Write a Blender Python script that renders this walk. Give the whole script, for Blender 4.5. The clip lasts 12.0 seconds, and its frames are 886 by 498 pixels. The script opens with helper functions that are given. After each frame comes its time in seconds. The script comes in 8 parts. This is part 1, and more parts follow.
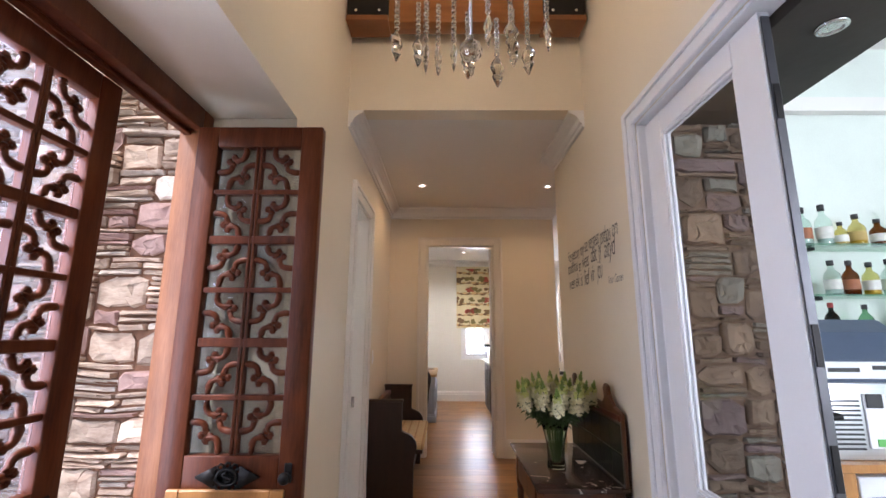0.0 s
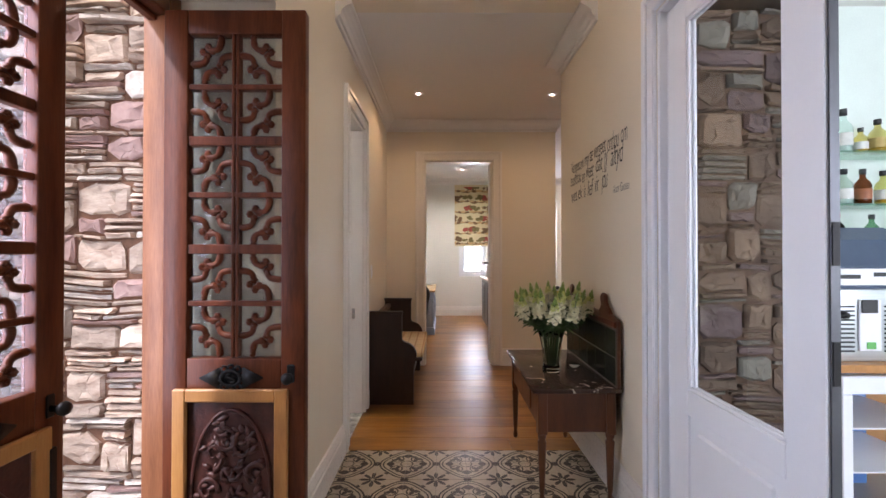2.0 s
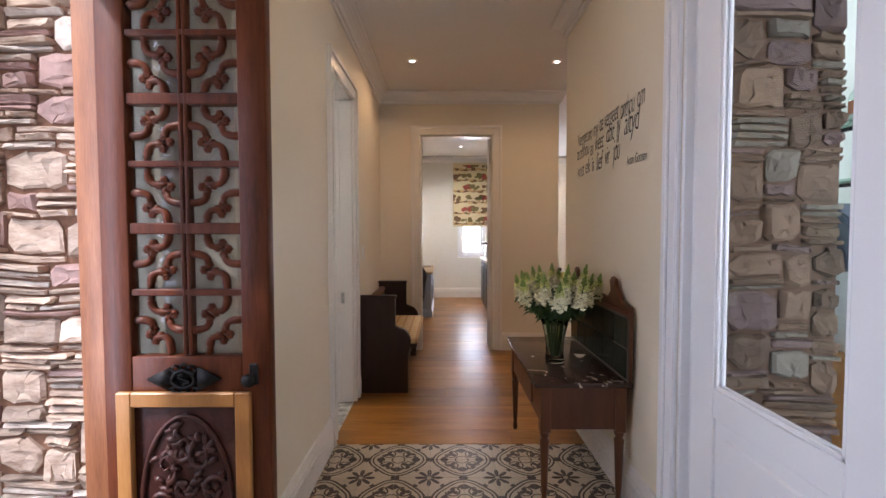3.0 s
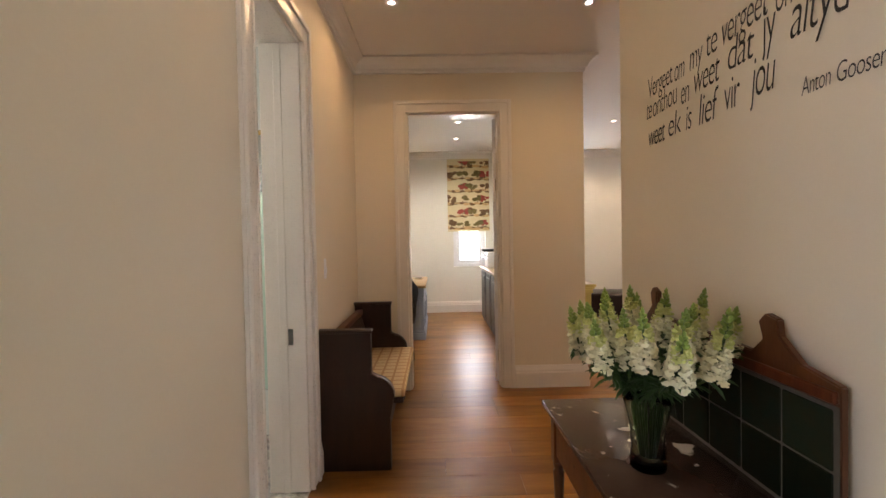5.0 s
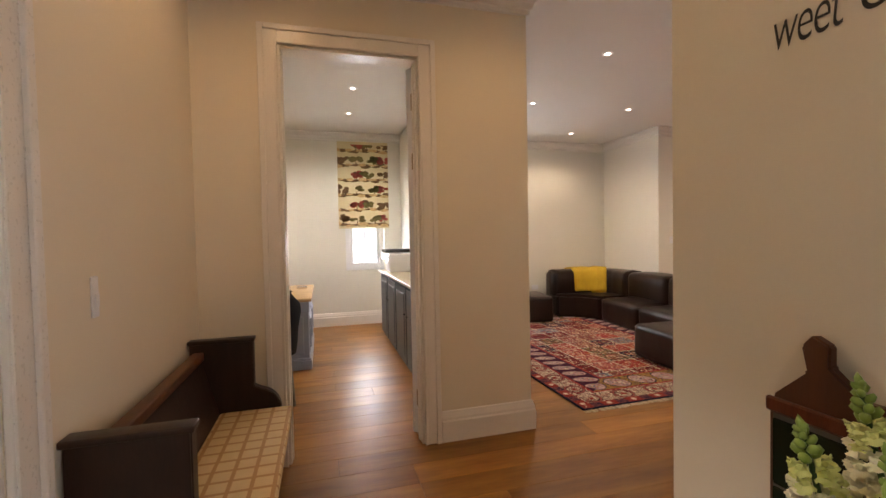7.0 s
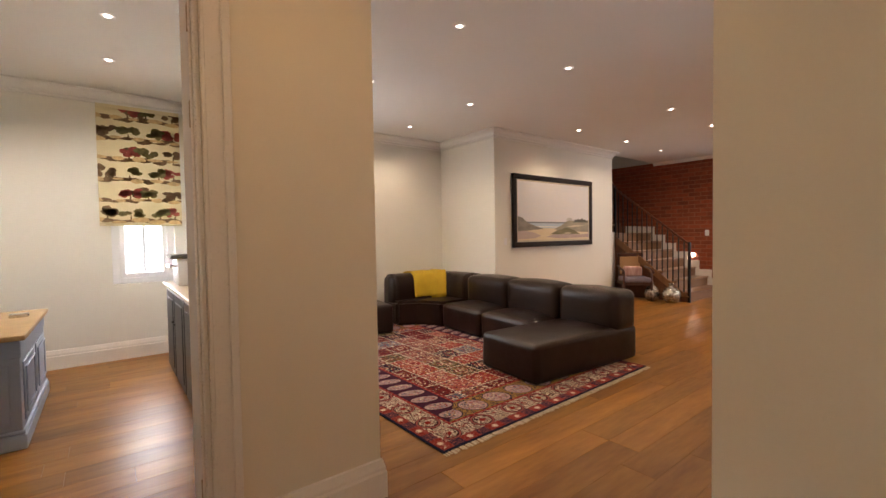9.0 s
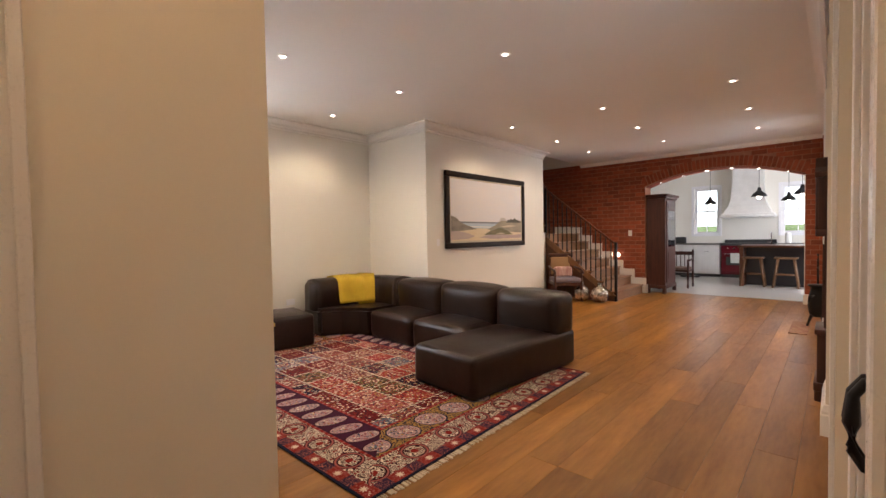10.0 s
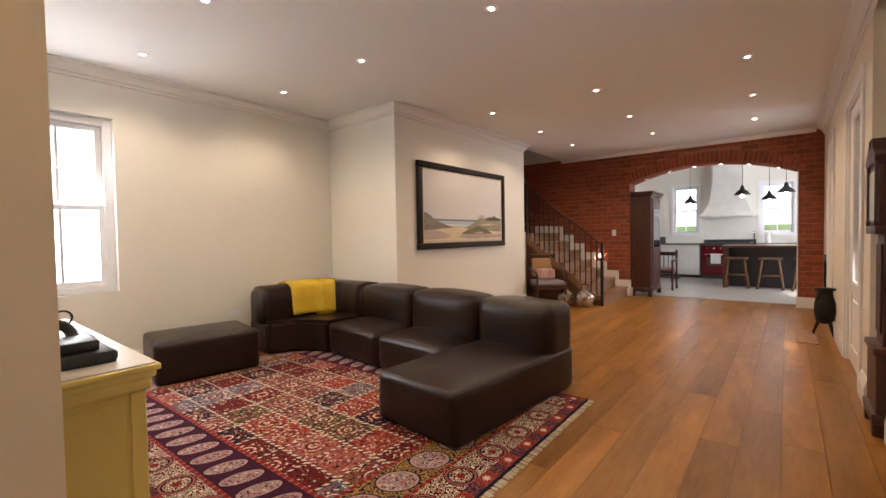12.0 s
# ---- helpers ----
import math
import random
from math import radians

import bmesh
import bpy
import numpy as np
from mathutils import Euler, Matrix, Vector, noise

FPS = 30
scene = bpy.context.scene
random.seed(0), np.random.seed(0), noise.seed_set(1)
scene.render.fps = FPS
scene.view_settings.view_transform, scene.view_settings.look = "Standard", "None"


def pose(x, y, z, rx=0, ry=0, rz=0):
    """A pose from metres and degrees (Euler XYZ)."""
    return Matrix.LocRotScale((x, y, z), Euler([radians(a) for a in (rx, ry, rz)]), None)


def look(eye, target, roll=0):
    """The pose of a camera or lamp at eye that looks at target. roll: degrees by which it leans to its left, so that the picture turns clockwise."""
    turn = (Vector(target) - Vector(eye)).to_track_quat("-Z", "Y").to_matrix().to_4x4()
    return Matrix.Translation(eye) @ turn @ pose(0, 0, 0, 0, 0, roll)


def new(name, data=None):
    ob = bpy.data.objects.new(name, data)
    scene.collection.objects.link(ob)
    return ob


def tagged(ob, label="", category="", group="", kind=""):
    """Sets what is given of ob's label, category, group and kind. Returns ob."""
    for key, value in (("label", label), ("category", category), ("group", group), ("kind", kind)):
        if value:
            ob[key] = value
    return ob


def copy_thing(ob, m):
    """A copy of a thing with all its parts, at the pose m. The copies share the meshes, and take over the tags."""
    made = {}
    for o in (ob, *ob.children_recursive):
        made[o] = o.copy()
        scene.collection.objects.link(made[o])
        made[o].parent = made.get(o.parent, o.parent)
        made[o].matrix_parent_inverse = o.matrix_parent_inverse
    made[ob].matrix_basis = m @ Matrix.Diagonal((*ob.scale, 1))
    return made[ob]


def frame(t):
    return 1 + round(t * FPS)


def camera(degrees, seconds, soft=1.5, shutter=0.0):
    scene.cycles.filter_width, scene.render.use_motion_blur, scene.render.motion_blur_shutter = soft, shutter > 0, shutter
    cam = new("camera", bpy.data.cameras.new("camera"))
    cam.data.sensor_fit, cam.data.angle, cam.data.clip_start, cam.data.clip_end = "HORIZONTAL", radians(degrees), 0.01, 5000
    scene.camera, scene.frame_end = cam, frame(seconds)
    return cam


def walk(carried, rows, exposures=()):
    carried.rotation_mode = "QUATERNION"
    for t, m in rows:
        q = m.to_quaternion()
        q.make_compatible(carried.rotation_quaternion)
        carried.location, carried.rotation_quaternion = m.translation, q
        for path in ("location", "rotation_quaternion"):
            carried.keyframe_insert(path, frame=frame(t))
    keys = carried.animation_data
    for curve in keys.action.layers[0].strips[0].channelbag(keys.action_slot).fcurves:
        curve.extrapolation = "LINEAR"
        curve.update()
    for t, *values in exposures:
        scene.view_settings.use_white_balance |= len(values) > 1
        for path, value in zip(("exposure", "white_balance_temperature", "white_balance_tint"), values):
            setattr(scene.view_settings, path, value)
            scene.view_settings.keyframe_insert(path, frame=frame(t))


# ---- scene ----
cam = camera(92.1, 12.0)
PATH = [
    (0, (0.228, 1.673, 1.345), (0.219, 3.637, 1.726), 0.2),
    (0.5, (0.224, 1.682, 1.334), (0.219, 3.661, 1.622), 0.2),
    (1, (0.221, 1.694, 1.322), (0.22, 3.684, 1.52), 0.2),
    (1.5, (0.22, 1.717, 1.304), (0.221, 3.714, 1.407), 0.1),
    (2, (0.223, 1.758, 1.291), (0.225, 3.758, 1.308), 0.0),
    (2.5, (0.23, 1.839, 1.29), (0.232, 3.838, 1.241), -0.0),
    (3, (0.258, 1.994, 1.288), (0.26, 3.993, 1.214), -0.1),
    (3.2, (0.269, 2.075, 1.285), (0.272, 4.074, 1.243), -0.1),
    (4.8, (0.246, 2.908, 1.29), (0.271, 4.907, 1.235), -1.0),
    (5, (0.247, 3.036, 1.278), (0.281, 5.036, 1.235), -1.1),
    (5.5, (0.208, 3.343, 1.275), (0.32, 5.339, 1.234), -1.1),
    (6, (0.186, 3.631, 1.273), (0.424, 5.617, 1.228), -1.2),
    (6.5, (0.195, 3.896, 1.275), (0.575, 5.859, 1.226), -1.1),
    (6.7, (0.201, 3.995, 1.279), (0.645, 5.944, 1.224), -1.1),
    (8.3, (0.376, 4.651, 1.235), (1.389, 6.375, 1.185), -1.0),
    (8.5, (0.4, 4.713, 1.251), (1.481, 6.395, 1.194), -0.9),
    (9, (0.511, 4.871, 1.262), (1.749, 6.439, 1.2), -0.9),
    (9.5, (0.641, 5.012, 1.259), (2.012, 6.467, 1.196), -0.9),
    (10, (0.811, 5.181, 1.25), (2.284, 6.533, 1.189), -1.0),
    (10.5, (0.968, 5.328, 1.247), (2.488, 6.628, 1.186), -1.0),
    (11, (1.112, 5.475, 1.242), (2.659, 6.741, 1.181), -1.0),
    (11.5, (1.242, 5.587, 1.243), (2.796, 6.845, 1.18), -1.0),
    (12, (1.368, 5.682, 1.234), (2.925, 6.937, 1.173), -1.0),
]
walk(cam, [(t, look(eye, target, roll)) for t, eye, target, roll in PATH],
     exposures=((0, 0.16, 5900, 19), (3.0, 0.12, 5900, 19), (5.0, 0.22, 6500, 16), (8.5, 0.16, 6600, 17), (9.5, 0.27, 6400, 17), (10.5, 0.36, 6300, 17), (12.0, 0.29, 6400, 16)))

# ---- world, sun and lamps ----
world = bpy.data.worlds.new("sky")
scene.world = world
world.use_nodes = True
wn = world.node_tree.nodes
sky = wn.new("ShaderNodeTexSky")
sky.sky_type, sky.sun_disc = "NISHITA", False
sky.sun_elevation, sky.sun_rotation = radians(52), radians(250)
world.node_tree.links.new(sky.outputs[0], wn["Background"].inputs[0])
wn["Background"].inputs[1].default_value = 0.15

sun_data = bpy.data.lights.new("sun", "SUN")
sun_data.energy, sun_data.angle, sun_data.color = 5.0, radians(2.5), (1.0, 0.95, 0.88)
sun = new("sun", sun_data)
sun.matrix_world = look((-8, -6, 12), (0, 0, 0))


def area_lamp(name, place, target, wide, high, power, color=(0.93, 0.97, 1.0)):
    data = bpy.data.lights.new(name, "AREA")
    data.shape, data.size, data.size_y, data.energy, data.color = "RECTANGLE", wide, high, power, color
    ob = new(name, data)
    ob.matrix_world = look(place, target)
    return ob


def down_spot(name, x, y, z, power, color=(1.0, 0.80, 0.58), angle=115):
    data = bpy.data.lights.new(name, "SPOT")
    data.energy, data.color, data.spot_size, data.spot_blend, data.shadow_soft_size = power, color, radians(angle), 0.7, 0.04
    ob = new(name, data)
    ob.location = (x, y, z)
    return ob


CEIL = 2.80
area_lamp("daylight_front_door", (-1.22, 2.50, 1.35), (1.2, 2.75, 1.0), 0.65, 1.9, 50, (0.80, 0.88, 1.0))
# added fill standing in for the bar's daylight, from an unseen opening
area_lamp("bar_daylight_fill", (3.2, -0.3, 1.7), (2.6, 4.3, 1.5), 1.9, 1.5, 125)
area_lamp("daylight_north_window", (2.18, 10.66, 1.6), (2.3, 9, 1.3), 0.7, 1.5, 30)
area_lamp("daylight_study_window", (0.85, 10.66, 1.1), (0.85, 9, 0.9), 0.5, 0.5, 20)
# added fill that brightens the kitchen from an unseen side opening
area_lamp("kitchen_side_fill", (12.5, 3.75, 1.6), (12.5, 6, 1.4), 1.8, 1.3, 115)
area_lamp("daylight_garden_door", (3.6, 4.86, 1.4), (3.8, 7, 2.5), 0.6, 1.5, 6)
area_lamp("daylight_garden_door_far", (8.8, 4.86, 1.4), (8.8, 7, 2.5), 0.6, 1.8, 16)
LIVING_SPOTS = [(3.93, 7.28), (3.92, 8.63), (3.91, 9.88), (2.63, 9.89), (2.62, 8.65), (2.60, 7.28), (6.14, 5.97), (7.50, 6.00), (8.83, 6.05),
                (6.12, 7.32), (7.47, 7.34), (8.78, 7.35), (6.09, 8.63), (7.43, 8.62), (8.74, 8.65)]
for sx, sy in LIVING_SPOTS:
    down_spot("downlight_lamp", sx, sy, CEIL - 0.03, 27, (1.0, 0.78, 0.52), 145)
HALL_SPOTS = [(-0.005, 5.80), (1.27, 5.82)]
for sx, sy in HALL_SPOTS:
    down_spot("downlight_lamp", sx, sy, CEIL - 0.03, 12, (1.0, 0.63, 0.30), 165)
STUDY_SPOTS = [(0.57, 8.6), (0.58, 9.5), (-0.9, 8.6), (-0.9, 9.5)]
for sx, sy in STUDY_SPOTS:
    down_spot("downlight_lamp", sx, sy, CEIL - 0.03, 40, (1.0, 0.92, 0.78), 155)
down_spot("washroom_lamp", -1.2, 5.2, CEIL - 0.05, 70, (1.0, 0.93, 0.82), 150)
chandelier_data = bpy.data.lights.new("chandelier_lamp", "POINT")
chandelier_data.energy, chandelier_data.color, chandelier_data.shadow_soft_size = 15, (1.0, 0.78, 0.52), 0.15
new("chandelier_lamp", chandelier_data).location = (0.32, 3.05, 3.30)
down_spot("bar_lintel_lamp", 1.44, 2.84, 2.29, 4, (1.0, 0.9, 0.75))
for sy in (6.45, 5.70):
    down_spot("pendant_lamp_light", 12.8, sy, 2.0, 8, (1.0, 0.85, 0.65))


# ---- materials ----
def material(name, color, rough=0.6, metal=0.0, second=None, scale=6.0, grain=60.0, bump=0.1, stretch=(1, 1, 1), per_object=0.0, coat=0.0, spec=0.5, island=False):
    """Two scales of noise between two colours, with fine relief."""
    m = bpy.data.materials.new(name)
    m.use_nodes = True
    t = m.node_tree
    n, l = t.nodes, t.links
    b = n["Principled BSDF"]
    second = second or tuple(c * 0.82 for c in color)
    tc = n.new("ShaderNodeTexCoord")
    mp = n.new("ShaderNodeMapping")
    mp.inputs["Scale"].default_value = stretch
    l.new(tc.outputs["Object"], mp.inputs[0])
    n1, n2 = n.new("ShaderNodeTexNoise"), n.new("ShaderNodeTexNoise")
    n1.inputs["Scale"].default_value, n2.inputs["Scale"].default_value = scale, grain
    n1.inputs["Detail"].default_value, n2.inputs["Detail"].default_value = 5, 4
    vec = mp.outputs[0]
    if per_object:
        oi = n.new("ShaderNodeNewGeometry" if island else "ShaderNodeObjectInfo")
        add = n.new("ShaderNodeVectorMath")
        add.operation = "MULTIPLY_ADD"
        add.inputs[1].default_value = (1, 1, 1)
        sc = n.new("ShaderNodeMath")
        sc.operation = "MULTIPLY"
        sc.inputs[1].default_value = 37.0
        l.new(oi.outputs["Random Per Island" if island else "Random"], sc.inputs[0])
        l.new(vec, add.inputs[0])
        l.new(sc.outputs[0], add.inputs[2])
        vec = add.outputs[0]
    l.new(vec, n1.inputs["Vector"])
    l.new(vec, n2.inputs["Vector"])
    mixf = n.new("ShaderNodeMath")
    mixf.operation = "MULTIPLY_ADD"
    l.new(n2.outputs[0], mixf.inputs[0])
    mixf.inputs[1].default_value = 0.35
    l.new(n1.outputs[0], mixf.inputs[2])
    rmp = n.new("ShaderNodeMapRange")
    rmp.inputs[1].default_value, rmp.inputs[2].default_value = 0.38, 0.95
    l.new(mixf.outputs[0], rmp.inputs[0])
    mix = n.new("ShaderNodeMix")
    mix.data_type = "RGBA"
    l.new(rmp.outputs[0], mix.inputs[0])
    mix.inputs[6].default_value, mix.inputs[7].default_value = (*color, 1), (*second, 1)
    col = mix.outputs[2]
    if per_object:
        hs = n.new("ShaderNodeHueSaturation")
        mr = n.new("ShaderNodeMapRange")
        mr.inputs[3].default_value, mr.inputs[4].default_value = 1 - per_object, 1 + per_object
        l.new(oi.outputs["Random Per Island" if island else "Random"], mr.inputs[0])
        l.new(mr.outputs[0], hs.inputs["Value"])
        l.new(col, hs.inputs["Color"])
        col = hs.outputs[0]
    l.new(col, b.inputs["Base Color"])
    rr = n.new("ShaderNodeMapRange")
    rr.inputs[3].default_value, rr.inputs[4].default_value = max(0.02, rough - 0.06), min(1, rough + 0.08)
    l.new(n2.outputs[0], rr.inputs[0])
    l.new(rr.outputs[0], b.inputs["Roughness"])
    b.inputs["Metallic"].default_value = metal
    b.inputs["Coat Weight"].default_value = coat
    b.inputs["Specular IOR Level"].default_value = spec
    if bump:
        bp = n.new("ShaderNodeBump")
        bp.inputs["Strength"].default_value, bp.inputs["Distance"].default_value = bump, 0.01
        l.new(mixf.outputs[0], bp.inputs["Height"])
        l.new(bp.outputs[0], b.inputs["Normal"])
    return m


def glass_material(name, color=(1, 1, 1), rough=0.0, dust=0.0):
    """A thin pane: mostly clear, with gloss by Fresnel."""
    m = bpy.data.materials.new(name)
    m.use_nodes = True
    t = m.node_tree
    n, l = t.nodes, t.links
    n.remove(n["Principled BSDF"])
    tr, gl, fr, mx = n.new("ShaderNodeBsdfTransparent"), n.new("ShaderNodeBsdfGlossy"), n.new("ShaderNodeLayerWeight"), n.new("ShaderNodeMixShader")
    pw, ma = n.new("ShaderNodeMath"), n.new("ShaderNodeMath")
    pw.operation, ma.operation = "POWER", "MULTIPLY_ADD"
    pw.inputs[1].default_value, ma.inputs[1].default_value, ma.inputs[2].default_value = 4.5, 0.9, 0.03
    l.new(fr.outputs["Facing"], pw.inputs[0])
    l.new(pw.outputs[0], ma.inputs[0])
    tr.inputs[0].default_value = (*color, 1)
    gl.inputs["Roughness"].default_value = rough
    l.new(ma.outputs[0], mx.inputs[0])
    if dust:
        tl, m2 = n.new("ShaderNodeBsdfTranslucent"), n.new("ShaderNodeMixShader")
        tl.inputs[0].default_value = (0.85, 0.85, 0.84, 1)
        m2.inputs[0].default_value = dust
        l.new(tr.outputs[0], m2.inputs[1])
        l.new(tl.outputs[0], m2.inputs[2])
        l.new(m2.outputs[0], mx.inputs[1])
    else:
        l.new(tr.outputs[0], mx.inputs[1])
    l.new(gl.outputs[0], mx.inputs[2])
    l.new(mx.outputs[0], n["Material Output"].inputs[0])
    return m


def glow(name, color, strength):
    m = bpy.data.materials.new(name)
    m.use_nodes = True
    b = m.node_tree.nodes["Principled BSDF"]
    b.inputs["Base Color"].default_value = (*color, 1)
    b.inputs["Emission Color"].default_value = (*color, 1)
    b.inputs["Emission Strength"].default_value = strength
    return m


WALL = material("cream_wall_paint", (0.80, 0.725, 0.585), 0.55, second=(0.77, 0.685, 0.545), scale=1.5, grain=140, bump=0.04)
WALL_COOL = material("white_wall_paint", (0.80, 0.78, 0.72), 0.55, second=(0.77, 0.75, 0.68), scale=1.5, grain=140, bump=0.04)
MINT = material("pale_mint_wall_paint", (0.76, 0.82, 0.76), 0.6, scale=2, grain=120, bump=0.04)
CEILING = material("white_ceiling_paint", (0.80, 0.78, 0.75), 0.75, second=(0.77, 0.75, 0.71), scale=1.2, grain=120, bump=0.03)
TRIM = material("glossy_white_trim_paint", (0.82, 0.78, 0.72), 0.28, second=(0.79, 0.74, 0.68), scale=3, grain=90, bump=0.03)
WHITE = material("white_door_paint", (0.84, 0.84, 0.86), 0.3, second=(0.80, 0.80, 0.83), scale=3, grain=90, bump=0.03)
OAK = material("oiled_oak_plank", (0.39, 0.178, 0.034), 0.32, second=(0.17, 0.064, 0.012), scale=2.2, grain=14, bump=0.03, stretch=(0.5, 3.0, 1), per_object=0.22, spec=0.24)
MAHOG = material("red_brown_varnished_wood", (0.150, 0.040, 0.015), 0.36, second=(0.060, 0.015, 0.006), scale=5, grain=40, bump=0.12, stretch=(5, 5, 0.5), spec=0.22)
MAHOG_PALE = material("paler_brown_frame_wood", (0.30, 0.120, 0.050), 0.42, second=(0.15, 0.050, 0.020), scale=5, grain=40, bump=0.12, stretch=(5, 5, 0.5), spec=0.3)
PEW = material("dark_walnut_pew_wood", (0.038, 0.014, 0.008), 0.42, second=(0.015, 0.006, 0.004), scale=5, grain=40, bump=0.1, stretch=(4, 4, 0.6))
HONEY = material("honey_pine_wood", (0.50, 0.24, 0.07), 0.4, second=(0.36, 0.15, 0.04), scale=5, grain=40, bump=0.08, stretch=(4, 4, 0.6))
TABLEWOOD = material("warm_brown_table_wood", (0.14, 0.046, 0.016), 0.36, second=(0.07, 0.023, 0.009), scale=5, grain=40, bump=0.08, stretch=(4, 4, 0.6))
LEATHER = material("dark_brown_leather", (0.024, 0.0100, 0.0065), 0.31, second=(0.010, 0.0048, 0.0034), scale=5, grain=95, bump=0.45, spec=0.31)
IRON = material("black_wrought_iron", (0.02, 0.018, 0.018), 0.45, 0.6, scale=20, grain=120, bump=0.2)
CHROME = material("brushed_chrome", (0.75, 0.75, 0.76), 0.22, 1.0, scale=20, grain=200, bump=0.02)
GLASS = glass_material("clear_glass")
LAMP_GLOW = glow("lamp_face", (1.0, 0.88, 0.70), 22)


# ---- building helpers ----
def part(name, bm, mat, parent=None, label="", smooth=False, mats=()):
    """Links a bmesh as one mesh object, under a thing or a part."""
    me = bpy.data.meshes.new(name)
    bm.normal_update()
    bm.to_mesh(me)
    bm.free()
    for m in (mats or (mat,)):
        me.materials.append(m)
    if smooth:
        for p in me.polygons:
            p.use_smooth = True
    ob = new(name, me)
    if parent is not None:
        ob.parent = parent
    if label:
        ob["label"] = label
    return ob


def thing(name, place, label, category, group="", rz=0.0):
    """An empty at the base of a thing."""
    ob = new(name)
    ob.empty_display_size = 0.05
    ob.matrix_basis = pose(*place, 0, 0, rz)
    return tagged(ob, label, category, group)


def box(bm, x0, x1, y0, y1, z0, z1, bevel=0.0, seg=1, index=0):
    """Adds a box, bevelled if asked."""
    tmp = bmesh.new()
    bmesh.ops.create_cube(tmp, size=1)
    for v in tmp.verts:
        v.co = ((x0 + x1) / 2 + v.co.x * (x1 - x0), (y0 + y1) / 2 + v.co.y * (y1 - y0), (z0 + z1) / 2 + v.co.z * (z1 - z0))
    if bevel:
        bmesh.ops.bevel(tmp, geom=tmp.edges[:], offset=bevel, segments=seg, affect="EDGES", profile=0.5)
    for f in tmp.faces:
        f.material_index = index
        f.smooth = seg > 1
    join(bm, tmp)
    return bm


def join(bm, tmp, m=None):
    if m is not None:
        bmesh.ops.transform(tmp, matrix=m, verts=tmp.verts[:])
    me = bpy.data.meshes.new("tmp")
    tmp.to_mesh(me)
    tmp.free()
    bm.from_mesh(me)
    bpy.data.meshes.remove(me)


def boxed(*dims, **kw):
    return box(bmesh.new(), *dims, **kw)


def lathe(bm, profile, x=0, y=0, z=0, steps=20, axis="z"):
    """Turns (radius, height) pairs round an upright axis."""
    tmp = bmesh.new()
    rings = []
    for r, h in profile:
        rings.append([tmp.verts.new((r * math.cos(2 * math.pi * k / steps), r * math.sin(2 * math.pi * k / steps), h)) for k in range(steps)])
    for a, b in zip(rings, rings[1:]):
        for k in range(steps):
            tmp.faces.new((a[k], a[(k + 1) % steps], b[(k + 1) % steps], b[k])).smooth = True
    tmp.faces.new(rings[0][::-1])
    tmp.faces.new(rings[-1])
    m = Matrix.Translation((x, y, z))
    if axis == "x":
        m = m @ Matrix.Rotation(radians(90), 4, "Y")
    if axis == "-y":
        m = m @ Matrix.Rotation(radians(90), 4, "X")
    join(bm, tmp, m)
    return bm


def tube(bm, pts, r, steps=8, closed=False):
    """A round rod along points."""
    tmp = bmesh.new()
    pts = [Vector(p) for p in pts]
    rings = []
    n = len(pts)
    up = Vector((0, 0, 1))
    for i, p in enumerate(pts):
        a = pts[(i - 1) % n] if (closed or i) else p
        b = pts[(i + 1) % n] if (closed or i < n - 1) else p
        d = (b - a).normalized()
        s = d.cross(up)
        if s.length < 0.05:
            s = d.cross(Vector((0, 1, 0)))
        s.normalize()
        u = s.cross(d)
        rr = r[i] if isinstance(r, (list, tuple)) else r
        rings.append([tmp.verts.new(p + s * rr * math.cos(2 * math.pi * k / steps) + u * rr * math.sin(2 * math.pi * k / steps)) for k in range(steps)])
    pairs = list(zip(rings, rings[1:])) + ([(rings[-1], rings[0])] if closed else [])
    for a, b in pairs:
        for k in range(steps):
            tmp.faces.new((a[k], a[(k + 1) % steps], b[(k + 1) % steps], b[k])).smooth = True
    if not closed:
        tmp.faces.new(rings[0][::-1])
        tmp.faces.new(rings[-1])
    bmesh.ops.recalc_face_normals(tmp, faces=tmp.faces[:])
    join(bm, tmp)
    return bm


def extrude(bm, outline, lo, hi, axis="y", bevel=0.0):
    """A flat outline (pairs) drawn out along an axis between lo and hi."""
    tmp = bmesh.new()

    def put(a, b, c):
        return {"x": (c, a, b), "y": (a, c, b), "z": (a, b, c)}[axis]
    v0 = [tmp.verts.new(put(a, b, lo)) for a, b in outline]
    v1 = [tmp.verts.new(put(a, b, hi)) for a, b in outline]
    n = len(outline)
    tmp.faces.new(v0)
    tmp.faces.new(v1[::-1])
    for k in range(n):
        tmp.faces.new((v0[k], v1[k], v1[(k + 1) % n], v0[(k + 1) % n]))
    bmesh.ops.recalc_face_normals(tmp, faces=tmp.faces[:])
    if bevel:
        edges = [e for e in tmp.edges if len(e.link_faces) == 2 and e.calc_face_angle(0) > 0.6]
        bmesh.ops.bevel(tmp, geom=edges, offset=bevel, segments=2, affect="EDGES")
    join(bm, tmp)
    return bm


def structure(ob, label, category):
    return tagged(ob, label, category, kind="structure")


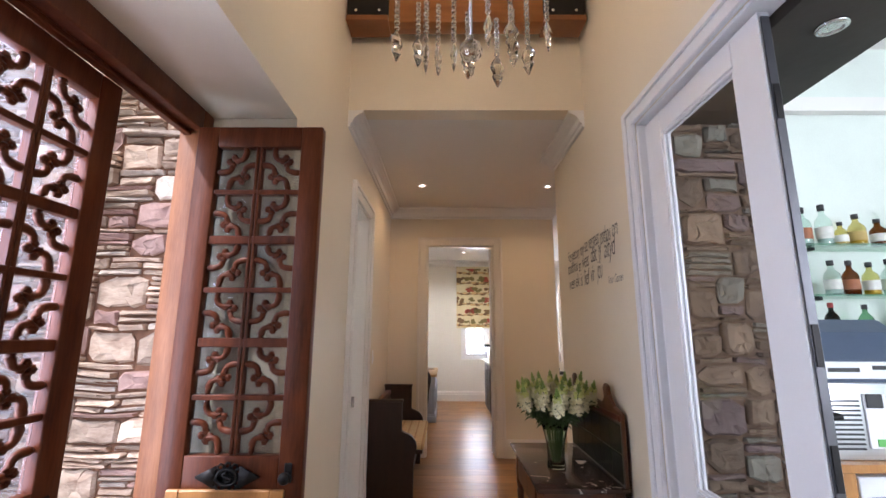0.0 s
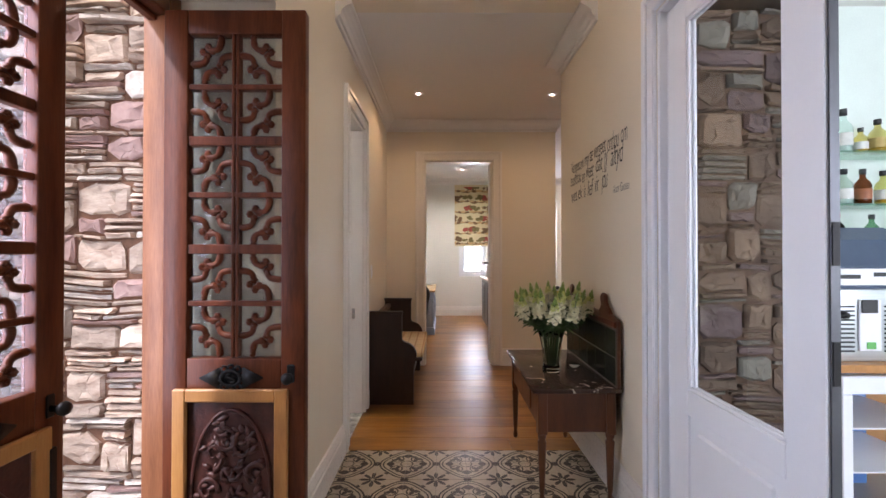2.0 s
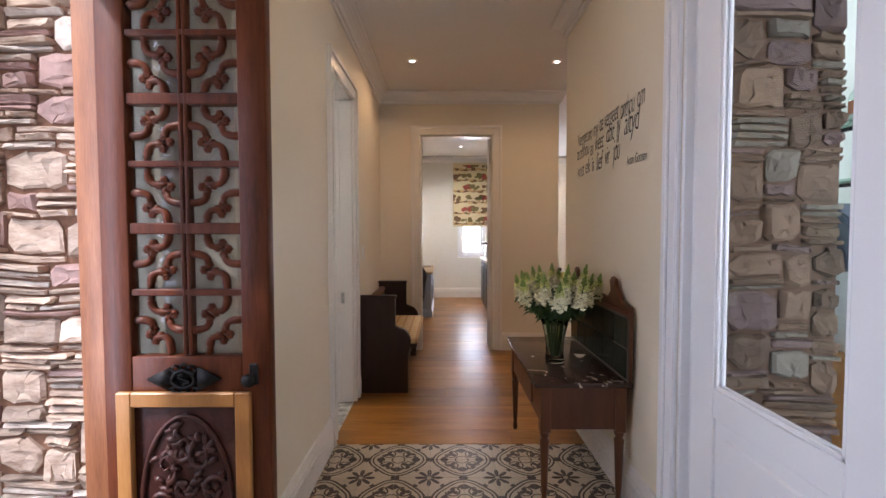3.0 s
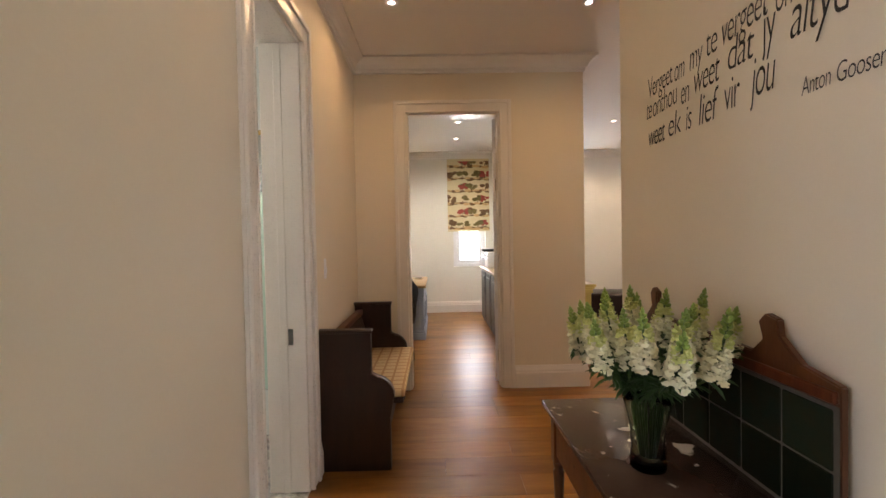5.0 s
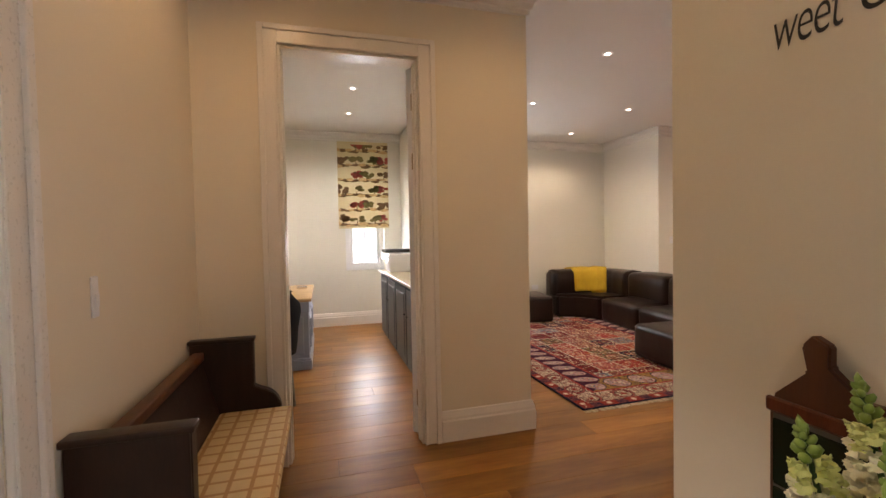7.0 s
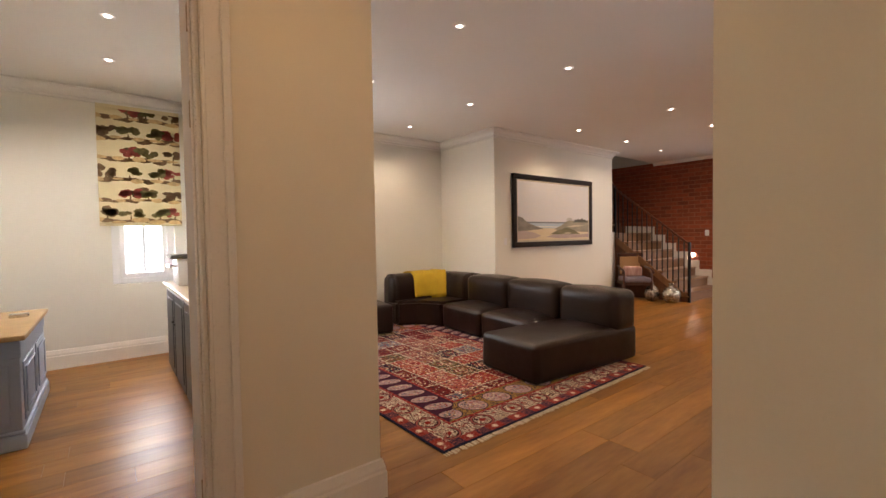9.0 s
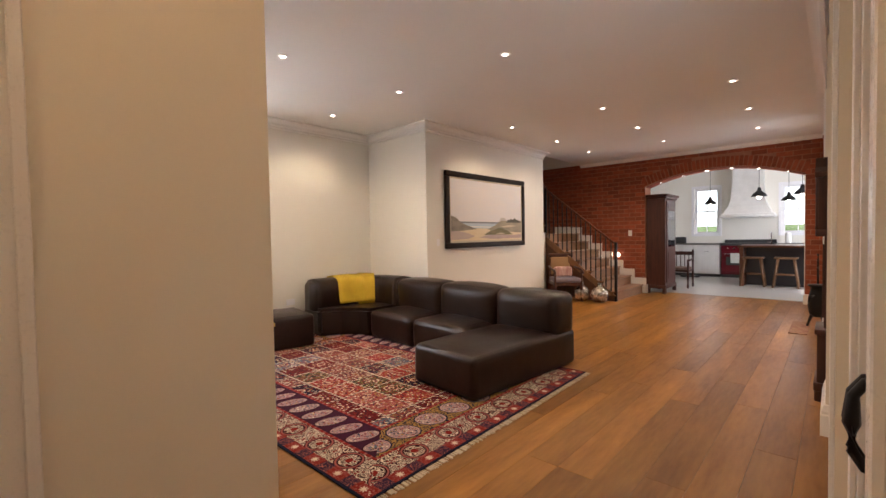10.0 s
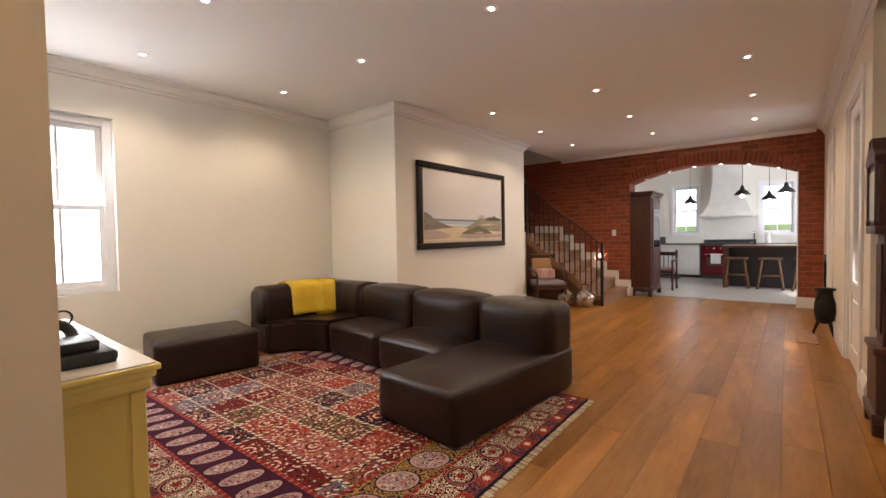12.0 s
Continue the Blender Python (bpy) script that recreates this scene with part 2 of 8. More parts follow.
def wall_along(name, axis, lo, hi, start, end, z0, z1, holes, mat, label):
    """A wall between lo and hi across, from start to end along its axis, with holes (a, b, bottom, top)."""
    bm = bmesh.new()

    def slab(a, b, c, d):
        if b - a > 1e-4 and d - c > 1e-4:
            box(bm, *((a, b, lo, hi) if axis == "x" else (lo, hi, a, b)), c, d)
    at = start
    for a, b, c, d in sorted(holes):
        slab(at, a, z0, z1)
        slab(a, b, z0, c)
        slab(a, b, d, z1)
        at = b
    slab(at, end, z0, z1)
    return structure(part(name, bm, mat), label, "wall")


CORNICE_PROFILE = [(0, 0), (0.10, 0), (0.10, -0.018), (0.085, -0.022), (0.06, -0.035), (0.04, -0.055), (0.03, -0.085), (0.016, -0.09), (0.016, -0.115), (0, -0.12)]
BASE_PROFILE = [(0, 0), (0.024, 0), (0.024, 0.125), (0.019, 0.135), (0.019, 0.15), (0.014, 0.165), (0.008, 0.185), (0, 0.19)]


def moulding(name, profile, path, z, mat, label, category):
    """Sweeps a moulding's section along a plan path; the section stands out to the path's left."""
    bm = bmesh.new()
    pts = [Vector((*p, 0)) for p in path]
    rings = []
    for i, p in enumerate(pts):
        d0 = (p - pts[i - 1]).normalized() if i else None
        d1 = (pts[i + 1] - p).normalized() if i < len(pts) - 1 else None
        n0 = Vector((-d0.y, d0.x, 0)) if d0 else None
        n1 = Vector((-d1.y, d1.x, 0)) if d1 else None
        if n0 and n1:
            n = n0 + n1
            n = n / max(0.2, n.dot(n0))
        else:
            n = n0 or n1
        rings.append([bm.verts.new(p + n * a + Vector((0, 0, z + b))) for a, b in profile])
    for a, b in zip(rings, rings[1:]):
        for k in range(len(profile)):
            bm.faces.new((a[k], b[k], b[(k + 1) % len(profile)], a[(k + 1) % len(profile)]))
    bm.faces.new(rings[0])
    bm.faces.new(rings[-1][::-1])
    bmesh.ops.recalc_face_normals(bm, faces=bm.faces[:])
    return structure(part(name, bm, mat), label, category)


# ---- the large structure ----
LX, RX = -0.42, 1.152          # hall walls
END = 6.67                     # hall's end wall
NORTH, SOUTH = 10.55, 5.097     # living room walls
PICY, PICX = 9.30, 4.98        # wall that carries the painting
BRICK = 10.15
HEAD = 4.30                    # where the low hall ceiling begins

floor_b = part("floor", boxed(-3.2, 15.3, -1.5, 12.5, -0.3, -0.03), material("grey_screed", (0.16, 0.13, 0.10), 0.9))
structure(floor_b, "grey screed floor base under planks and tiles", "floor")
ground = part("ground", boxed(-400, 400, -400, 400, -0.5, -0.302), material("dry_lawn", (0.14, 0.17, 0.06), 0.95, second=(0.24, 0.20, 0.11), scale=0.5, grain=8))
structure(ground, "dry lawn ground round the house", "ground")

# foyer and hall
FD0, FD1, FDT = 2.18, 3.40, 2.26    # front door opening in the west wall
wall_along("wall_west_foyer", "y", -0.86, LX, -1.4, HEAD, 0, 4.6, [(FD0, FD1, 0, FDT)], WALL, "thick cream plastered foyer wall with door opening")
LD0, LD1 = 4.625, 5.22
wall_along("wall_west_hall", "y", LX - 0.20, LX, HEAD, END, 0, CEIL, [(LD0, LD1, 0, 2.29)], WALL, "cream plastered hall wall with door opening")
ED0, ED1, EDT = 0.012, 0.803, 2.35
wall_along("wall_end", "x", END, END + 0.13, LX - 0.24, 1.523, 0, CEIL, [(ED0, ED1, 0, EDT)], WALL, "cream plastered wall at end of hall")
wall_along("wall_study_living", "y", 1.39, 1.523, END + 0.13, NORTH, 0, CEIL, [], WALL_COOL, "cream plastered dividing wall")
BD0, BD1, BDT = 1.90, 3.60, 2.34
wall_along("wall_east_foyer", "y", RX, 1.26, -1.4, HEAD, 0, 4.6, [(BD0, BD1, 0, BDT)], WALL, "cream plastered wall with glazed doorway")
wall_along("wall_east_core", "y", 1.26, 1.66, -1.4, HEAD, 0, 4.6, [(BD0, 3.56, 0, 2.36)], MINT, "pale thick inner wall round the bar doorway")
wall_along("wall_east_hall", "y", RX, 1.40, HEAD, SOUTH, 0, CEIL, [], WALL, "cream plastered hall wall with lettering")
structure(part("wall_header", boxed(LX, RX, HEAD, HEAD + 0.13, CEIL, 4.6), WALL), "cream plastered wall over hall entrance", "wall")
structure(part("wall_foyer_back", boxed(-0.86, 1.66, -1.55, -1.4, 0, 4.6), WALL), "cream plastered wall behind the foyer", "wall")
structure(part("ceiling_foyer", boxed(-0.86, 1.66, -1.4, HEAD + 0.13, 4.6, 4.7), CEILING), "white high foyer ceiling", "ceiling")
structure(part("ceiling_hall", boxed(LX - 0.24, RX + 0.02, HEAD + 0.13, END + 0.13, CEIL, CEIL + 0.1), CEILING), "white painted hall ceiling", "ceiling")
bm = boxed(RX + 0.02, 8.10, HEAD, NORTH + 0.25, CEIL, CEIL + 0.1)
box(bm, 8.10, BRICK + 0.36, HEAD, 9.45, CEIL, CEIL + 0.1)
structure(part("ceiling_living", bm, CEILING), "white painted ceiling with round downlights", "ceiling")
structure(part("ceiling_study", boxed(-2.4, RX + 0.02, END + 0.13, NORTH + 0.25, CEIL, CEIL + 0.1), CEILING), "white painted study ceiling", "ceiling")
# north side
NW = (1.80, 2.57, 0.77, 2.37)
SW = (0.56, 1.13, 0.80, 2.5)
wall_along("wall_north", "x", NORTH, NORTH + 0.25, -2.4, PICX, 0, CEIL, [SW, NW], WALL_COOL, "white plastered outer wall with sash windows")
wall_along("wall_return", "y", PICX, PICX + 0.12, PICY, NORTH + 0.25, 0, CEIL, [], WALL_COOL, "cream plastered return wall")
wall_along("wall_painting", "x", PICY, PICY + 0.12, PICX + 0.12, 8.16, 0, CEIL, [], WALL_COOL, "cream plastered wall carrying a painting")
wall_along("wall_stair_end", "x", 11.3, 11.45, 6.5, BRICK + 0.36, 0, 4.4, [], WALL_COOL, "white plastered wall behind the stair")
wall_along("wall_stair_west", "y", 6.35, 6.5, PICY + 0.12, 11.45, 0, 4.4, [], WALL_COOL, "white plastered stairwell wall")
wall_along("wall_stair_upper", "x", 9.45, 9.55, 6.5, BRICK, CEIL + 0.1, 4.4, [], WALL_COOL, "white plastered upper stairwell wall")
structure(part("ceiling_stair", boxed(6.5, BRICK + 0.36, 9.45, 11.45, 4.4, 4.5), CEILING), "white stairwell ceiling", "ceiling")
wall_along("wall_stair_brick_upper", "y", BRICK, BRICK + 0.36, 9.45, 11.3, CEIL, 4.4, [], WALL_COOL, "white plastered upper stairwell wall")
# study
wall_along("wall_study_west", "y", -2.5, -2.4, END, NORTH + 0.25, 0, CEIL, [], WALL_COOL, "white plastered study wall")
wall_along("wall_study_south", "x", END, END + 0.13, -2.4, LX - 0.24, 0, CEIL, [], WALL_COOL, "white plastered study wall")
# south side of the living room
wall_along("wall_south", "x", SOUTH - 0.3, 5.125, 1.40, 2.90, 0, CEIL, [(1.75, 2.65, 0, 2.3)], WALL, "cream plastered wall with garden door")
wall_along("wall_south_middle", "x", SOUTH - 0.3, 5.175, 2.90, 4.25, 0, CEIL, [(3.15, 4.05, 0, 2.3)], WALL, "cream plastered wall with garden door")
wall_along("wall_south_pier", "x", SOUTH - 0.3, 5.215, 4.25, 4.85, 0, CEIL, [], WALL, "cream plastered pier beside the clock")
wall_along("wall_south_recess", "x", SOUTH - 0.3, 5.09, 4.85, 5.45, 0, CEIL, [], WALL, "cream plastered recess behind the clock")
wall_along("wall_south_far", "x", SOUTH - 0.3, 5.24, 5.45, BRICK, 0, CEIL, [(5.88, 6.92, 0, 2.35), (8.4, 9.2, 0, 2.35)], WALL, "cream plastered wall with deep garden doorways")
# small washroom beyond the hall door
TILEWALL = material("white_glazed_wall_tile", (0.82, 0.85, 0.82), 0.2, scale=3, grain=60, bump=0.03)
for nm, d in (("wall_washroom_west", (-2.1, -2.0, 4.3, 6.4, 0, CEIL)), ("wall_washroom_south", (-2.0, LX - 0.24, 4.2, 4.3, 0, CEIL)), ("wall_washroom_north", (-2.0, LX - 0.24, 6.4, 6.5, 0, CEIL))):
    structure(part(nm, boxed(*d), TILEWALL), "white tiled washroom wall", "wall")
structure(part("ceiling_washroom", boxed(-2.1, LX - 0.24, 4.2, 6.5, CEIL, CEIL + 0.1), CEILING), "white washroom ceiling", "ceiling")
# bar room
structure(part("wall_bar_north", boxed(1.66, 4.7, 4.36, 4.5, 0, 3.3), MINT), "pale mint plastered bar wall", "wall")
wall_along("wall_bar_east", "y", 4.6, 4.7, -0.4, 4.36, 0, 3.3, [], MINT, "pale mint plastered bar wall")
# unseen wall; the opening is added to let the bar's fill in
wall_along("wall_bar_south", "x", -0.5, -0.4, 1.66, 4.7, 0, 3.3, [(2.2, 4.2, 0.9, 2.5)], MINT, "pale mint plastered bar wall out of view with added opening")
structure(part("ceiling_bar", boxed(1.66, 4.7, -0.5, 4.5, 3.3, 3.4), CEILING), "white bar ceiling", "ceiling")
structure(part("floor_bar", boxed(1.268, 4.7, -0.5, 4.5, -0.03, 0), material("grey_bar_tile", (0.35, 0.33, 0.30), 0.4)), "grey tiled bar floor", "floor")
# kitchen
KX, KC = 15.0, 3.0
KW = [(5.55, 6.20, 1.18, 2.42), (7.60, 8.21, 1.18, 2.48)]
wall_along("wall_kitchen_east", "y", KX, KX + 0.25, 3.6, 10.0, 0, KC, KW, WALL_COOL, "white plastered kitchen wall with sash windows")
wall_along("wall_kitchen_north", "x", 9.9, 10.0, BRICK + 0.36, KX, 0, KC, [], WALL_COOL, "white plastered kitchen wall")
# this wall is never in view; its opening is added for the fill lamp
wall_along("wall_kitchen_south", "x", 3.6, 3.7, BRICK + 0.36, KX, 0, KC, [(11.5, 13.5, 0.9, 2.3)], WALL_COOL, "white plastered kitchen wall out of view with added opening")
structure(part("ceiling_kitchen", boxed(BRICK + 0.36, KX + 0.25, 3.6, 10.0, KC, KC + 0.1), CEILING), "white kitchen ceiling", "ceiling")
structure(part("floor_kitchen", boxed(BRICK + 0.30, KX, 3.6, 10.0, -0.03, 0.003), material("pale_grey_floor_tile", (0.42, 0.40, 0.37), 0.3, scale=1.5, grain=30, bump=0.04)), "pale grey tiled kitchen floor", "floor")

# mouldings
moulding("cornice_hall", CORNICE_PROFILE, [(1.523, NORTH), (1.523, END), (LX, END), (LX, HEAD)], CEIL, CEILING, "white moulded plaster cornice", "cornice")
moulding("cornice_hall_east", CORNICE_PROFILE, [(RX, HEAD), (RX, SOUTH), (1.40, SOUTH), (1.40, 5.125), (2.90, 5.125), (2.90, 5.175), (4.25, 5.175), (4.25, 5.24), (BRICK, 5.24)], CEIL, CEILING, "white moulded plaster cornice", "cornice")
moulding("cornice_living", CORNICE_PROFILE, [(8.16, PICY + 0.12), (8.16, PICY), (PICX, PICY), (PICX, NORTH), (1.523, NORTH)], CEIL, CEILING, "white moulded plaster cornice", "cornice")
moulding("cornice_study", CORNICE_PROFILE, [(1.39, NORTH), (-2.4, NORTH), (-2.4, END + 0.13)], CEIL, CEILING, "white moulded plaster cornice", "cornice")
moulding("cornice_brick", [(0, 0), (0.06, 0), (0.05, -0.03), (0.02, -0.06), (0, -0.07)], [(BRICK, 5.34), (BRICK, 9.45)], CEIL, CEILING, "white narrow plaster cornice", "cornice")
for nm, pth in (("baseboard_hall_end", [(1.523, NORTH), (1.523, END), (ED1 + 0.105, END)]), ("baseboard_hall_west", [(LX, END), (LX, LD1 + 0.115)]), ("baseboard_foyer_west", [(LX, LD0 - 0.115), (LX, FD1)]),
                ("baseboard_hall_east", [(RX, BD1 + 0.1), (RX, SOUTH), (1.40, SOUTH), (1.40, 5.125), (1.65, 5.125)]), ("baseboard_south_a", [(2.75, 5.125), (2.90, 5.125), (2.90, 5.175), (3.05, 5.175)]), ("baseboard_south_b", [(4.15, 5.175), (4.25, 5.175), (4.25, 5.215), (4.85, 5.215)]), ("baseboard_south_e", [(5.45, 5.24), (5.78, 5.24)]),
                ("baseboard_south_d", [(7.02, 5.24), (8.3, 5.24)]), ("baseboard_south_f", [(9.3, 5.24), (BRICK, 5.24)]),
                ("baseboard_living", [(8.16, PICY + 0.12), (8.16, PICY), (PICX, PICY), (PICX, NORTH), (1.523, NORTH)]), ("baseboard_study", [(1.39, END + 0.13), (1.39, NORTH), (-2.4, NORTH), (-2.4, END + 0.13)])):
    moulding(nm, BASE_PROFILE, pth, 0, TRIM, "white moulded skirting board", "skirting board")


# ---- door and window trim ----
def casing(name, axis, plane, out, a0, a1, top, depth, width=0.10, mat=None, plain=False):
    """A stepped architrave round an opening on one wall face, and the lining through the wall."""
    bm = bmesh.new()
    mat = mat or TRIM

    def put(u0, u1, z0, z1, p0, p1):
        lo, hi = sorted((plane + out * p0, plane + out * p1))
        box(bm, *((u0, u1, lo, hi) if axis == "x" else (lo, hi, u0, u1)), z0, z1, bevel=0.003)
    for u0, u1, s in ((a0 - width, a0, -1), (a1, a1 + width, 1)):
        put(u0, u1, 0, top + width, 0.0, 0.018)
        if plain:
            continue
        if s < 0:
            put(u0, u0 + 0.03, 0, top + width, 0.018, 0.032)
            put(u1 - 0.014, u1, 0, top + 0.014, 0.018, 0.024)
        else:
            put(u1 - 0.03, u1, 0, top + width, 0.018, 0.032)
            put(u0, u0 + 0.014, 0, top + 0.014, 0.018, 0.024)
    put(a0, a1, top, top + width, 0.0, 0.018)
    if not plain:
        put(a0 - width + 0.03, a1 + width - 0.03, top + width - 0.03, top + width, 0.018, 0.032)
    if not plain:
        put(a0, a1, top, top + 0.014, 0.018, 0.024)
    # lining and stop
    put(a0, a0 + 0.016, 0, top, -depth, 0.0)
    put(a1 - 0.016, a1, 0, top, -depth, 0.0)
    put(a0 + 0.016, a1 - 0.016, top - 0.016, top, -depth, 0.0)
    mid = -depth * 0.55
    if plain:
        return structure(part(name, bm, mat), "white plain door architrave and lining", "door frame")
    put(a0 + 0.016, a0 + 0.022, 0, top - 0.016, mid - 0.02, mid + 0.02)
    put(a1 - 0.022, a1 - 0.016, 0, top - 0.016, mid - 0.02, mid + 0.02)
    return structure(part(name, bm, mat), "white moulded door architrave and lining", "door frame")


casing("trim_hall_door", "y", LX, 1, LD0, LD1, 2.29, 0.20, 0.105)
casing("trim_study_door", "x", END, -1, ED0, ED1, EDT, 0.13, 0.10)
casing("trim_garden_a", "x", 5.125, 1, 1.75, 2.65, 2.3, 0.3, plain=True)
casing("trim_garden_b", "x", 5.175, 1, 3.15, 4.05, 2.3, 0.3, plain=True)
casing("trim_garden_c", "x", 5.24, 1, 5.88, 6.92, 2.35, 0.4, plain=True)
casing("trim_garden_e", "x", 5.24, 1, 8.4, 9.2, 2.35, 0.4, plain=True)
casing("trim_bar_door", "y", RX, -1, BD0, BD1, BDT, 0.10, 0.085, WHITE)
# brass keep and hinges on the linings
keep = thing("strike_plate", (LX - 0.075, LD1 - 0.017, 0.80), "small brass strike plate on the door lining", "strike plate")
part("plate", boxed(-0.012, 0.012, -0.003, 0.0, -0.04, 0.04), CHROME, keep)
for hz in (0.25, 1.75, 2.12):
    hg = thing("hinge", (ED1 - 0.017, END + 0.11, hz), "worn brass hinge on the white door lining", "hinge", "study door hinges")
    part("hinge_leaf", boxed(-0.004, 0.0, -0.02, 0.02, -0.05, 0.05), material("aged_brass", (0.35, 0.24, 0.12), 0.4, 0.8), hg)


def glazed_leaf(name, w, h, x, y, z, rz, label, category="glazed door", sill=0.74, mat=None, panel=True, panes=1):
    """A door leaf w wide and h high, upright in its local x and z: stiles, rails, a glass pane and a fielded panel."""
    mat = mat or WHITE
    d = thing(name, (x, y, z), label, category, rz=rz)
    bm = bmesh.new()
    st, top = 0.13, 0.10
    box(bm, 0, st, -0.02, 0.02, 0, h, 0.003)
    box(bm, w - st, w, -0.02, 0.02, 0, h, 0.003)
    box(bm, st, w - st, -0.02, 0.02, h - top, h, 0.003)
    box(bm, st, w - st, -0.02, 0.02, sill - 0.10, sill, 0.003)
    box(bm, st, w - st, -0.02, 0.02, 0, 0.16, 0.003)
    part("leaf_frame", bm, mat, d)
    bm = bmesh.new()
    for s in (-1, 1):
        for u0, u1, z0, z1 in ((st, st + 0.014, sill, h - top), (w - st - 0.014, w - st, sill, h - top), (st, w - st, sill, sill + 0.014), (st, w - st, h - top - 0.014, h - top)):
            box(bm, u0, u1, *sorted((s * 0.006, s * 0.016)), z0, z1, 0.003)
    for k in range(1, panes):
        zz = sill + (h - top - sill) * k / panes
        box(bm, st, w - st, -0.012, 0.012, zz - 0.012, zz + 0.012)
    part("glazing_bead", bm, mat, d)
    g = part("pane", boxed(st, w - st, -0.003, 0.003, sill, h - top), GLASS, d, "clear glass pane")
    g.visible_shadow = False
    bm = boxed(st, w - st, -0.008, 0.008, 0.16, sill - 0.10)
    box(bm, st + 0.05, w - st - 0.05, -0.016, 0.016, 0.21, sill - 0.15, 0.008)
    part("panel", bm, mat, d)
    return d


bar_door = glazed_leaf("bar_door", 0.74, 2.31, 1.205, 3.57, 0.008, -90, "white painted glazed door standing in the bar doorway", sill=0.745)
part("lock_edge", boxed(0.741, 0.746, -0.013, 0.013, 0.02, 2.29, 0.001), material("grey_metal_edge", (0.12, 0.12, 0.13), 0.4, 0.7), bar_door, "dark grey metal edge strip")
bm = bmesh.new()
box(bm, 0.69, 0.72, 0.02, 0.028, 0.92, 1.22, 0.003)
tube(bm, [(0.705, 0.028, 1.12), (0.705, 0.065, 1.12), (0.69, 0.07, 1.12), (0.60, 0.07, 1.118)], 0.009)
part("handle", bm, IRON, bar_door, "dark bronze lever handle")
for i, hz in enumerate((0.2, 0.95, 1.25, 1.95)):
    part("bolt_plate", boxed(0.7465, 0.749, -0.009, 0.009, hz, hz + 0.11), IRON, bar_door)
ga = glazed_leaf("garden_door", 0.86, 2.27, 1.77, 5.085, 0.008, 0, "cream painted glazed garden door with black iron pull", mat=TRIM)
bm = bmesh.new()
for hx in (0.07, 0.10):
    tube(bm, [(hx, 0.02, 0.98), (hx, 0.055, 0.975), (hx, 0.07, 0.95), (hx, 0.072, 0.90), (hx, 0.07, 0.85), (hx, 0.055, 0.825), (hx, 0.02, 0.82)], [0.012, 0.009, 0.009, 0.013, 0.009, 0.009, 0.012])
    for hz in (0.98, 0.82):
        box(bm, hx - 0.014, hx + 0.014, 0.02, 0.027, hz - 0.018, hz + 0.018, 0.004)
part("handle", bm, IRON, ga, "black wrought iron pull handle")
glazed_leaf("garden_door", 0.86, 2.27, 3.17, 5.148, 0.008, 0, "cream painted glazed garden door", mat=TRIM)
glazed_leaf("garden_door", 1.00, 2.32, 5.90, 5.20, 0.008, 0, "cream painted glazed garden door in deep frame", mat=TRIM)
glazed_leaf("garden_door", 0.76, 2.32, 8.42, 5.20, 0.008, 0, "cream painted glazed garden door in deep frame", mat=TRIM)
# closed veranda behind the garden doors: a plain pale yard wall
structure(part("wall_yard", boxed(4.8, 10.5, 2.6, 2.75, 0, 2.2), WALL_COOL), "pale plastered yard wall outside the doors", "wall")
# study door leaf, folded back
sd = thing("study_door", (ED1 - 0.01, END + 0.14, 0.008), "white painted panelled door folded open into the study", "door", rz=48)
bm = boxed(0, 0.72, 0.0, 0.04, 0, 2.33, 0.003)
part("leaf", bm, WHITE, sd)
for z0, z1 in ((0.2, 1.0), (1.15, 2.15)):
    bm = boxed(0.12, 0.60, 0.04, 0.048, z0, z1, 0.004)
    part("panel", bm, WHITE, sd)


def sash_window(name, axis, a0, a1, z0, z1, plane, label, bars=2, fw=0.07, sw=0.045):
    """A double-hung sash in a wall hole: frame, two sashes with glazing bars, panes and a sill."""
    w = thing(name, ((a0 + a1) / 2, plane, z0) if axis == "x" else (plane, (a0 + a1) / 2, z0), label, "window", rz=0 if axis == "x" else -90)
    w["kind"] = "structure"
    hw, h = (a1 - a0) / 2, z1 - z0
    bm = bmesh.new()
    for u0, u1, b0, b1 in ((-hw, -hw + fw, 0, h), (hw - fw, hw, 0, h), (-hw + fw, hw - fw, h - fw, h), (-hw + fw, hw - fw, 0, fw - 0.01)):
        box(bm, u0, u1, 0.02, 0.12, b0, b1, 0.003)
    part("window_frame", bm, WHITE, w)
    for y0, b0, b1 in ((0.075, h * 0.48, h - fw), (0.035, fw - 0.01, h * 0.5)):
        bm = bmesh.new()
        for u0, u1, c0, c1 in ((-hw + fw, -hw + fw + sw, b0, b1), (hw - fw - sw, hw - fw, b0, b1), (-hw + fw + sw, hw - fw - sw, b1 - sw, b1), (-hw + fw + sw, hw - fw - sw, b0, b0 + sw + 0.005)):
            box(bm, u0, u1, y0, y0 + 0.035, c0, c1, 0.003)
        part("sash", bm, WHITE, w)
        bm = bmesh.new()
        for k in range(1, bars):
            u = -hw + fw + sw + 2 * (hw - fw - sw) * k / bars
            box(bm, u - 0.011, u + 0.011, y0 + 0.005, y0 + 0.03, b0 + sw, b1 - sw)
        part("glazing_bar", bm, WHITE, w)
        g = part("pane", boxed(-hw + fw + sw, hw - fw - sw, y0 + 0.015, y0 + 0.019, b0 + sw, b1 - sw), GLASS, w)
        g.visible_shadow = False
    part("window_sill", boxed(-hw - 0.03, hw + 0.03, -0.03, 0.02, -0.02, 0.0, 0.004), WHITE, w)
    return w


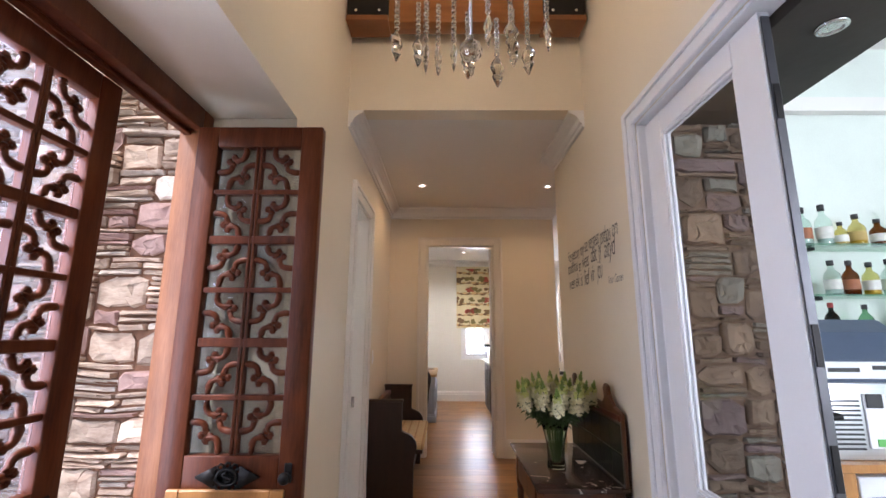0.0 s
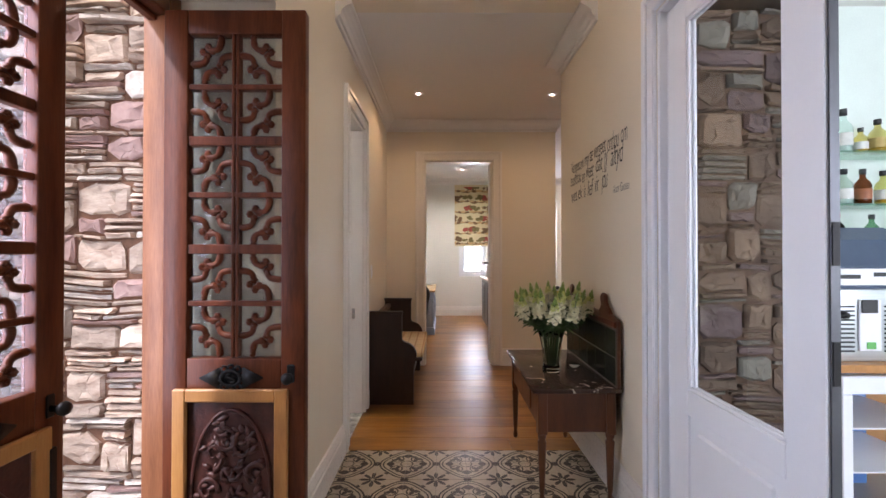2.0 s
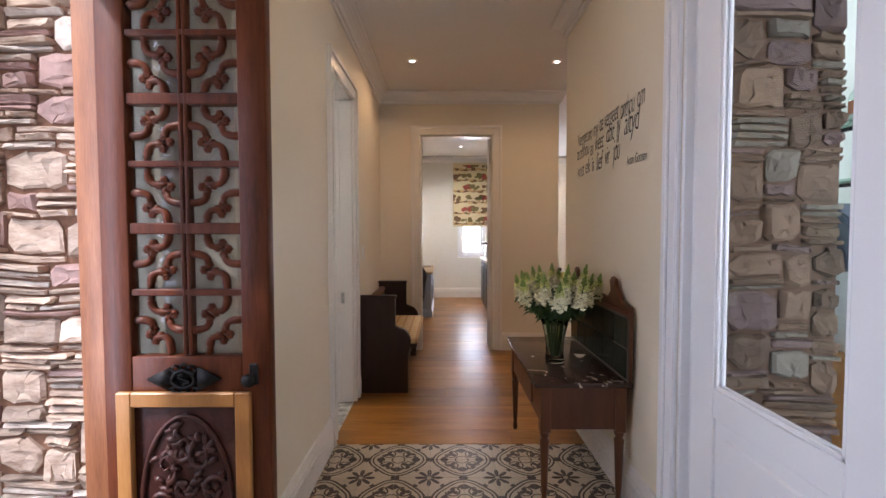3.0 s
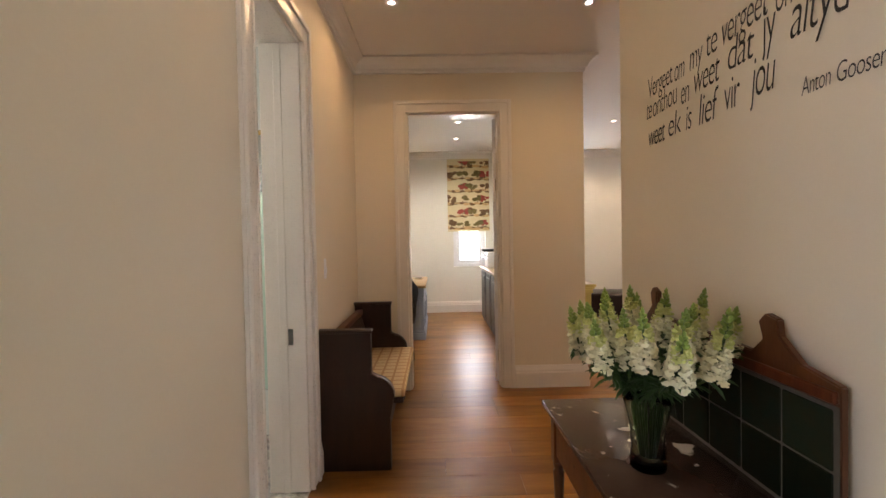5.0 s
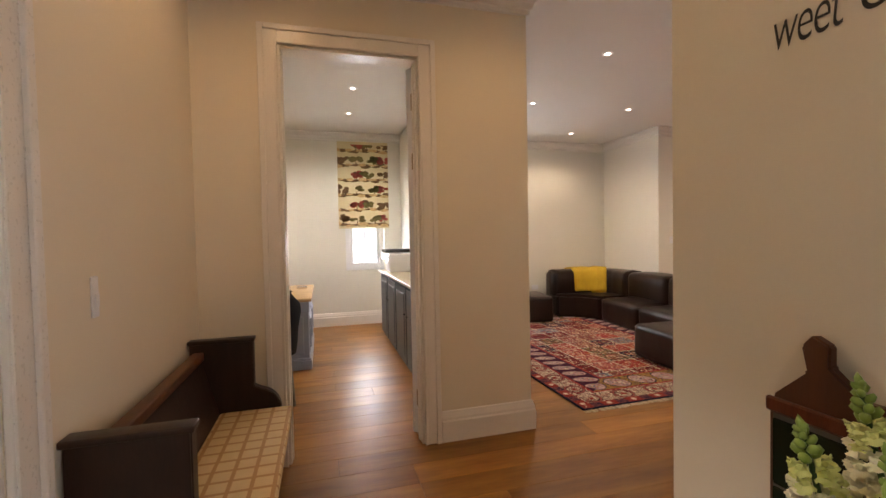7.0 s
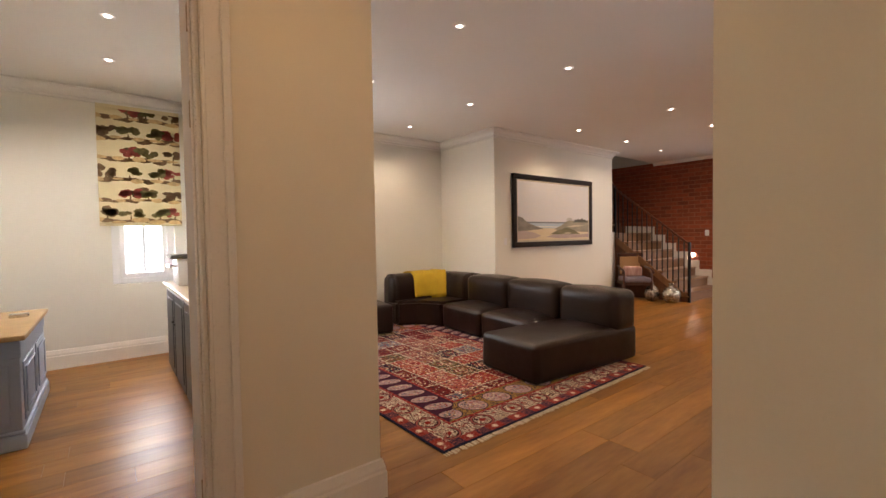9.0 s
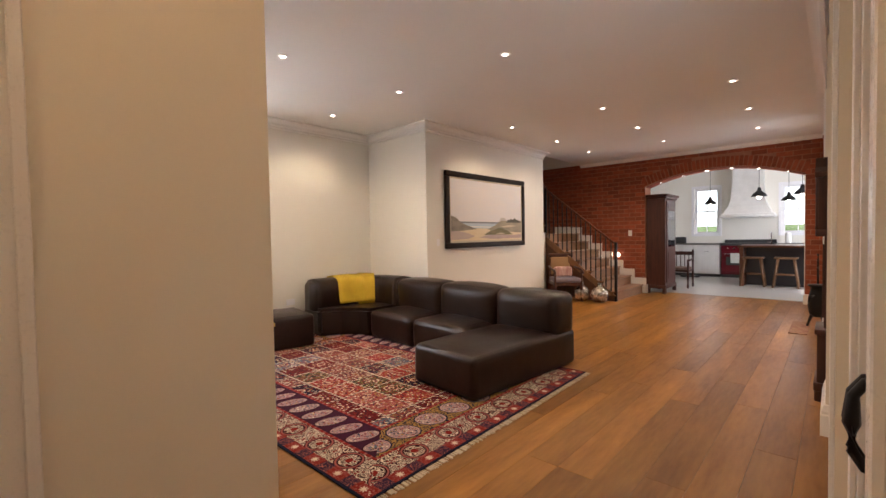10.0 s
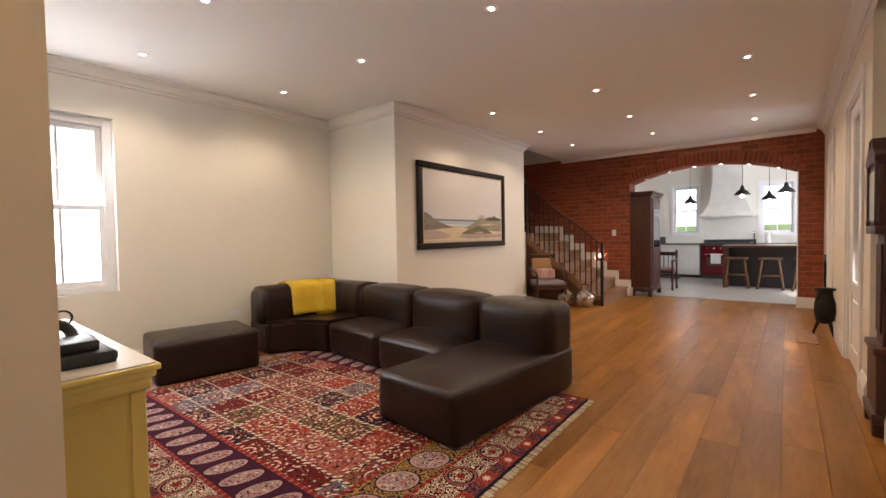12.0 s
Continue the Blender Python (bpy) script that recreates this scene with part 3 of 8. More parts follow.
sash_window("window_1", "x", NW[0], NW[1], NW[2], NW[3], NORTH + 0.05, "white double-hung sash window in the living room")
sash_window("window_2", "x", SW[0], SW[1], SW[2], SW[3], NORTH + 0.05, "white double-hung sash window in the study")
sash_window("window_3", "y", KW[0][0], KW[0][1], KW[0][2], KW[0][3], KX + 0.03, "white sash kitchen window beside the hood", 2, 0.03, 0.03)
sash_window("window_4", "y", KW[1][0], KW[1][1], KW[1][2], KW[1][3], KX + 0.03, "white sash kitchen window beside the hood", 2, 0.03, 0.03)
bm = bmesh.new()
for a0, a1, z0, z1 in KW:
    for y0, y1, c0, c1 in ((a0 - 0.07, a0, z0 - 0.07, z1 + 0.07), (a1, a1 + 0.07, z0 - 0.07, z1 + 0.07), (a0, a1, z1, z1 + 0.07), (a0, a1, z0 - 0.07, z0)):
        box(bm, KX - 0.02, KX, y0, y1, c0, c1, 0.003)
structure(part("trim_kitchen_windows", bm, WHITE), "white window architraves in the kitchen", "window trim")
SKYGLOW = glow("overcast_sky_backdrop", (0.93, 0.97, 1.0), 1.6)
for nm, d in (("backdrop_north", (-8, 18, 16, 16.1, -0.3, 9)), ("backdrop_west", (-9.1, -9, -12, 16, 0.4, 12))):
    structure(part(nm, boxed(*d), SKYGLOW), "plain white overcast sky in the distance", "sky")
structure(part("backdrop_east", boxed(22, 22.1, -6, 20, 1.0, 9), glow("pale_hazy_sky_backdrop", (0.88, 0.96, 0.97), 0.60)), "plain pale hazy sky in the distance", "sky")
structure(part("backdrop_hedge", boxed(20.5, 21, -6, 20, -0.3, 1.45), material("far_hedge", (0.30, 0.40, 0.20), 0.9, second=(0.08, 0.14, 0.05), scale=1.2, grain=6)), "green hedge beyond the kitchen windows", "hedge")


# ---- downlights ----
def downlight(x, y, z, label="round white recessed downlight, lit", group="living room downlights"):
    d = thing("downlight", (x, y, z), label, "downlight", group)
    bm = lathe(bmesh.new(), [(0.031, -0.004), (0.033, -0.006), (0.043, -0.006), (0.045, -0.002), (0.045, 0.0), (0.031, 0.0)], steps=24)
    part("bezel", bm, WHITE, d)
    part("lamp_face", lathe(bmesh.new(), [(0.001, -0.0055), (0.017, -0.0055), (0.022, -0.0035), (0.022, -0.001)], steps=20), LAMP_GLOW, d, "glowing lamp face")
    return d


first = downlight(*LIVING_SPOTS[0], CEIL)
for sx, sy in LIVING_SPOTS[1:]:
    copy_thing(first, pose(sx, sy, CEIL))
for spots, gname in ((HALL_SPOTS, "hall downlights"), (STUDY_SPOTS, "study downlights")):
    for sx, sy in spots:
        copy_thing(first, pose(sx, sy, CEIL))["group"] = gname

# ---- foyer: the front door ----
fr = thing("front_door_frame", (-0.88, 2.79, 0), "heavy red-brown hardwood front door frame", "door frame")
fr["kind"] = "structure"
# jambs take a paler brown than the head and the leaves
part("jamb", boxed(0.0, 0.10, 0.535, 0.605, 0, 2.26, 0.006, 2), MAHOG_PALE, fr)
part("jamb", boxed(0.0, 0.10, -0.605, -0.53, 0, 2.26, 0.006, 2), MAHOG_PALE, fr)
bm = boxed(0.0, 0.10, -0.53, 0.535, 2.165, 2.26, 0.006, 2)
box(bm, 0.02, 0.05, -0.53, 0.535, 2.145, 2.165, 0.003)
part("head", bm, MAHOG, fr)
DUSTY = glass_material("dusty_glass", (0.80, 0.82, 0.82), 0.05, 0.22)
CARVED = material("carved_dark_red_wood", (0.085, 0.022, 0.014), 0.42, second=(0.035, 0.010, 0.007), scale=30, grain=90, bump=0.35)


def scroll(bm, cx, cz, rot, r):
    """One cloud-scroll quarter of the lattice: an arc with a curled knop at its middle."""
    pts, rad = [], []
    for k in range(0, 19):
        a = radians(90) * k / 18
        wob = r * (1.0 + 0.05 * math.sin(math.pi * abs(k - 9) / 9) - 0.30 * max(0.0, 1 - abs(k - 9) / 3.6) ** 1.3)
        pts.append((cx + wob * math.cos(a + rot), 0, cz + wob * math.sin(a + rot)))
        rad.append(0.0085 + 0.0048 * min(1.0, abs(k - 9) / 6) if k % 18 else 0.0075)
    tube(bm, pts, rad, 6)
    a = radians(45) + rot
    for da, dr in ((-0.17, 0.72), (0.17, 0.72), (-0.13, 0.90), (0.13, 0.90)):
        px, pz = cx + r * dr * math.cos(a + da), cz + r * dr * math.sin(a + da)
        loop = [(px + 0.0075 * math.cos(2 * math.pi * j / 6), 0, pz + 0.0075 * math.sin(2 * math.pi * j / 6)) for j in range(6)]
        tube(bm, loop, 0.0082, 6, closed=True)


def carved_leaf(name, x, y, rz, label, glazing):
    """A carved lattice leaf 0.505 wide; local x from the hinge, local -y is its face."""
    w, h = 0.505, 2.150
    d = thing(name, (x, y, 0.01), label, "front door", rz=rz)
    st = 0.085
    for u0, u1 in ((0, st), (w - st, w)):
        part("stile", boxed(u0, u1, -0.022, 0.022, 0, h, 0.004, 2), MAHOG, d)
    zl, zt = 0.905, 2.07
    for z0, z1 in ((h - 0.085, h), (0.77, zl), (0.0, 0.10)):
        part("rail", boxed(st, w - st, -0.021, 0.021, z0, z1, 0.004, 2), MAHOG, d)
    rows = 6
    step = (zt - zl) / rows
    mid = w / 2
    for s in (-1, 1):
        part("mullion", boxed(*sorted((mid + s * 0.0015, mid + s * 0.014)), -0.017, 0.015, zl, zt, 0.004), MAHOG, d)
    for k in range(1, rows):
        zz = zl + step * k
        hh = 0.017 if k % 2 == 0 else 0.010
        part("muntin", boxed(st, w - st, -0.016, 0.016, zz - hh, zz + hh, 0.003), MAHOG, d)
    g = part("pane", boxed(st, w - st, 0.010, 0.013, zl, zt), glazing, d, "dusty glass pane")
    g.visible_shadow = False
    r = 0.115
    for k in range(0, rows, 2):
        bm = bmesh.new()
        zm = zl + step * (k + 1)
        for cx, cz, rot in ((mid, zm, 0), (mid, zm, 90), (mid, zm, 180), (mid, zm, 270)):
            scroll(bm, cx, cz, radians(rot), r)
        for cx, cz, rot in ((st, zl + step * (k + 2), 270), (w - st, zl + step * (k + 2), 180), (st, zl + step * k, 0), (w - st, zl + step * k, 90)):
            scroll(bm, cx, cz, radians(rot), r * 0.93)
        part("lattice_scroll", bm, MAHOG, d, "curled cloud-scroll lattice work", smooth=True)
    # lower panel with honey frame and carving
    pf = part("panel_frame", boxed(0.045, 0.092, -0.042, -0.022, 0.06, 0.80, 0.004), HONEY, d, "honey-coloured panel frame")
    bm = boxed(0.403, 0.45, -0.042, -0.022, 0.06, 0.80, 0.004)
    part("panel_frame", bm, HONEY, d)
    part("panel_frame", boxed(0.09, 0.405, -0.042, -0.022, 0.755, 0.80, 0.004), HONEY, d)
    part("panel_frame", boxed(0.09, 0.405, -0.042, -0.022, 0.06, 0.105, 0.004), HONEY, d)
    bm = boxed(0.09, 0.405, -0.020, 0.015, 0.105, 0.755)
    part("panel_board", bm, CARVED, d)
    rnd = random.Random(5)
    bm = bmesh.new()
    ring = []
    for j in range(28):
        a = 2 * math.pi * j / 28
        zz = 0.43 + 0.295 * math.sin(a)
        ring.append((0.2475 + 0.140 * math.cos(a), -0.024, zz))
    tube(bm, ring, 0.007, 6, closed=True)
    for j in range(9):
        a = 2 * math.pi * j / 9 + 0.3
        cx, cz = 0.2475 + 0.085 * math.cos(a), 0.43 + 0.20 * math.sin(a)
        sp = [(cx + (0.052 - 0.0028 * q) * math.cos(a * 2 + q * 0.42) * 0.8, -0.024, cz + (0.052 - 0.0028 * q) * math.sin(a * 2 + q * 0.42)) for q in range(17)]
        tube(bm, sp, [0.010 - 0.0004 * q for q in range(17)], 6)
    for j in range(120):
        a, rr = rnd.uniform(0, 6.28), math.sqrt(rnd.random())
        cx, cz = 0.2475 + 0.125 * rr * math.cos(a), 0.43 + 0.275 * rr * math.sin(a)
        tmp = bmesh.new()
        bmesh.ops.create_icosphere(tmp, subdivisions=1, radius=1)
        join(bm, tmp, Matrix.Translation((cx, -0.022, cz)) @ Matrix.Rotation(rnd.uniform(0, 3.1), 4, "Y") @ Matrix.Diagonal((rnd.uniform(0.008, 0.014), 0.010, rnd.uniform(0.016, 0.03), 1)))
    part("carved_relief", bm, CARVED, d, "oval carved foliage relief", smooth=True)
    # iron escutcheon and knob
    bm = bmesh.new()
    for sx in (-1, 1):
        extrude(bm, [(0.2475 + sx * 0.04, 0.80), (0.2475 + sx * 0.115, 0.838), (0.2475 + sx * 0.04, 0.876)], -0.034, -0.022, "y", 0.003)
    for j in range(12):
        a = 2 * math.pi * j / 12
        loop = [(0.2475 + 0.047 * math.cos(a) + 0.011 * math.cos(q * 0.9), -0.030, 0.838 + 0.036 * math.sin(a) + 0.011 * math.sin(q * 0.9)) for q in range(7)]
        tube(bm, loop, 0.0045, 5, closed=True)
    ringp = [(0.2475 + 0.034 * math.cos(2 * math.pi * q / 20), -0.032, 0.838 + 0.026 * math.sin(2 * math.pi * q / 20)) for q in range(20)]
    tube(bm, ringp, 0.006, 6, closed=True)
    sp = [(0.2475 + 0.02 * math.sin(q * 0.5) * (1 if q < 7 else 0.7), -0.034, 0.822 + 0.0026 * q) for q in range(14)]
    tube(bm, sp, 0.005, 6)
    extrude(bm, [(0.2475 - 0.045, 0.838), (0.2475, 0.805), (0.2475 + 0.045, 0.838), (0.2475, 0.871)], -0.027, -0.022, "y")
    part("escutcheon", bm, IRON, d, "black cast iron ornamental plate", smooth=True)
    bm = boxed(w - 0.062, w - 0.034, -0.03, -0.022, 0.82, 0.885, 0.004)
    lathe(bm, [(0.010, 0), (0.010, 0.02), (0.018, 0.026), (0.021, 0.036), (0.016, 0.046), (0.004, 0.05)], w - 0.048, -0.03, 0.845, 14, "-y")
    part("knob", bm, IRON, d, "black iron knob")
    return d


carved_leaf("front_door_leaf", -0.772, 3.30, 0, "carved red-brown lattice door leaf standing open", DUSTY)
leaf2 = carved_leaf("front_door_leaf", -0.90, 2.50, 90, "carved red-brown lattice door leaf, closed", glass_material("old_window_glass", (0.90, 0.89, 0.93), 0.02, 0.03))
BOLT = thing("door_bolt", (-0.875, 2.95, 0.55), "black iron bolt on the closed door leaf", "bolt")
part("rod", boxed(0, 0.02, -0.012, 0.012, 0, 0.20, 0.004), IRON, BOLT)

# beam with steel plates, and the chandelier
beam = thing("roof_beam", (0.36, 4.16, 3.31), "varnished timber tie beam with bolted black steel plates", "beam")
part("timber", boxed(-0.76, 0.76, -0.06, 0.06, 0, 0.24, 0.006, 2), material("orange_brown_timber", (0.33, 0.13, 0.035), 0.35, second=(0.22, 0.08, 0.02), scale=4, grain=30, stretch=(0.5, 5, 5)), beam)
for s in (-1, 1):
    pl = part("steel_plate", boxed(*sorted((s * 0.50, s * 0.77)), -0.075, -0.06, 0.03, 0.30, 0.003), IRON, beam)
    part("plate_foot", boxed(*sorted((s * 0.50, s * 0.77)), -0.09, 0.08, -0.01, 0.03, 0.003), material("plate_underside_wood", (0.25, 0.09, 0.03), 0.4), beam)
    for bx in (0.56, 0.71):
        for bz in (0.07, 0.24):
            part("bolt", boxed(s * bx - 0.009, s * bx + 0.009, -0.086, -0.075, bz - 0.009, bz + 0.009, 0.004), CHROME, pl)
CRYSTAL = bpy.data.materials.new("cut_crystal")
CRYSTAL.use_nodes = True
cb = CRYSTAL.node_tree.nodes["Principled BSDF"]
cb.inputs["Transmission Weight"].default_value, cb.inputs["Roughness"].default_value, cb.inputs["IOR"].default_value = 1.0, 0.01, 1.52
CHY, CHZ = 3.05, 2.28
ch = thing("chandelier", (0.32, CHY, CHZ), "crystal chandelier hung with faceted drops and beads", "chandelier")
bm = bmesh.new()
tube(bm, [(0, 0, 0.12), (0, 0, 4.6 - CHZ)], 0.006)
lathe(bm, [(0.01, 0.30), (0.03, 0.32), (0.045, 0.38), (0.02, 0.44), (0.012, 0.55), (0.03, 0.60), (0.01, 0.64)], steps=14)
part("stem", bm, CHROME, ch)
rnd = random.Random(3)


def drop_mesh(kind):
    bm = bmesh.new()
    if kind == "bead":
        tmp = bmesh.new()
        bmesh.ops.create_icosphere(tmp, subdivisions=1, radius=0.012)
        join(bm, tmp)
    elif kind == "pendalogue":
        prof = [(0.004, 0.0), (0.017, -0.022), (0.021, -0.036), (0.012, -0.058), (0.016, -0.066), (0.002, -0.098)]
        lathe(bm, [(r, -z) for r, z in prof], steps=6)
        bmesh.ops.transform(bm, matrix=Matrix.Diagonal((1, 0.45, -1, 1)), verts=bm.verts[:])
        bmesh.ops.recalc_face_normals(bm, faces=bm.faces[:])
    else:
        tmp = bmesh.new()
        bmesh.ops.create_icosphere(tmp, subdivisions=2, radius=0.043)
        join(bm, tmp)
    for f in bm.faces:
        f.smooth = False
    return bm


ball = part("crystal_ball", drop_mesh("ball"), CRYSTAL, ch, "faceted crystal ball")
ball.location = (0.0, 0, 0.06)
tip = part("drop", drop_mesh("pendalogue"), CRYSTAL, ch)
tip.location, tip.scale = (0, 0, 0.015), (0.7, 0.7, 0.6)
bead0 = part("bead", drop_mesh("bead"), CRYSTAL, ch)
bead0.location = (0, 0, 0.115)
drop0 = tip
for j, (dx, dy, low) in enumerate([(-0.27, 0.0, 0.14), (-0.16, -0.05, 0.06), (-0.12, 0.10, 0.15), (-0.06, 0.06, 0.14), (0.05, -0.12, 0.11), (0.10, 0.05, 0.07), (0.14, -0.04, 0.15), (0.21, 0.02, 0.10), (0.29, 0.04, 0.21), (-0.20, 0.12, 0.2), (0.0, 0.2, 0.2), (0.0, -0.2, 0.24), (0.18, 0.15, 0.22)]):
    o = drop0.copy()
    scene.collection.objects.link(o)
    o.parent, o.location, o.scale, o.rotation_euler = ch, (dx, dy, low), (1.35, 1.35, 1.25), (0, 0, rnd.uniform(0, 3))
    for k in range(6 + j % 4):
        o = bead0.copy()
        scene.collection.objects.link(o)
        o.parent, o.location = ch, (dx, dy, low + 0.012 + 0.024 * k)
bm = bmesh.new()
for j in range(8):
    a = 2 * math.pi * j / 8 + 0.2
    tube(bm, [(0.02 * math.cos(a), 0.02 * math.sin(a), 0.66), (0.13 * math.cos(a), 0.13 * math.sin(a), 0.50), (0.24 * math.cos(a), 0.24 * math.sin(a), 0.53), (0.29 * math.cos(a), 0.29 * math.sin(a), 0.62)], 0.007, 6)
    lathe(bm, [(0.01, 0), (0.035, 0.01), (0.04, 0.016), (0.012, 0.018), (0.012, 0.09)], 0.29 * math.cos(a), 0.29 * math.sin(a), 0.62, 10)
part("arms", bm, CHROME, ch, "chrome chandelier arms")

# ---- bar room ----
structure(part("lintel_bar", boxed(1.26, 1.66, BD0, 3.56, 2.29, 2.36), material("dark_stained_lintel", (0.02, 0.014, 0.011), 0.5, second=(0.04, 0.028, 0.02), scale=4, grain=30, bump=0.2)), "dark stained timber lintel over the bar doorway", "lintel")
dl = thing("downlight", (1.44, 2.86, 2.29), "round chrome downlight in the dark lintel", "downlight")
part("bezel", lathe(bmesh.new(), [(0.028, -0.004), (0.03, -0.008), (0.043, -0.006), (0.045, 0.0), (0.028, 0.0)], steps=24), CHROME, dl)
part("lamp_face", lathe(bmesh.new(), [(0.001, -0.002), (0.028, -0.002), (0.028, -0.001)], steps=20), CHROME, dl)
SHELFGLASS = glass_material("green_edged_glass", (0.80, 0.95, 0.88))
for sz in (1.31, 1.555, 1.855):
    sh = thing("glass_shelf", (2.9, 4.25, sz), "green-edged glass shelf on the mint bar wall", "shelf", "bar shelves")
    part("pane", boxed(-0.55, 0.55, -0.10, 0.105, 0, 0.012, 0.002), SHELFGLASS, sh)
    for bx in (-0.45, 0.45):
        part("bracket", boxed(bx - 0.01, bx + 0.01, -0.04, 0.108, -0.02, 0.0, 0.002), IRON, sh)


def bottle(x, y, z, h, r, kind, cap, liquor, label):
    d = thing("bottle", (x, y, z), label, "bottle", "bottles on the bar shelves")
    prof = [(r * 0.9, 0), (r, 0.01), (r, h * 0.55), (r * 0.85, h * 0.63), (r * 0.4, h * 0.74), (r * 0.34, h * 0.80), (r * 0.34, h * 0.88)]
    part("glass_body", lathe(bmesh.new(), prof, steps=14), BG[kind], d)
    fill = 0.18 + 0.09 * (int(x * 100) % 4)
    part("liquor", lathe(bmesh.new(), [(r * 0.84, 0.008), (r * 0.9, 0.016), (r * 0.9, h * fill)], steps=14), LIQUOR[kind], d)
    part("cap", lathe(bmesh.new(), [(r * 0.42, h * 0.86), (r * 0.42, h), (r * 0.3, h * 1.005)], steps=12), cap, d)
    bm = lathe(bmesh.new(), [(r * 1.015, h * 0.16), (r * 1.02, h * 0.165), (r * 1.02, h * 0.44), (r * 1.015, h * 0.445)], steps=14)
    part("paper_label", bm, liquor, d, "paper bottle label")
    return d


BG = {k: glass_material("bottle_" + k, c) for k, c in {"clear": (0.84, 0.92, 0.89), "amber": (0.42, 0.20, 0.06), "green": (0.42, 0.62, 0.46), "dark": (0.10, 0.07, 0.05), "pale": (0.86, 0.80, 0.48)}.items()}
LIQUOR = {k: material("liquor_" + k, c, 0.1, scale=8, grain=40, bump=0.0) for k, c in {"clear": (0.55, 0.62, 0.58), "amber": (0.30, 0.11, 0.02), "green": (0.20, 0.30, 0.16), "dark": (0.03, 0.02, 0.015), "pale": (0.55, 0.38, 0.08)}.items()}
PAPER = {k: material("label_" + k, c, 0.6, scale=30, grain=90, bump=0.02) for k, c in {"white": (0.75, 0.73, 0.68), "black": (0.04, 0.04, 0.04), "rust": (0.35, 0.12, 0.05), "gold": (0.5, 0.36, 0.12), "red": (0.4, 0.04, 0.04)}.items()}
BOTTLES = [(2.43, 1.867, 0.24, 0.045, "clear", "black", "rust"), (2.56, 1.867, 0.26, 0.043, "clear", "black", "white"), (2.66, 1.867, 0.15, 0.034, "pale", "black", "white"), (2.76, 1.867, 0.20, 0.043, "pale", "black", "gold"), (2.89, 1.867, 0.17, 0.042, "amber", "black", "white"), (3.02, 1.867, 0.24, 0.04, "green", "gold", "white"),
           (2.56, 1.567, 0.21, 0.042, "clear", "black", "white"), (2.67, 1.567, 0.21, 0.040, "amber", "black", "rust"), (2.79, 1.567, 0.20, 0.040, "pale", "black", "white"), (2.91, 1.567, 0.22, 0.042, "clear", "black", "white"), (3.04, 1.567, 0.22, 0.042, "dark", "gold", "gold"),
           (2.52, 1.322, 0.20, 0.036, "dark", "red", "red"), (2.72, 1.322, 0.19, 0.036, "green", "black", "white"), (2.95, 1.322, 0.22, 0.04, "dark", "black", "white")]
for x, z, h, r, g, c, l in BOTTLES:
    bottle(x, 4.24, z, h, r, g, PAPER[c], PAPER[l], {"clear": "clear glass spirit bottle with dark cap", "amber": "amber glass spirit bottle with dark cap", "green": "green glass bottle on a glass shelf", "dark": "dark glass bottle with coloured cap", "pale": "pale yellow spirit bottle with dark cap"}[g])
bc = thing("bar_counter", (1.82, 3.62, 0), "light oak bar counter with fridge bay", "counter")
part("top", boxed(0, 1.6, 0, 0.70, 0.765, 0.80, 0.004), HONEY, bc)
part("side_panel", boxed(0.01, 0.15, 0.015, 0.68, 0, 0.765, 0.003), HONEY, bc)
part("back_panel", boxed(0.15, 1.58, 0.64, 0.68, 0, 0.765), HONEY, bc)
fg = thing("bar_fridge", (2.0, 3.66, 0.0), "white under-counter drinks fridge with glass door", "fridge")
bm = boxed(0, 0.6, 0, 0.05, 0.02, 0.1, 0.004)
box(bm, 0, 0.6, 0, 0.05, 0.66, 0.74, 0.004)
box(bm, 0, 0.05, 0, 0.05, 0.1, 0.66, 0.004)
box(bm, 0.55, 0.6, 0, 0.05, 0.1, 0.66, 0.004)
part("door_frame", bm, WHITE, fg)
part("glass_front", boxed(0.05, 0.55, 0.02, 0.026, 0.1, 0.66), GLASS, fg)
part("cabinet_body", boxed(0, 0.6, 0.5, 0.54, 0.0, 0.74), material("blue_fridge_lining", (0.10, 0.22, 0.55), 0.4), fg, "blue fridge lining")
for bz in (0.28, 0.48):
    part("rack", boxed(0.03, 0.57, 0.06, 0.5, bz, bz + 0.008), WHITE, fg)
ice = thing("ice_machine", (1.88, 3.66, 0.80), "stainless countertop ice machine with dark blue hatch", "ice machine")
STEEL = material("pale_stainless_steel", (0.70, 0.72, 0.74), 0.3, 0.7, scale=6, grain=200, bump=0.02, stretch=(1, 1, 20))
part("body", boxed(0, 0.46, 0.02, 0.50, 0.0, 0.33, 0.008, 2), STEEL, ice)
bm = extrude(bmesh.new(), [(0.0, 0.33), (0.0, 0.43), (0.05, 0.55), (0.13, 0.61), (0.45, 0.62), (0.48, 0.33)], 0.0, 0.46, "x", 0.008)
part("hatch", bm, material("dark_blue_plastic", (0.05, 0.075, 0.13), 0.3), ice, "dark blue curved hatch")
part("fascia", boxed(0.03, 0.43, -0.004, 0.01, 0.345, 0.42, 0.003), WHITE, ice, "white name panel")
for a, b, c in ((0.06, 0.20, 0.375), (0.26, 0.40, 0.385)):
    part("lettering_bar", boxed(a, b, -0.007, -0.004, c, c + 0.018), PAPER["black"], ice)
for k in range(11):
    zz = 0.045 + 0.02 * k
    part("vent_slat", boxed(0.02, 0.19, 0.012, 0.02, zz, zz + 0.007), PAPER["black"], ice)
    part("vent_slat", boxed(0.33, 0.44, 0.012, 0.02, zz, zz + 0.007), PAPER["black"], ice)
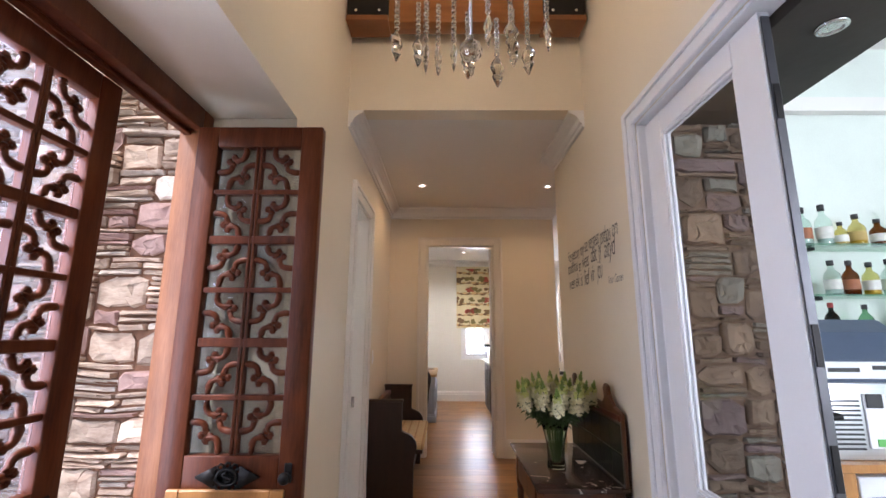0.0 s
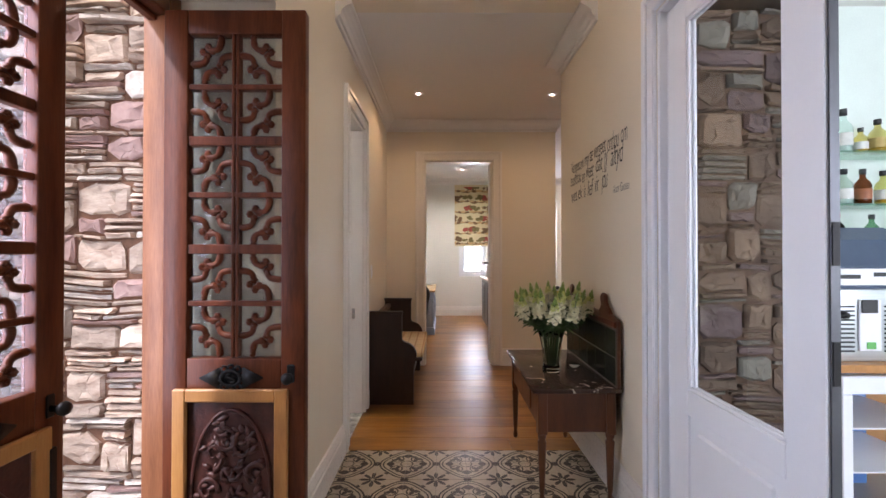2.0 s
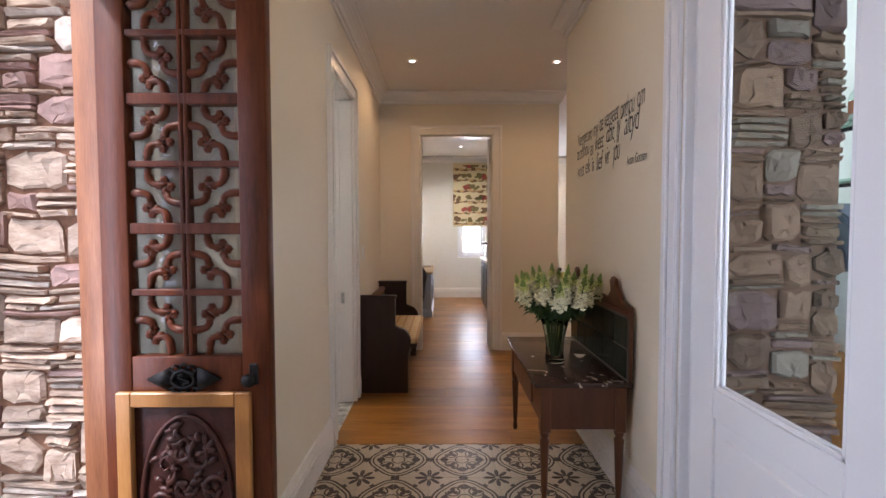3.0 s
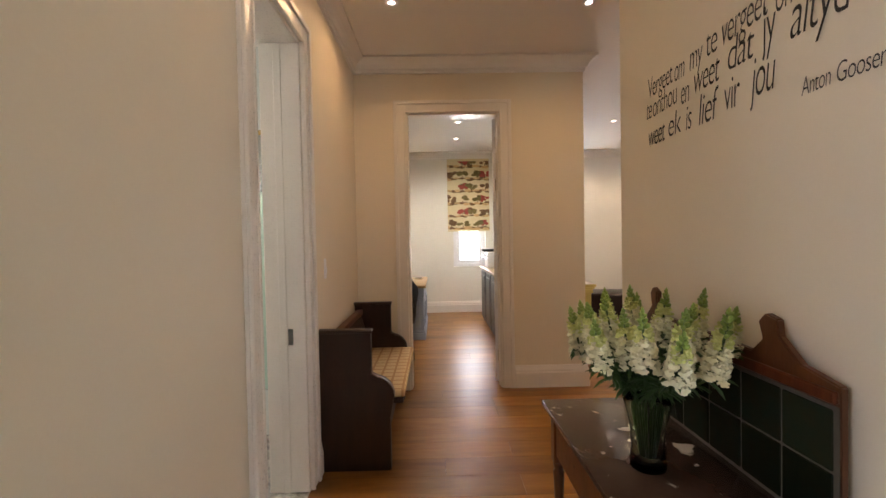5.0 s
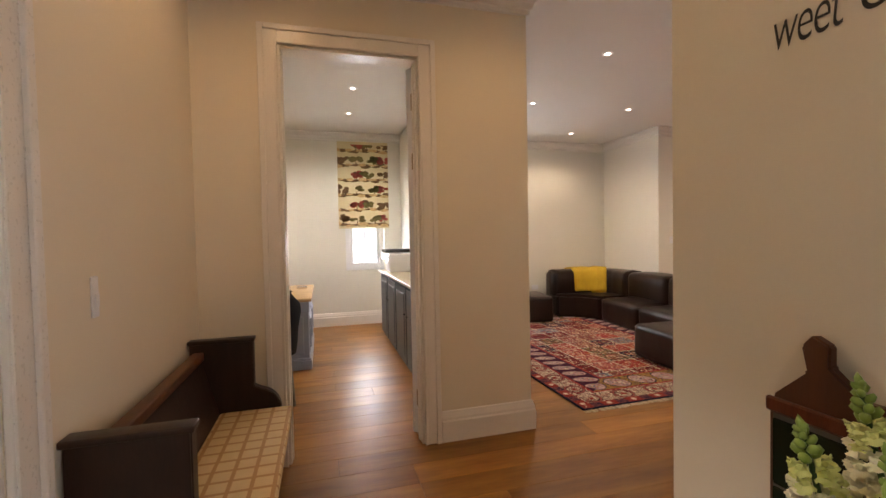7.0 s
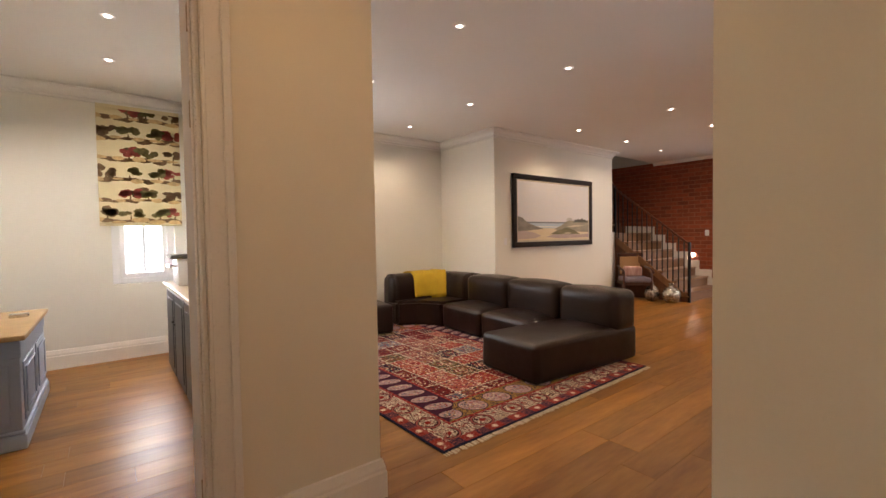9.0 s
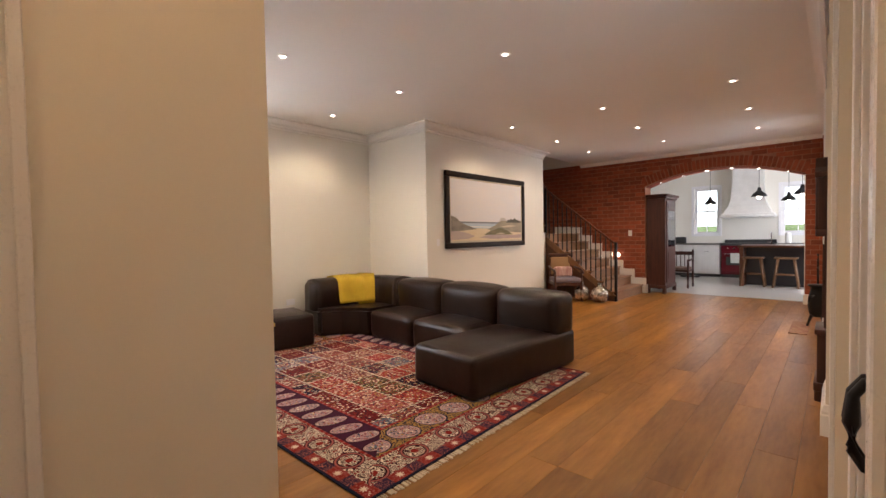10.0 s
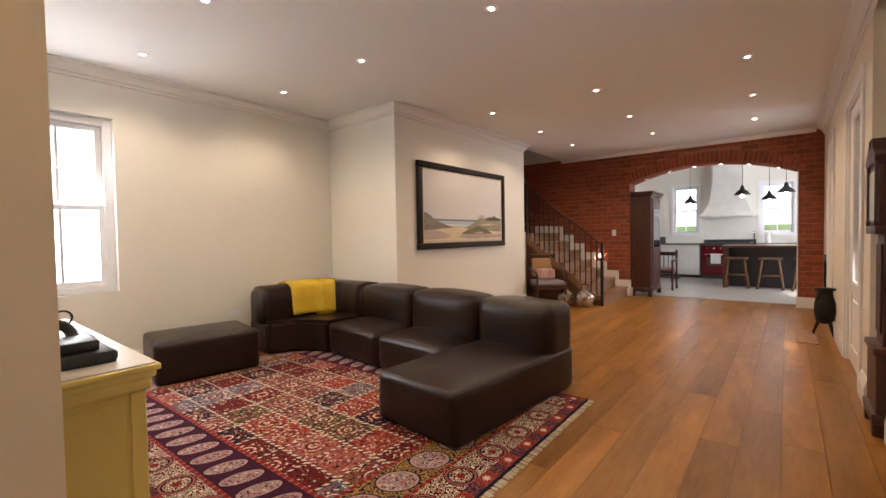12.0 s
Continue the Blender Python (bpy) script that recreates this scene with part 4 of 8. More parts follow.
part("control_panel", boxed(0.21, 0.31, 0.010, 0.02, 0.05, 0.28, 0.003), WHITE, ice)
part("display", boxed(0.215, 0.29, 0.004, 0.010, 0.22, 0.28, 0.003), PAPER["black"], ice, "black control display")
part("sticker", boxed(0.24, 0.28, 0.006, 0.010, 0.06, 0.09), material("green_sticker", (0.15, 0.5, 0.12), 0.5), ice)

# ---- hall ----
# wall lettering, in a narrow slanting hand
INK = material("black_vinyl_lettering", (0.012, 0.011, 0.011), 0.5, scale=30, grain=80, bump=0.0)
VERSE = (("Vergeet", 4.827, 4.645, 1.850, 0.12), ("om", 4.632, 4.569, 1.850, 0.12), ("my", 4.537, 4.463, 1.852, 0.13), ("te", 4.445, 4.389, 1.862, 0.135), ("vergeet", 4.37, 4.184, 1.863, 0.14), ("onthou", 4.158, 4.003, 1.855, 0.15), ("om", 3.975, 3.90, 1.86, 0.15),
         ("te", 4.844, 4.801, 1.766, 0.12), ("onthou", 4.791, 4.616, 1.764, 0.125), ("en", 4.59, 4.542, 1.752, 0.13), ("weet", 4.515, 4.382, 1.764, 0.14), ("dat", 4.345, 4.238, 1.776, 0.145), ("jy", 4.20, 4.150, 1.785, 0.17), ("altyd", 4.113, 3.948, 1.765, 0.17),
         ("weet", 4.829, 4.702, 1.650, 0.13), ("ek", 4.679, 4.595, 1.656, 0.13), ("is", 4.562, 4.527, 1.652, 0.13), ("lief", 4.489, 4.389, 1.650, 0.15), ("vir", 4.357, 4.29, 1.658, 0.15), ("jou", 4.243, 4.153, 1.662, 0.17),
         ("Anton", 4.075, 3.997, 1.612, 0.066), ("Goosen", 3.986, 3.877, 1.612, 0.066))
for k, (word, start, stop, z, tall) in enumerate(VERSE):
    cu = bpy.data.curves.new("wall_lettering", "FONT")
    cu.body, cu.size, cu.shear, cu.space_character, cu.offset = word, 1.0, (0.10, 0.22, 0.16)[k % 3], 0.90, -0.010
    cu.extrude = 0.0
    cu.materials.append(INK)
    ob = new("wall_lettering", cu)
    bpy.context.view_layer.update()
    wide = max(0.1, ob.dimensions.x)
    ob.matrix_basis = Matrix(((0, 0, -1, RX - 0.002), (-1, 0, 0, start), (0, 1, 0, z), (0, 0, 0, 1))) @ Matrix.Rotation(radians((1.5, -1.0, 0.5, -0.5)[k % 4]), 4, "Z") @ Matrix.Diagonal(((start - stop) / wide, tall, 1, 1))
    tagged(ob, "black handwritten verse lettering on the cream wall", "lettering", "wall verse")

# pew
pew = thing("church_pew", (LX + 0.012, 5.39, 0), "dark stained wooden church pew with plaid cushion", "pew")
PEWEND = [(0, 0), (0.385, 0), (0.385, 0.30), (0.405, 0.40)] + [(0.295 + 0.115 * math.cos(radians(a)), 0.415 + 0.115 * math.sin(radians(a))) for a in range(-5, 91, 12)] + [(0.285, 0.545), (0.285, 0.775), (0.0, 0.775)]
for y0 in (0.0, 1.05):
    part("end_panel", extrude(bmesh.new(), PEWEND, y0, y0 + 0.05, "y", 0.004), PEW, pew)
    part("end_cap", boxed(-0.008, 0.292, y0 - 0.006, y0 + 0.056, 0.770, 0.790, 0.005, 2), PEW, pew)
part("seat", boxed(0.02, 0.455, 0.05, 1.05, 0.355, 0.385, 0.008, 2), PEW, pew)
bm = extrude(bmesh.new(), [(0.03, 0.70), (0.05, 0.70), (0.135, 0.385), (0.115, 0.385)], 0.05, 1.05, "y")
part("backrest", bm, PEW, pew)
part("top_rail", boxed(0.015, 0.065, 0.05, 1.05, 0.695, 0.735, 0.006, 2), TABLEWOOD, pew, "lighter brown back rail")
part("apron", boxed(0.36, 0.385, 0.05, 1.05, 0.24, 0.355, 0.003), PEW, pew)
PLAID = material("plaid_wool_cushion", (0.66, 0.50, 0.27), 0.85, second=(0.60, 0.44, 0.23), scale=20, grain=160, bump=0.25)
pt = PLAID.node_tree
ptc, psx = pt.nodes.new("ShaderNodeTexCoord"), pt.nodes.new("ShaderNodeSeparateXYZ")
pt.links.new(ptc.outputs["Object"], psx.inputs[0])
total = None
for axis_i, per in ((0, 0.075), (1, 0.075)):
    fr_, lt = pt.nodes.new("ShaderNodeMath"), pt.nodes.new("ShaderNodeMath")
    fr_.operation, lt.operation = "PINGPONG", "LESS_THAN"
    fr_.inputs[1].default_value, lt.inputs[1].default_value = per / 2, 0.007
    pt.links.new(psx.outputs[axis_i], fr_.inputs[0])
    pt.links.new(fr_.outputs[0], lt.inputs[0])
    if total is None:
        total = lt.outputs[0]
    else:
        mxn = pt.nodes.new("ShaderNodeMath")
        mxn.operation = "MAXIMUM"
        pt.links.new(total, mxn.inputs[0])
        pt.links.new(lt.outputs[0], mxn.inputs[1])
        total = mxn.outputs[0]
pmx = pt.nodes.new("ShaderNodeMix")
pmx.data_type = "RGBA"
pb = pt.nodes["Principled BSDF"]
old = pb.inputs["Base Color"].links[0].from_socket
half_ = pt.nodes.new("ShaderNodeMath")
half_.operation = "MULTIPLY"
half_.inputs[1].default_value = 0.7
pt.links.new(total, half_.inputs[0])
pt.links.new(half_.outputs[0], pmx.inputs[0])
pt.links.new(old, pmx.inputs[6])
pmx.inputs[7].default_value = (0.36, 0.17, 0.06, 1)
pt.links.new(pmx.outputs[2], pb.inputs["Base Color"])
cush = part("cushion", boxed(0.125, 0.465, 0.055, 1.045, 0.386, 0.432, 0.016, 3), PLAID, pew, "cream and brown plaid seat cushion")

# light switch
sw = thing("light_switch", (LX, 5.60, 1.12), "slim white rocker light switch on the wall", "light switch")
part("plate", boxed(0, 0.008, -0.018, 0.018, -0.06, 0.06, 0.003), WHITE, sw)
part("rocker", boxed(0.008, 0.013, -0.010, 0.010, -0.03, 0.01, 0.002), WHITE, sw)

# washstand
MARBLE = material("brown_marble_top", (0.060, 0.034, 0.025), 0.15, second=(0.035, 0.020, 0.015), scale=9, grain=60, bump=0.02, spec=0.4)
mt = MARBLE.node_tree
mb_ = mt.nodes["Principled BSDF"]
mn, mr_, mm = mt.nodes.new("ShaderNodeTexNoise"), mt.nodes.new("ShaderNodeMapRange"), mt.nodes.new("ShaderNodeMix")
mn.inputs["Scale"].default_value, mn.inputs["Detail"].default_value, mn.inputs["Distortion"].default_value = 9, 6, 1.2
mtc = mt.nodes.new("ShaderNodeTexCoord")
mt.links.new(mtc.outputs["Object"], mn.inputs["Vector"])
mr_.inputs[1].default_value, mr_.inputs[2].default_value = 0.63, 0.66
mm.data_type = "RGBA"
mt.links.new(mn.outputs[0], mr_.inputs[0])
mt.links.new(mr_.outputs[0], mm.inputs[0])
mt.links.new(mb_.inputs["Base Color"].links[0].from_socket, mm.inputs[6])
mm.inputs[7].default_value = (0.62, 0.55, 0.46, 1)
mt.links.new(mm.outputs[2], mb_.inputs["Base Color"])
ws = thing("washstand", (0.69, 3.93, 0), "antique wooden washstand with marble top and tiled splashback", "washstand")
WD, WL, WH = 0.44, 0.88, 0.60
part("marble_top", boxed(-0.01, WD, -0.01, WL, WH - 0.022, WH, 0.004, 2), MARBLE, ws, "white-veined brown marble top")
bm = boxed(0.03, 0.05, 0.05, WL - 0.06, 0.39, WH - 0.022, 0.002)
part("front_apron", bm, TABLEWOOD, ws)
dr = part("drawer", boxed(0.02, 0.032, 0.22, 0.66, 0.42, 0.55, 0.004), TABLEWOOD, ws)
for hy in (0.32, 0.56):
    part("drawer_knob", lathe(bmesh.new(), [(0.006, 0), (0.014, 0.012), (0.012, 0.02), (0.003, 0.024)], 0.02, hy, 0.485, 10, "x"), IRON, dr)
for y0 in (0.025, WL - 0.045):
    part("side_panel", boxed(0.05, WD - 0.04, y0, y0 + 0.018, 0.37, WH - 0.022, 0.002), TABLEWOOD, ws)
part("back_panel", boxed(WD - 0.05, WD - 0.035, 0.03, WL - 0.04, 0.37, WH - 0.022), TABLEWOOD, ws)
for lx in (0.045, WD - 0.045):
    for ly in (0.035, WL - 0.045):
        bm = boxed(lx - 0.024, lx + 0.024, ly - 0.024, ly + 0.024, 0.36, WH - 0.024, 0.003)
        lathe(bm, [(0.012, 0.0), (0.016, 0.02), (0.011, 0.05), (0.015, 0.09), (0.021, 0.28), (0.023, 0.32), (0.016, 0.33), (0.022, 0.345), (0.022, 0.362)], lx, ly, 0, 14)
        part("leg", bm, TABLEWOOD, ws, smooth=False)
bm = bmesh.new()
sb = [(0.0, WH), (WL - 0.01, WH), (WL - 0.01, 0.90), (WL - 0.02, 0.94), (WL - 0.08, 1.0), (WL - 0.07, 1.05), (WL - 0.09, 1.075), (WL - 0.12, 1.06), (WL - 0.12, 1.02), (WL - 0.17, 0.975), (0.26, 0.96), (0.22, 1.0), (0.235, 1.045), (0.21, 1.07), (0.17, 1.06), (0.165, 1.02), (0.10, 0.965), (0.0, 0.945)]
extrude(bm, sb, WD - 0.022, WD, "x", 0.004)
part("splashback", bm, TABLEWOOD, ws, "wooden splashback with scrolled crest")
part("crest_rail", boxed(WD - 0.035, WD - 0.022, 0.0, WL - 0.01, 0.905, 0.935, 0.004), MAHOG, ws)
GTILE = material("dark_green_glazed_tile", (0.012, 0.022, 0.015), 0.12, second=(0.022, 0.020, 0.010), scale=14, grain=40, bump=0.08, per_object=0.4, spec=0.06)
tm = boxed(-0.004, 0.0, 0.002, 0.138, 0.002, 0.138, 0.003)
t0 = part("glazed_tile", tm, GTILE, ws, "dark green glazed splashback tiles")
t0.location = (WD - 0.022, 0.012, WH + 0.01)
for ty in range(6):
    for tz in range(2):
        if ty or tz:
            o = t0.copy()
            scene.collection.objects.link(o)
            o.parent, o.location = ws, (WD - 0.022, 0.012 + 0.142 * ty, WH + 0.01 + 0.142 * tz)
part("tile_grout", boxed(WD - 0.0235, WD - 0.0221, 0.0, WL - 0.02, WH, 0.90), material("dark_grout", (0.10, 0.09, 0.07), 0.8), ws)

# vase with snapdragons
VG = bpy.data.materials.new("vase_glass")
VG.use_nodes = True
vb = VG.node_tree.nodes["Principled BSDF"]
vb.inputs["Base Color"].default_value = (0.82, 0.93, 0.85, 1)
vb.inputs["Transmission Weight"].default_value, vb.inputs["Roughness"].default_value, vb.inputs["IOR"].default_value = 1.0, 0.02, 1.3
vase = thing("glass_vase", (0.86, 4.27, WH), "tapered clear glass vase half full of water", "vase")
bm = bmesh.new()
prof = [(0.05, 0.0), (0.052, 0.01), (0.046, 0.05), (0.05, 0.12), (0.068, 0.20), (0.082, 0.245), (0.078, 0.245), (0.063, 0.195), (0.045, 0.12), (0.041, 0.05), (0.04, 0.02), (0.004, 0.016)]
lathe(bm, prof, steps=24)
part("vase_glass", bm, VG, vase)
PETAL = material("cream_white_petal", (0.86, 0.84, 0.66), 0.55, second=(0.80, 0.75, 0.48), scale=30, grain=120, bump=0.1, per_object=0.06)
PETAL_YOUNG = material("pale_yellow_green_petal", (0.70, 0.72, 0.30), 0.55, second=(0.58, 0.62, 0.20), scale=30, grain=120, bump=0.1)
BUD = material("green_bud", (0.26, 0.36, 0.07), 0.5, second=(0.15, 0.24, 0.04), scale=30, grain=120, bump=0.1)
STEM = material("green_stem", (0.06, 0.13, 0.035), 0.5, second=(0.035, 0.08, 0.02), scale=30, grain=120, bump=0.1)
rnd = random.Random(11)


def floret(bm, m, size, index=0):
    """One snapdragon floret: two ruffled lips and a short throat."""
    tmp = bmesh.new()
    for lobe, (ang, tilt, s) in enumerate(((-0.45, 0.5, 1.0), (0.45, 0.5, 1.0), (-0.7, -0.55, 1.0), (0.0, -0.75, 1.15), (0.7, -0.55, 1.0))):
        c = tmp.verts.new((0, 0, 0))
        ring = []
        for q in range(7):
            a = math.pi * q / 6 - math.pi / 2
            fwd, side = 0.55 + 0.45 * math.cos(a), 0.5 * math.sin(a)
            v = Vector((fwd * s, side * s, 0.16 * math.cos(2 * a) + 0.08 * (-1) ** q))
            v = Matrix.Rotation(-tilt, 3, "Y") @ v
            v = Matrix.Rotation(ang, 3, "Z") @ v
            ring.append(tmp.verts.new(v))
        for q in range(6):
            tmp.faces.new((c, ring[q], ring[q + 1])).smooth = True
    t2 = bmesh.new()
    bmesh.ops.create_icosphere(t2, subdivisions=1, radius=0.42)
    join(tmp, t2, Matrix.Translation((0.18, 0, 0)))
    for f in tmp.faces:
        f.material_index = index
    join(bm, tmp, m @ Matrix.Scale(size, 4))


SPIKES = 21
for j in range(SPIKES):
    ang = 2 * math.pi * j * 0.382 + 0.5
    rr = 0.045 + 0.165 * math.sqrt((j + 0.5) / SPIKES)
    lean = rnd.uniform(0.05, 0.22) + 0.7 * rr
    # the florets stand on an almost upright spike above a bent stalk
    foot = Vector((min(0.205, rr * math.cos(ang)), rr * math.sin(ang) * 1.12, 0.318 + rnd.uniform(-0.02, 0.03) - 0.5 * rr * rr))
    spike = rnd.uniform(0.115, 0.16)
    d = Vector((math.cos(ang) * lean, math.sin(ang) * lean, 1.0)).normalized()
    top = foot + d * spike
    top.x = min(top.x, 0.245)
    d = (top - foot).normalized()
    st = thing("snapdragon", (0.86, 4.27, WH + 0.03), "white snapdragon spike with green tip in the vase", "flower", "snapdragon bunch")
    base = Vector((0.02 * math.cos(ang), 0.02 * math.sin(ang), 0.0))
    mouth = Vector((0.05 * math.cos(ang), 0.05 * math.sin(ang), 0.20))
    pts = [base, mouth, mouth.lerp(foot, 0.6) + Vector((0, 0, -0.008)), foot, foot.lerp(top, 0.5), top]
    bm = tube(bmesh.new(), pts, 0.0032, 5)
    for q in range(40):
        k = rnd.uniform(0.0, 1.1)
        p = mouth.lerp(foot, k) if k < 1 else foot.lerp(top, k - 1)
        a = rnd.uniform(0, 6.28)
        tmp = bmesh.new()
        L = rnd.uniform(0.04, 0.075)
        vs = [tmp.verts.new(v) for v in ((0, 0, 0), (L * 0.3, 0.007, 0.006), (L * 0.7, 0.006, 0.0), (L, 0, -0.014), (L * 0.7, -0.006, 0.0), (L * 0.3, -0.007, 0.006), (L * 0.5, 0, -0.002))]
        for u in range(6):
            tmp.faces.new((vs[u], vs[(u + 1) % 6], vs[6]))
        join(bm, tmp, Matrix.Translation(p) @ Matrix.Rotation(a, 4, "Z") @ Matrix.Rotation(rnd.uniform(-0.8, 0.4), 4, "Y"))
    part("stem_and_leaf", bm, STEM, st)
    axis_m = d.to_track_quat("Z", "Y").to_matrix().to_4x4()
    bm, bb = bmesh.new(), bmesh.new()
    count = 46
    for q in range(count):
        k = q / (count - 1)
        rad = 0.019 * (1 - k) ** 0.7 + 0.002
        m = Matrix.Translation(foot + d * spike * k) @ axis_m @ Matrix.Rotation(q * 2.4 + rnd.uniform(-0.3, 0.3), 4, "Z") @ Matrix.Translation((rad, 0, 0))
        if k < 0.72:
            floret(bm, m @ Matrix.Rotation(rnd.uniform(-0.25, 0.25), 4, "Y"), (0.0215 - 0.010 * k) * rnd.uniform(0.9, 1.1), 1 if k > 0.52 else 0)
        else:
            t2 = bmesh.new()
            bmesh.ops.create_icosphere(t2, subdivisions=1, radius=1)
            fat = 0.0078 - 0.010 * (k - 0.72)
            join(bb, t2, m @ Matrix.Rotation(-0.7, 4, "Y") @ Matrix.Diagonal((fat * 1.35, fat * 0.85, fat * 0.85, 1)))
    t2 = bmesh.new()
    bmesh.ops.create_icosphere(t2, subdivisions=1, radius=1)
    join(bb, t2, Matrix.Translation(top) @ axis_m @ Matrix.Diagonal((0.005, 0.005, 0.014, 1)))
    part("bloom", bm, PETAL, st, "creamy white ruffled florets", mats=(PETAL, PETAL_YOUNG))["kind"] = "stuff"
    part("bud_tip", bb, BUD, st, "green tip of buds", smooth=True)["kind"] = "stuff"

# ---- washroom glimpsed through the hall door ----
FROST = material("frosted_green_glass", (0.60, 0.78, 0.68), 0.25, scale=2, grain=60, bump=0.02)
fs = thing("frosted_screen", (-1.15, 5.9, 0.0), "pale green frosted glass screen in the washroom", "screen")
part("pane", boxed(-0.6, 0.55, -0.006, 0.006, 0.30, 1.62, 0.002), FROST, fs)
part("plinth", boxed(-0.6, 0.55, -0.02, 0.02, 0.0, 0.30), TILEWALL, fs)
part("rail", boxed(-0.6, 0.55, -0.008, 0.008, 1.62, 1.635), CHROME, fs)
mrr = thing("gilt_mirror", (-1.25, 6.385, 1.85), "small gilt framed mirror on the washroom wall", "mirror")
part("frame", boxed(-0.25, 0.25, -0.02, 0.0, -0.2, 0.3, 0.005), material("gilt", (0.5, 0.33, 0.1), 0.35, 0.8), mrr)
part("mirror_glass", boxed(-0.21, 0.21, -0.024, -0.02, -0.16, 0.26), material("mirror_silver", (0.85, 0.86, 0.86), 0.03, 1.0, bump=0.0), mrr)
VEINED = material("black_white_marbled_vinyl", (0.75, 0.72, 0.66), 0.4, second=(0.03, 0.025, 0.02), scale=22, grain=10, bump=0.02)
structure(part("floor_washroom", boxed(-2.0, LX + 0.0, 4.3, 6.4, -0.03, -0.002), VEINED), "black and white marbled washroom floor", "floor")

# ---- study ----
BLUE = material("blue_grey_painted_wood", (0.38, 0.45, 0.60), 0.4, second=(0.34, 0.41, 0.55), scale=4, grain=60, bump=0.05)
desk = thing("desk", (-1.37, 8.50, 0), "blue-grey painted desk with tan leather top", "desk")
DW, DD, DH = 1.45, 1.25, 0.70
part("plinth", boxed(0.9, DW + 0.02, -0.02, DD + 0.02, 0, 0.09, 0.006, 2), BLUE, desk)
part("pedestal", boxed(0.93, DW, 0.0, DD, 0.09, 0.66, 0.004), BLUE, desk)
part("pedestal", boxed(0.0, 0.4, 0.0, DD, 0.0, 0.66, 0.004), BLUE, desk)
part("frieze", boxed(0.0, DW + 0.005, -0.005, DD + 0.005, 0.56, 0.665, 0.004), BLUE, desk)
for a0, a1 in ((0.08, 0.58), (0.68, 1.17)):
    part("side_panel", boxed(DW, DW + 0.008, a0, a1, 0.15, 0.52, 0.004), BLUE, desk)
part("front_panel", boxed(0.98, DW - 0.05, -0.008, 0.0, 0.15, 0.52, 0.004), BLUE, desk)
for a0, a1 in ((0.08, 0.58), (0.68, 1.17)):
    bm = bmesh.new()
    for y0, y1, z0, z1 in ((a0 + 0.04, a0 + 0.055, 0.19, 0.48), (a1 - 0.055, a1 - 0.04, 0.19, 0.48), (a0 + 0.055, a1 - 0.055, 0.19, 0.205), (a0 + 0.055, a1 - 0.055, 0.465, 0.48)):
        box(bm, DW + 0.008, DW + 0.018, y0, y1, z0, z1, 0.003)
    part("panel_bead", bm, BLUE, desk)
part("plinth_step", boxed(0.905, DW + 0.012, -0.012, DD + 0.012, 0.09, 0.115, 0.008, 2), BLUE, desk)
part("desktop", boxed(-0.02, DW + 0.03, -0.03, DD + 0.03, 0.667, 0.70, 0.006, 2), material("tan_leather_top", (0.50, 0.33, 0.16), 0.5, scale=8, grain=120, bump=0.1), desk, "tan leather desk top")
lap = thing("laptop", (-0.30, 9.1, 0.70), "black open laptop on the desk", "laptop", rz=20)
part("base", boxed(-0.17, 0.17, -0.12, 0.12, 0, 0.018, 0.004), PAPER["black"], lap)
part("screen", extrude(bmesh.new(), [(0.12, 0.018), (0.13, 0.018), (0.18, 0.25), (0.17, 0.25)], -0.17, 0.17, "x"), PAPER["black"], lap)
lamp_ = thing("desk_gadget", (-0.02, 9.35, 0.70), "small silver desk gadget", "gadget")
part("body", boxed(-0.05, 0.06, -0.03, 0.03, 0, 0.03, 0.006), CHROME, lamp_)
NAVY = material("navy_velvet", (0.012, 0.013, 0.022), 0.75, second=(0.02, 0.022, 0.035), scale=6, grain=120, bump=0.15)
dc = thing("desk_chair", (-0.29, 7.80, 0), "navy velvet tub chair with grey wooden legs", "chair")
bm = bmesh.new()
tmp = bmesh.new()
ringsv = []
for zi, z in enumerate((0.36, 0.42, 0.55, 0.68, 0.80, 0.86)):
    row = []
    for k in range(17):
        a = radians(-200 + 220 * k / 16)
        sp_ = (0.29, 0.30, 0.31, 0.335, 0.33, 0.28)[zi]
        row.append(tmp.verts.new((sp_ * math.cos(a), sp_ * math.sin(a) * 0.9, z - (0.05 if zi > 3 and (k < 3 or k > 13) else 0))))
    ringsv.append(row)
for a_, b_ in zip(ringsv, ringsv[1:]):
    for k in range(16):
        tmp.faces.new((a_[k], a_[k + 1], b_[k + 1], b_[k])).smooth = True
bmesh.ops.solidify(tmp, geom=tmp.faces[:], thickness=0.06)
join(bm, tmp)
part("backrest", bm, NAVY, dc, smooth=True)
part("seat", boxed(-0.26, 0.26, -0.22, 0.28, 0.34, 0.46, 0.04, 3), NAVY, dc)
for lx, ly in ((-0.2, -0.2), (0.24, -0.2), (-0.2, 0.22), (0.2, 0.22)):
    part("leg", tube(bmesh.new(), [(lx, ly, 0.36), (lx * 1.15, ly * 1.15, 0.0)], [0.024, 0.014], 8), material("grey_limed_leg", (0.22, 0.19, 0.16), 0.5, scale=6, grain=50), dc, "grey wooden leg")
sc = thing("study_cabinet", (0.95, 7.45, 0), "dark grey panelled cabinet with pale top", "cabinet")
DGREY = material("charcoal_painted_wood", (0.045, 0.045, 0.052), 0.4, scale=4, grain=60, bump=0.06)
part("carcass", boxed(0.02, 0.43, 0, 2.3, 0.05, 0.83, 0.003), DGREY, sc)
part("plinth", boxed(0.05, 0.43, 0.02, 2.28, 0, 0.05), DGREY, sc)
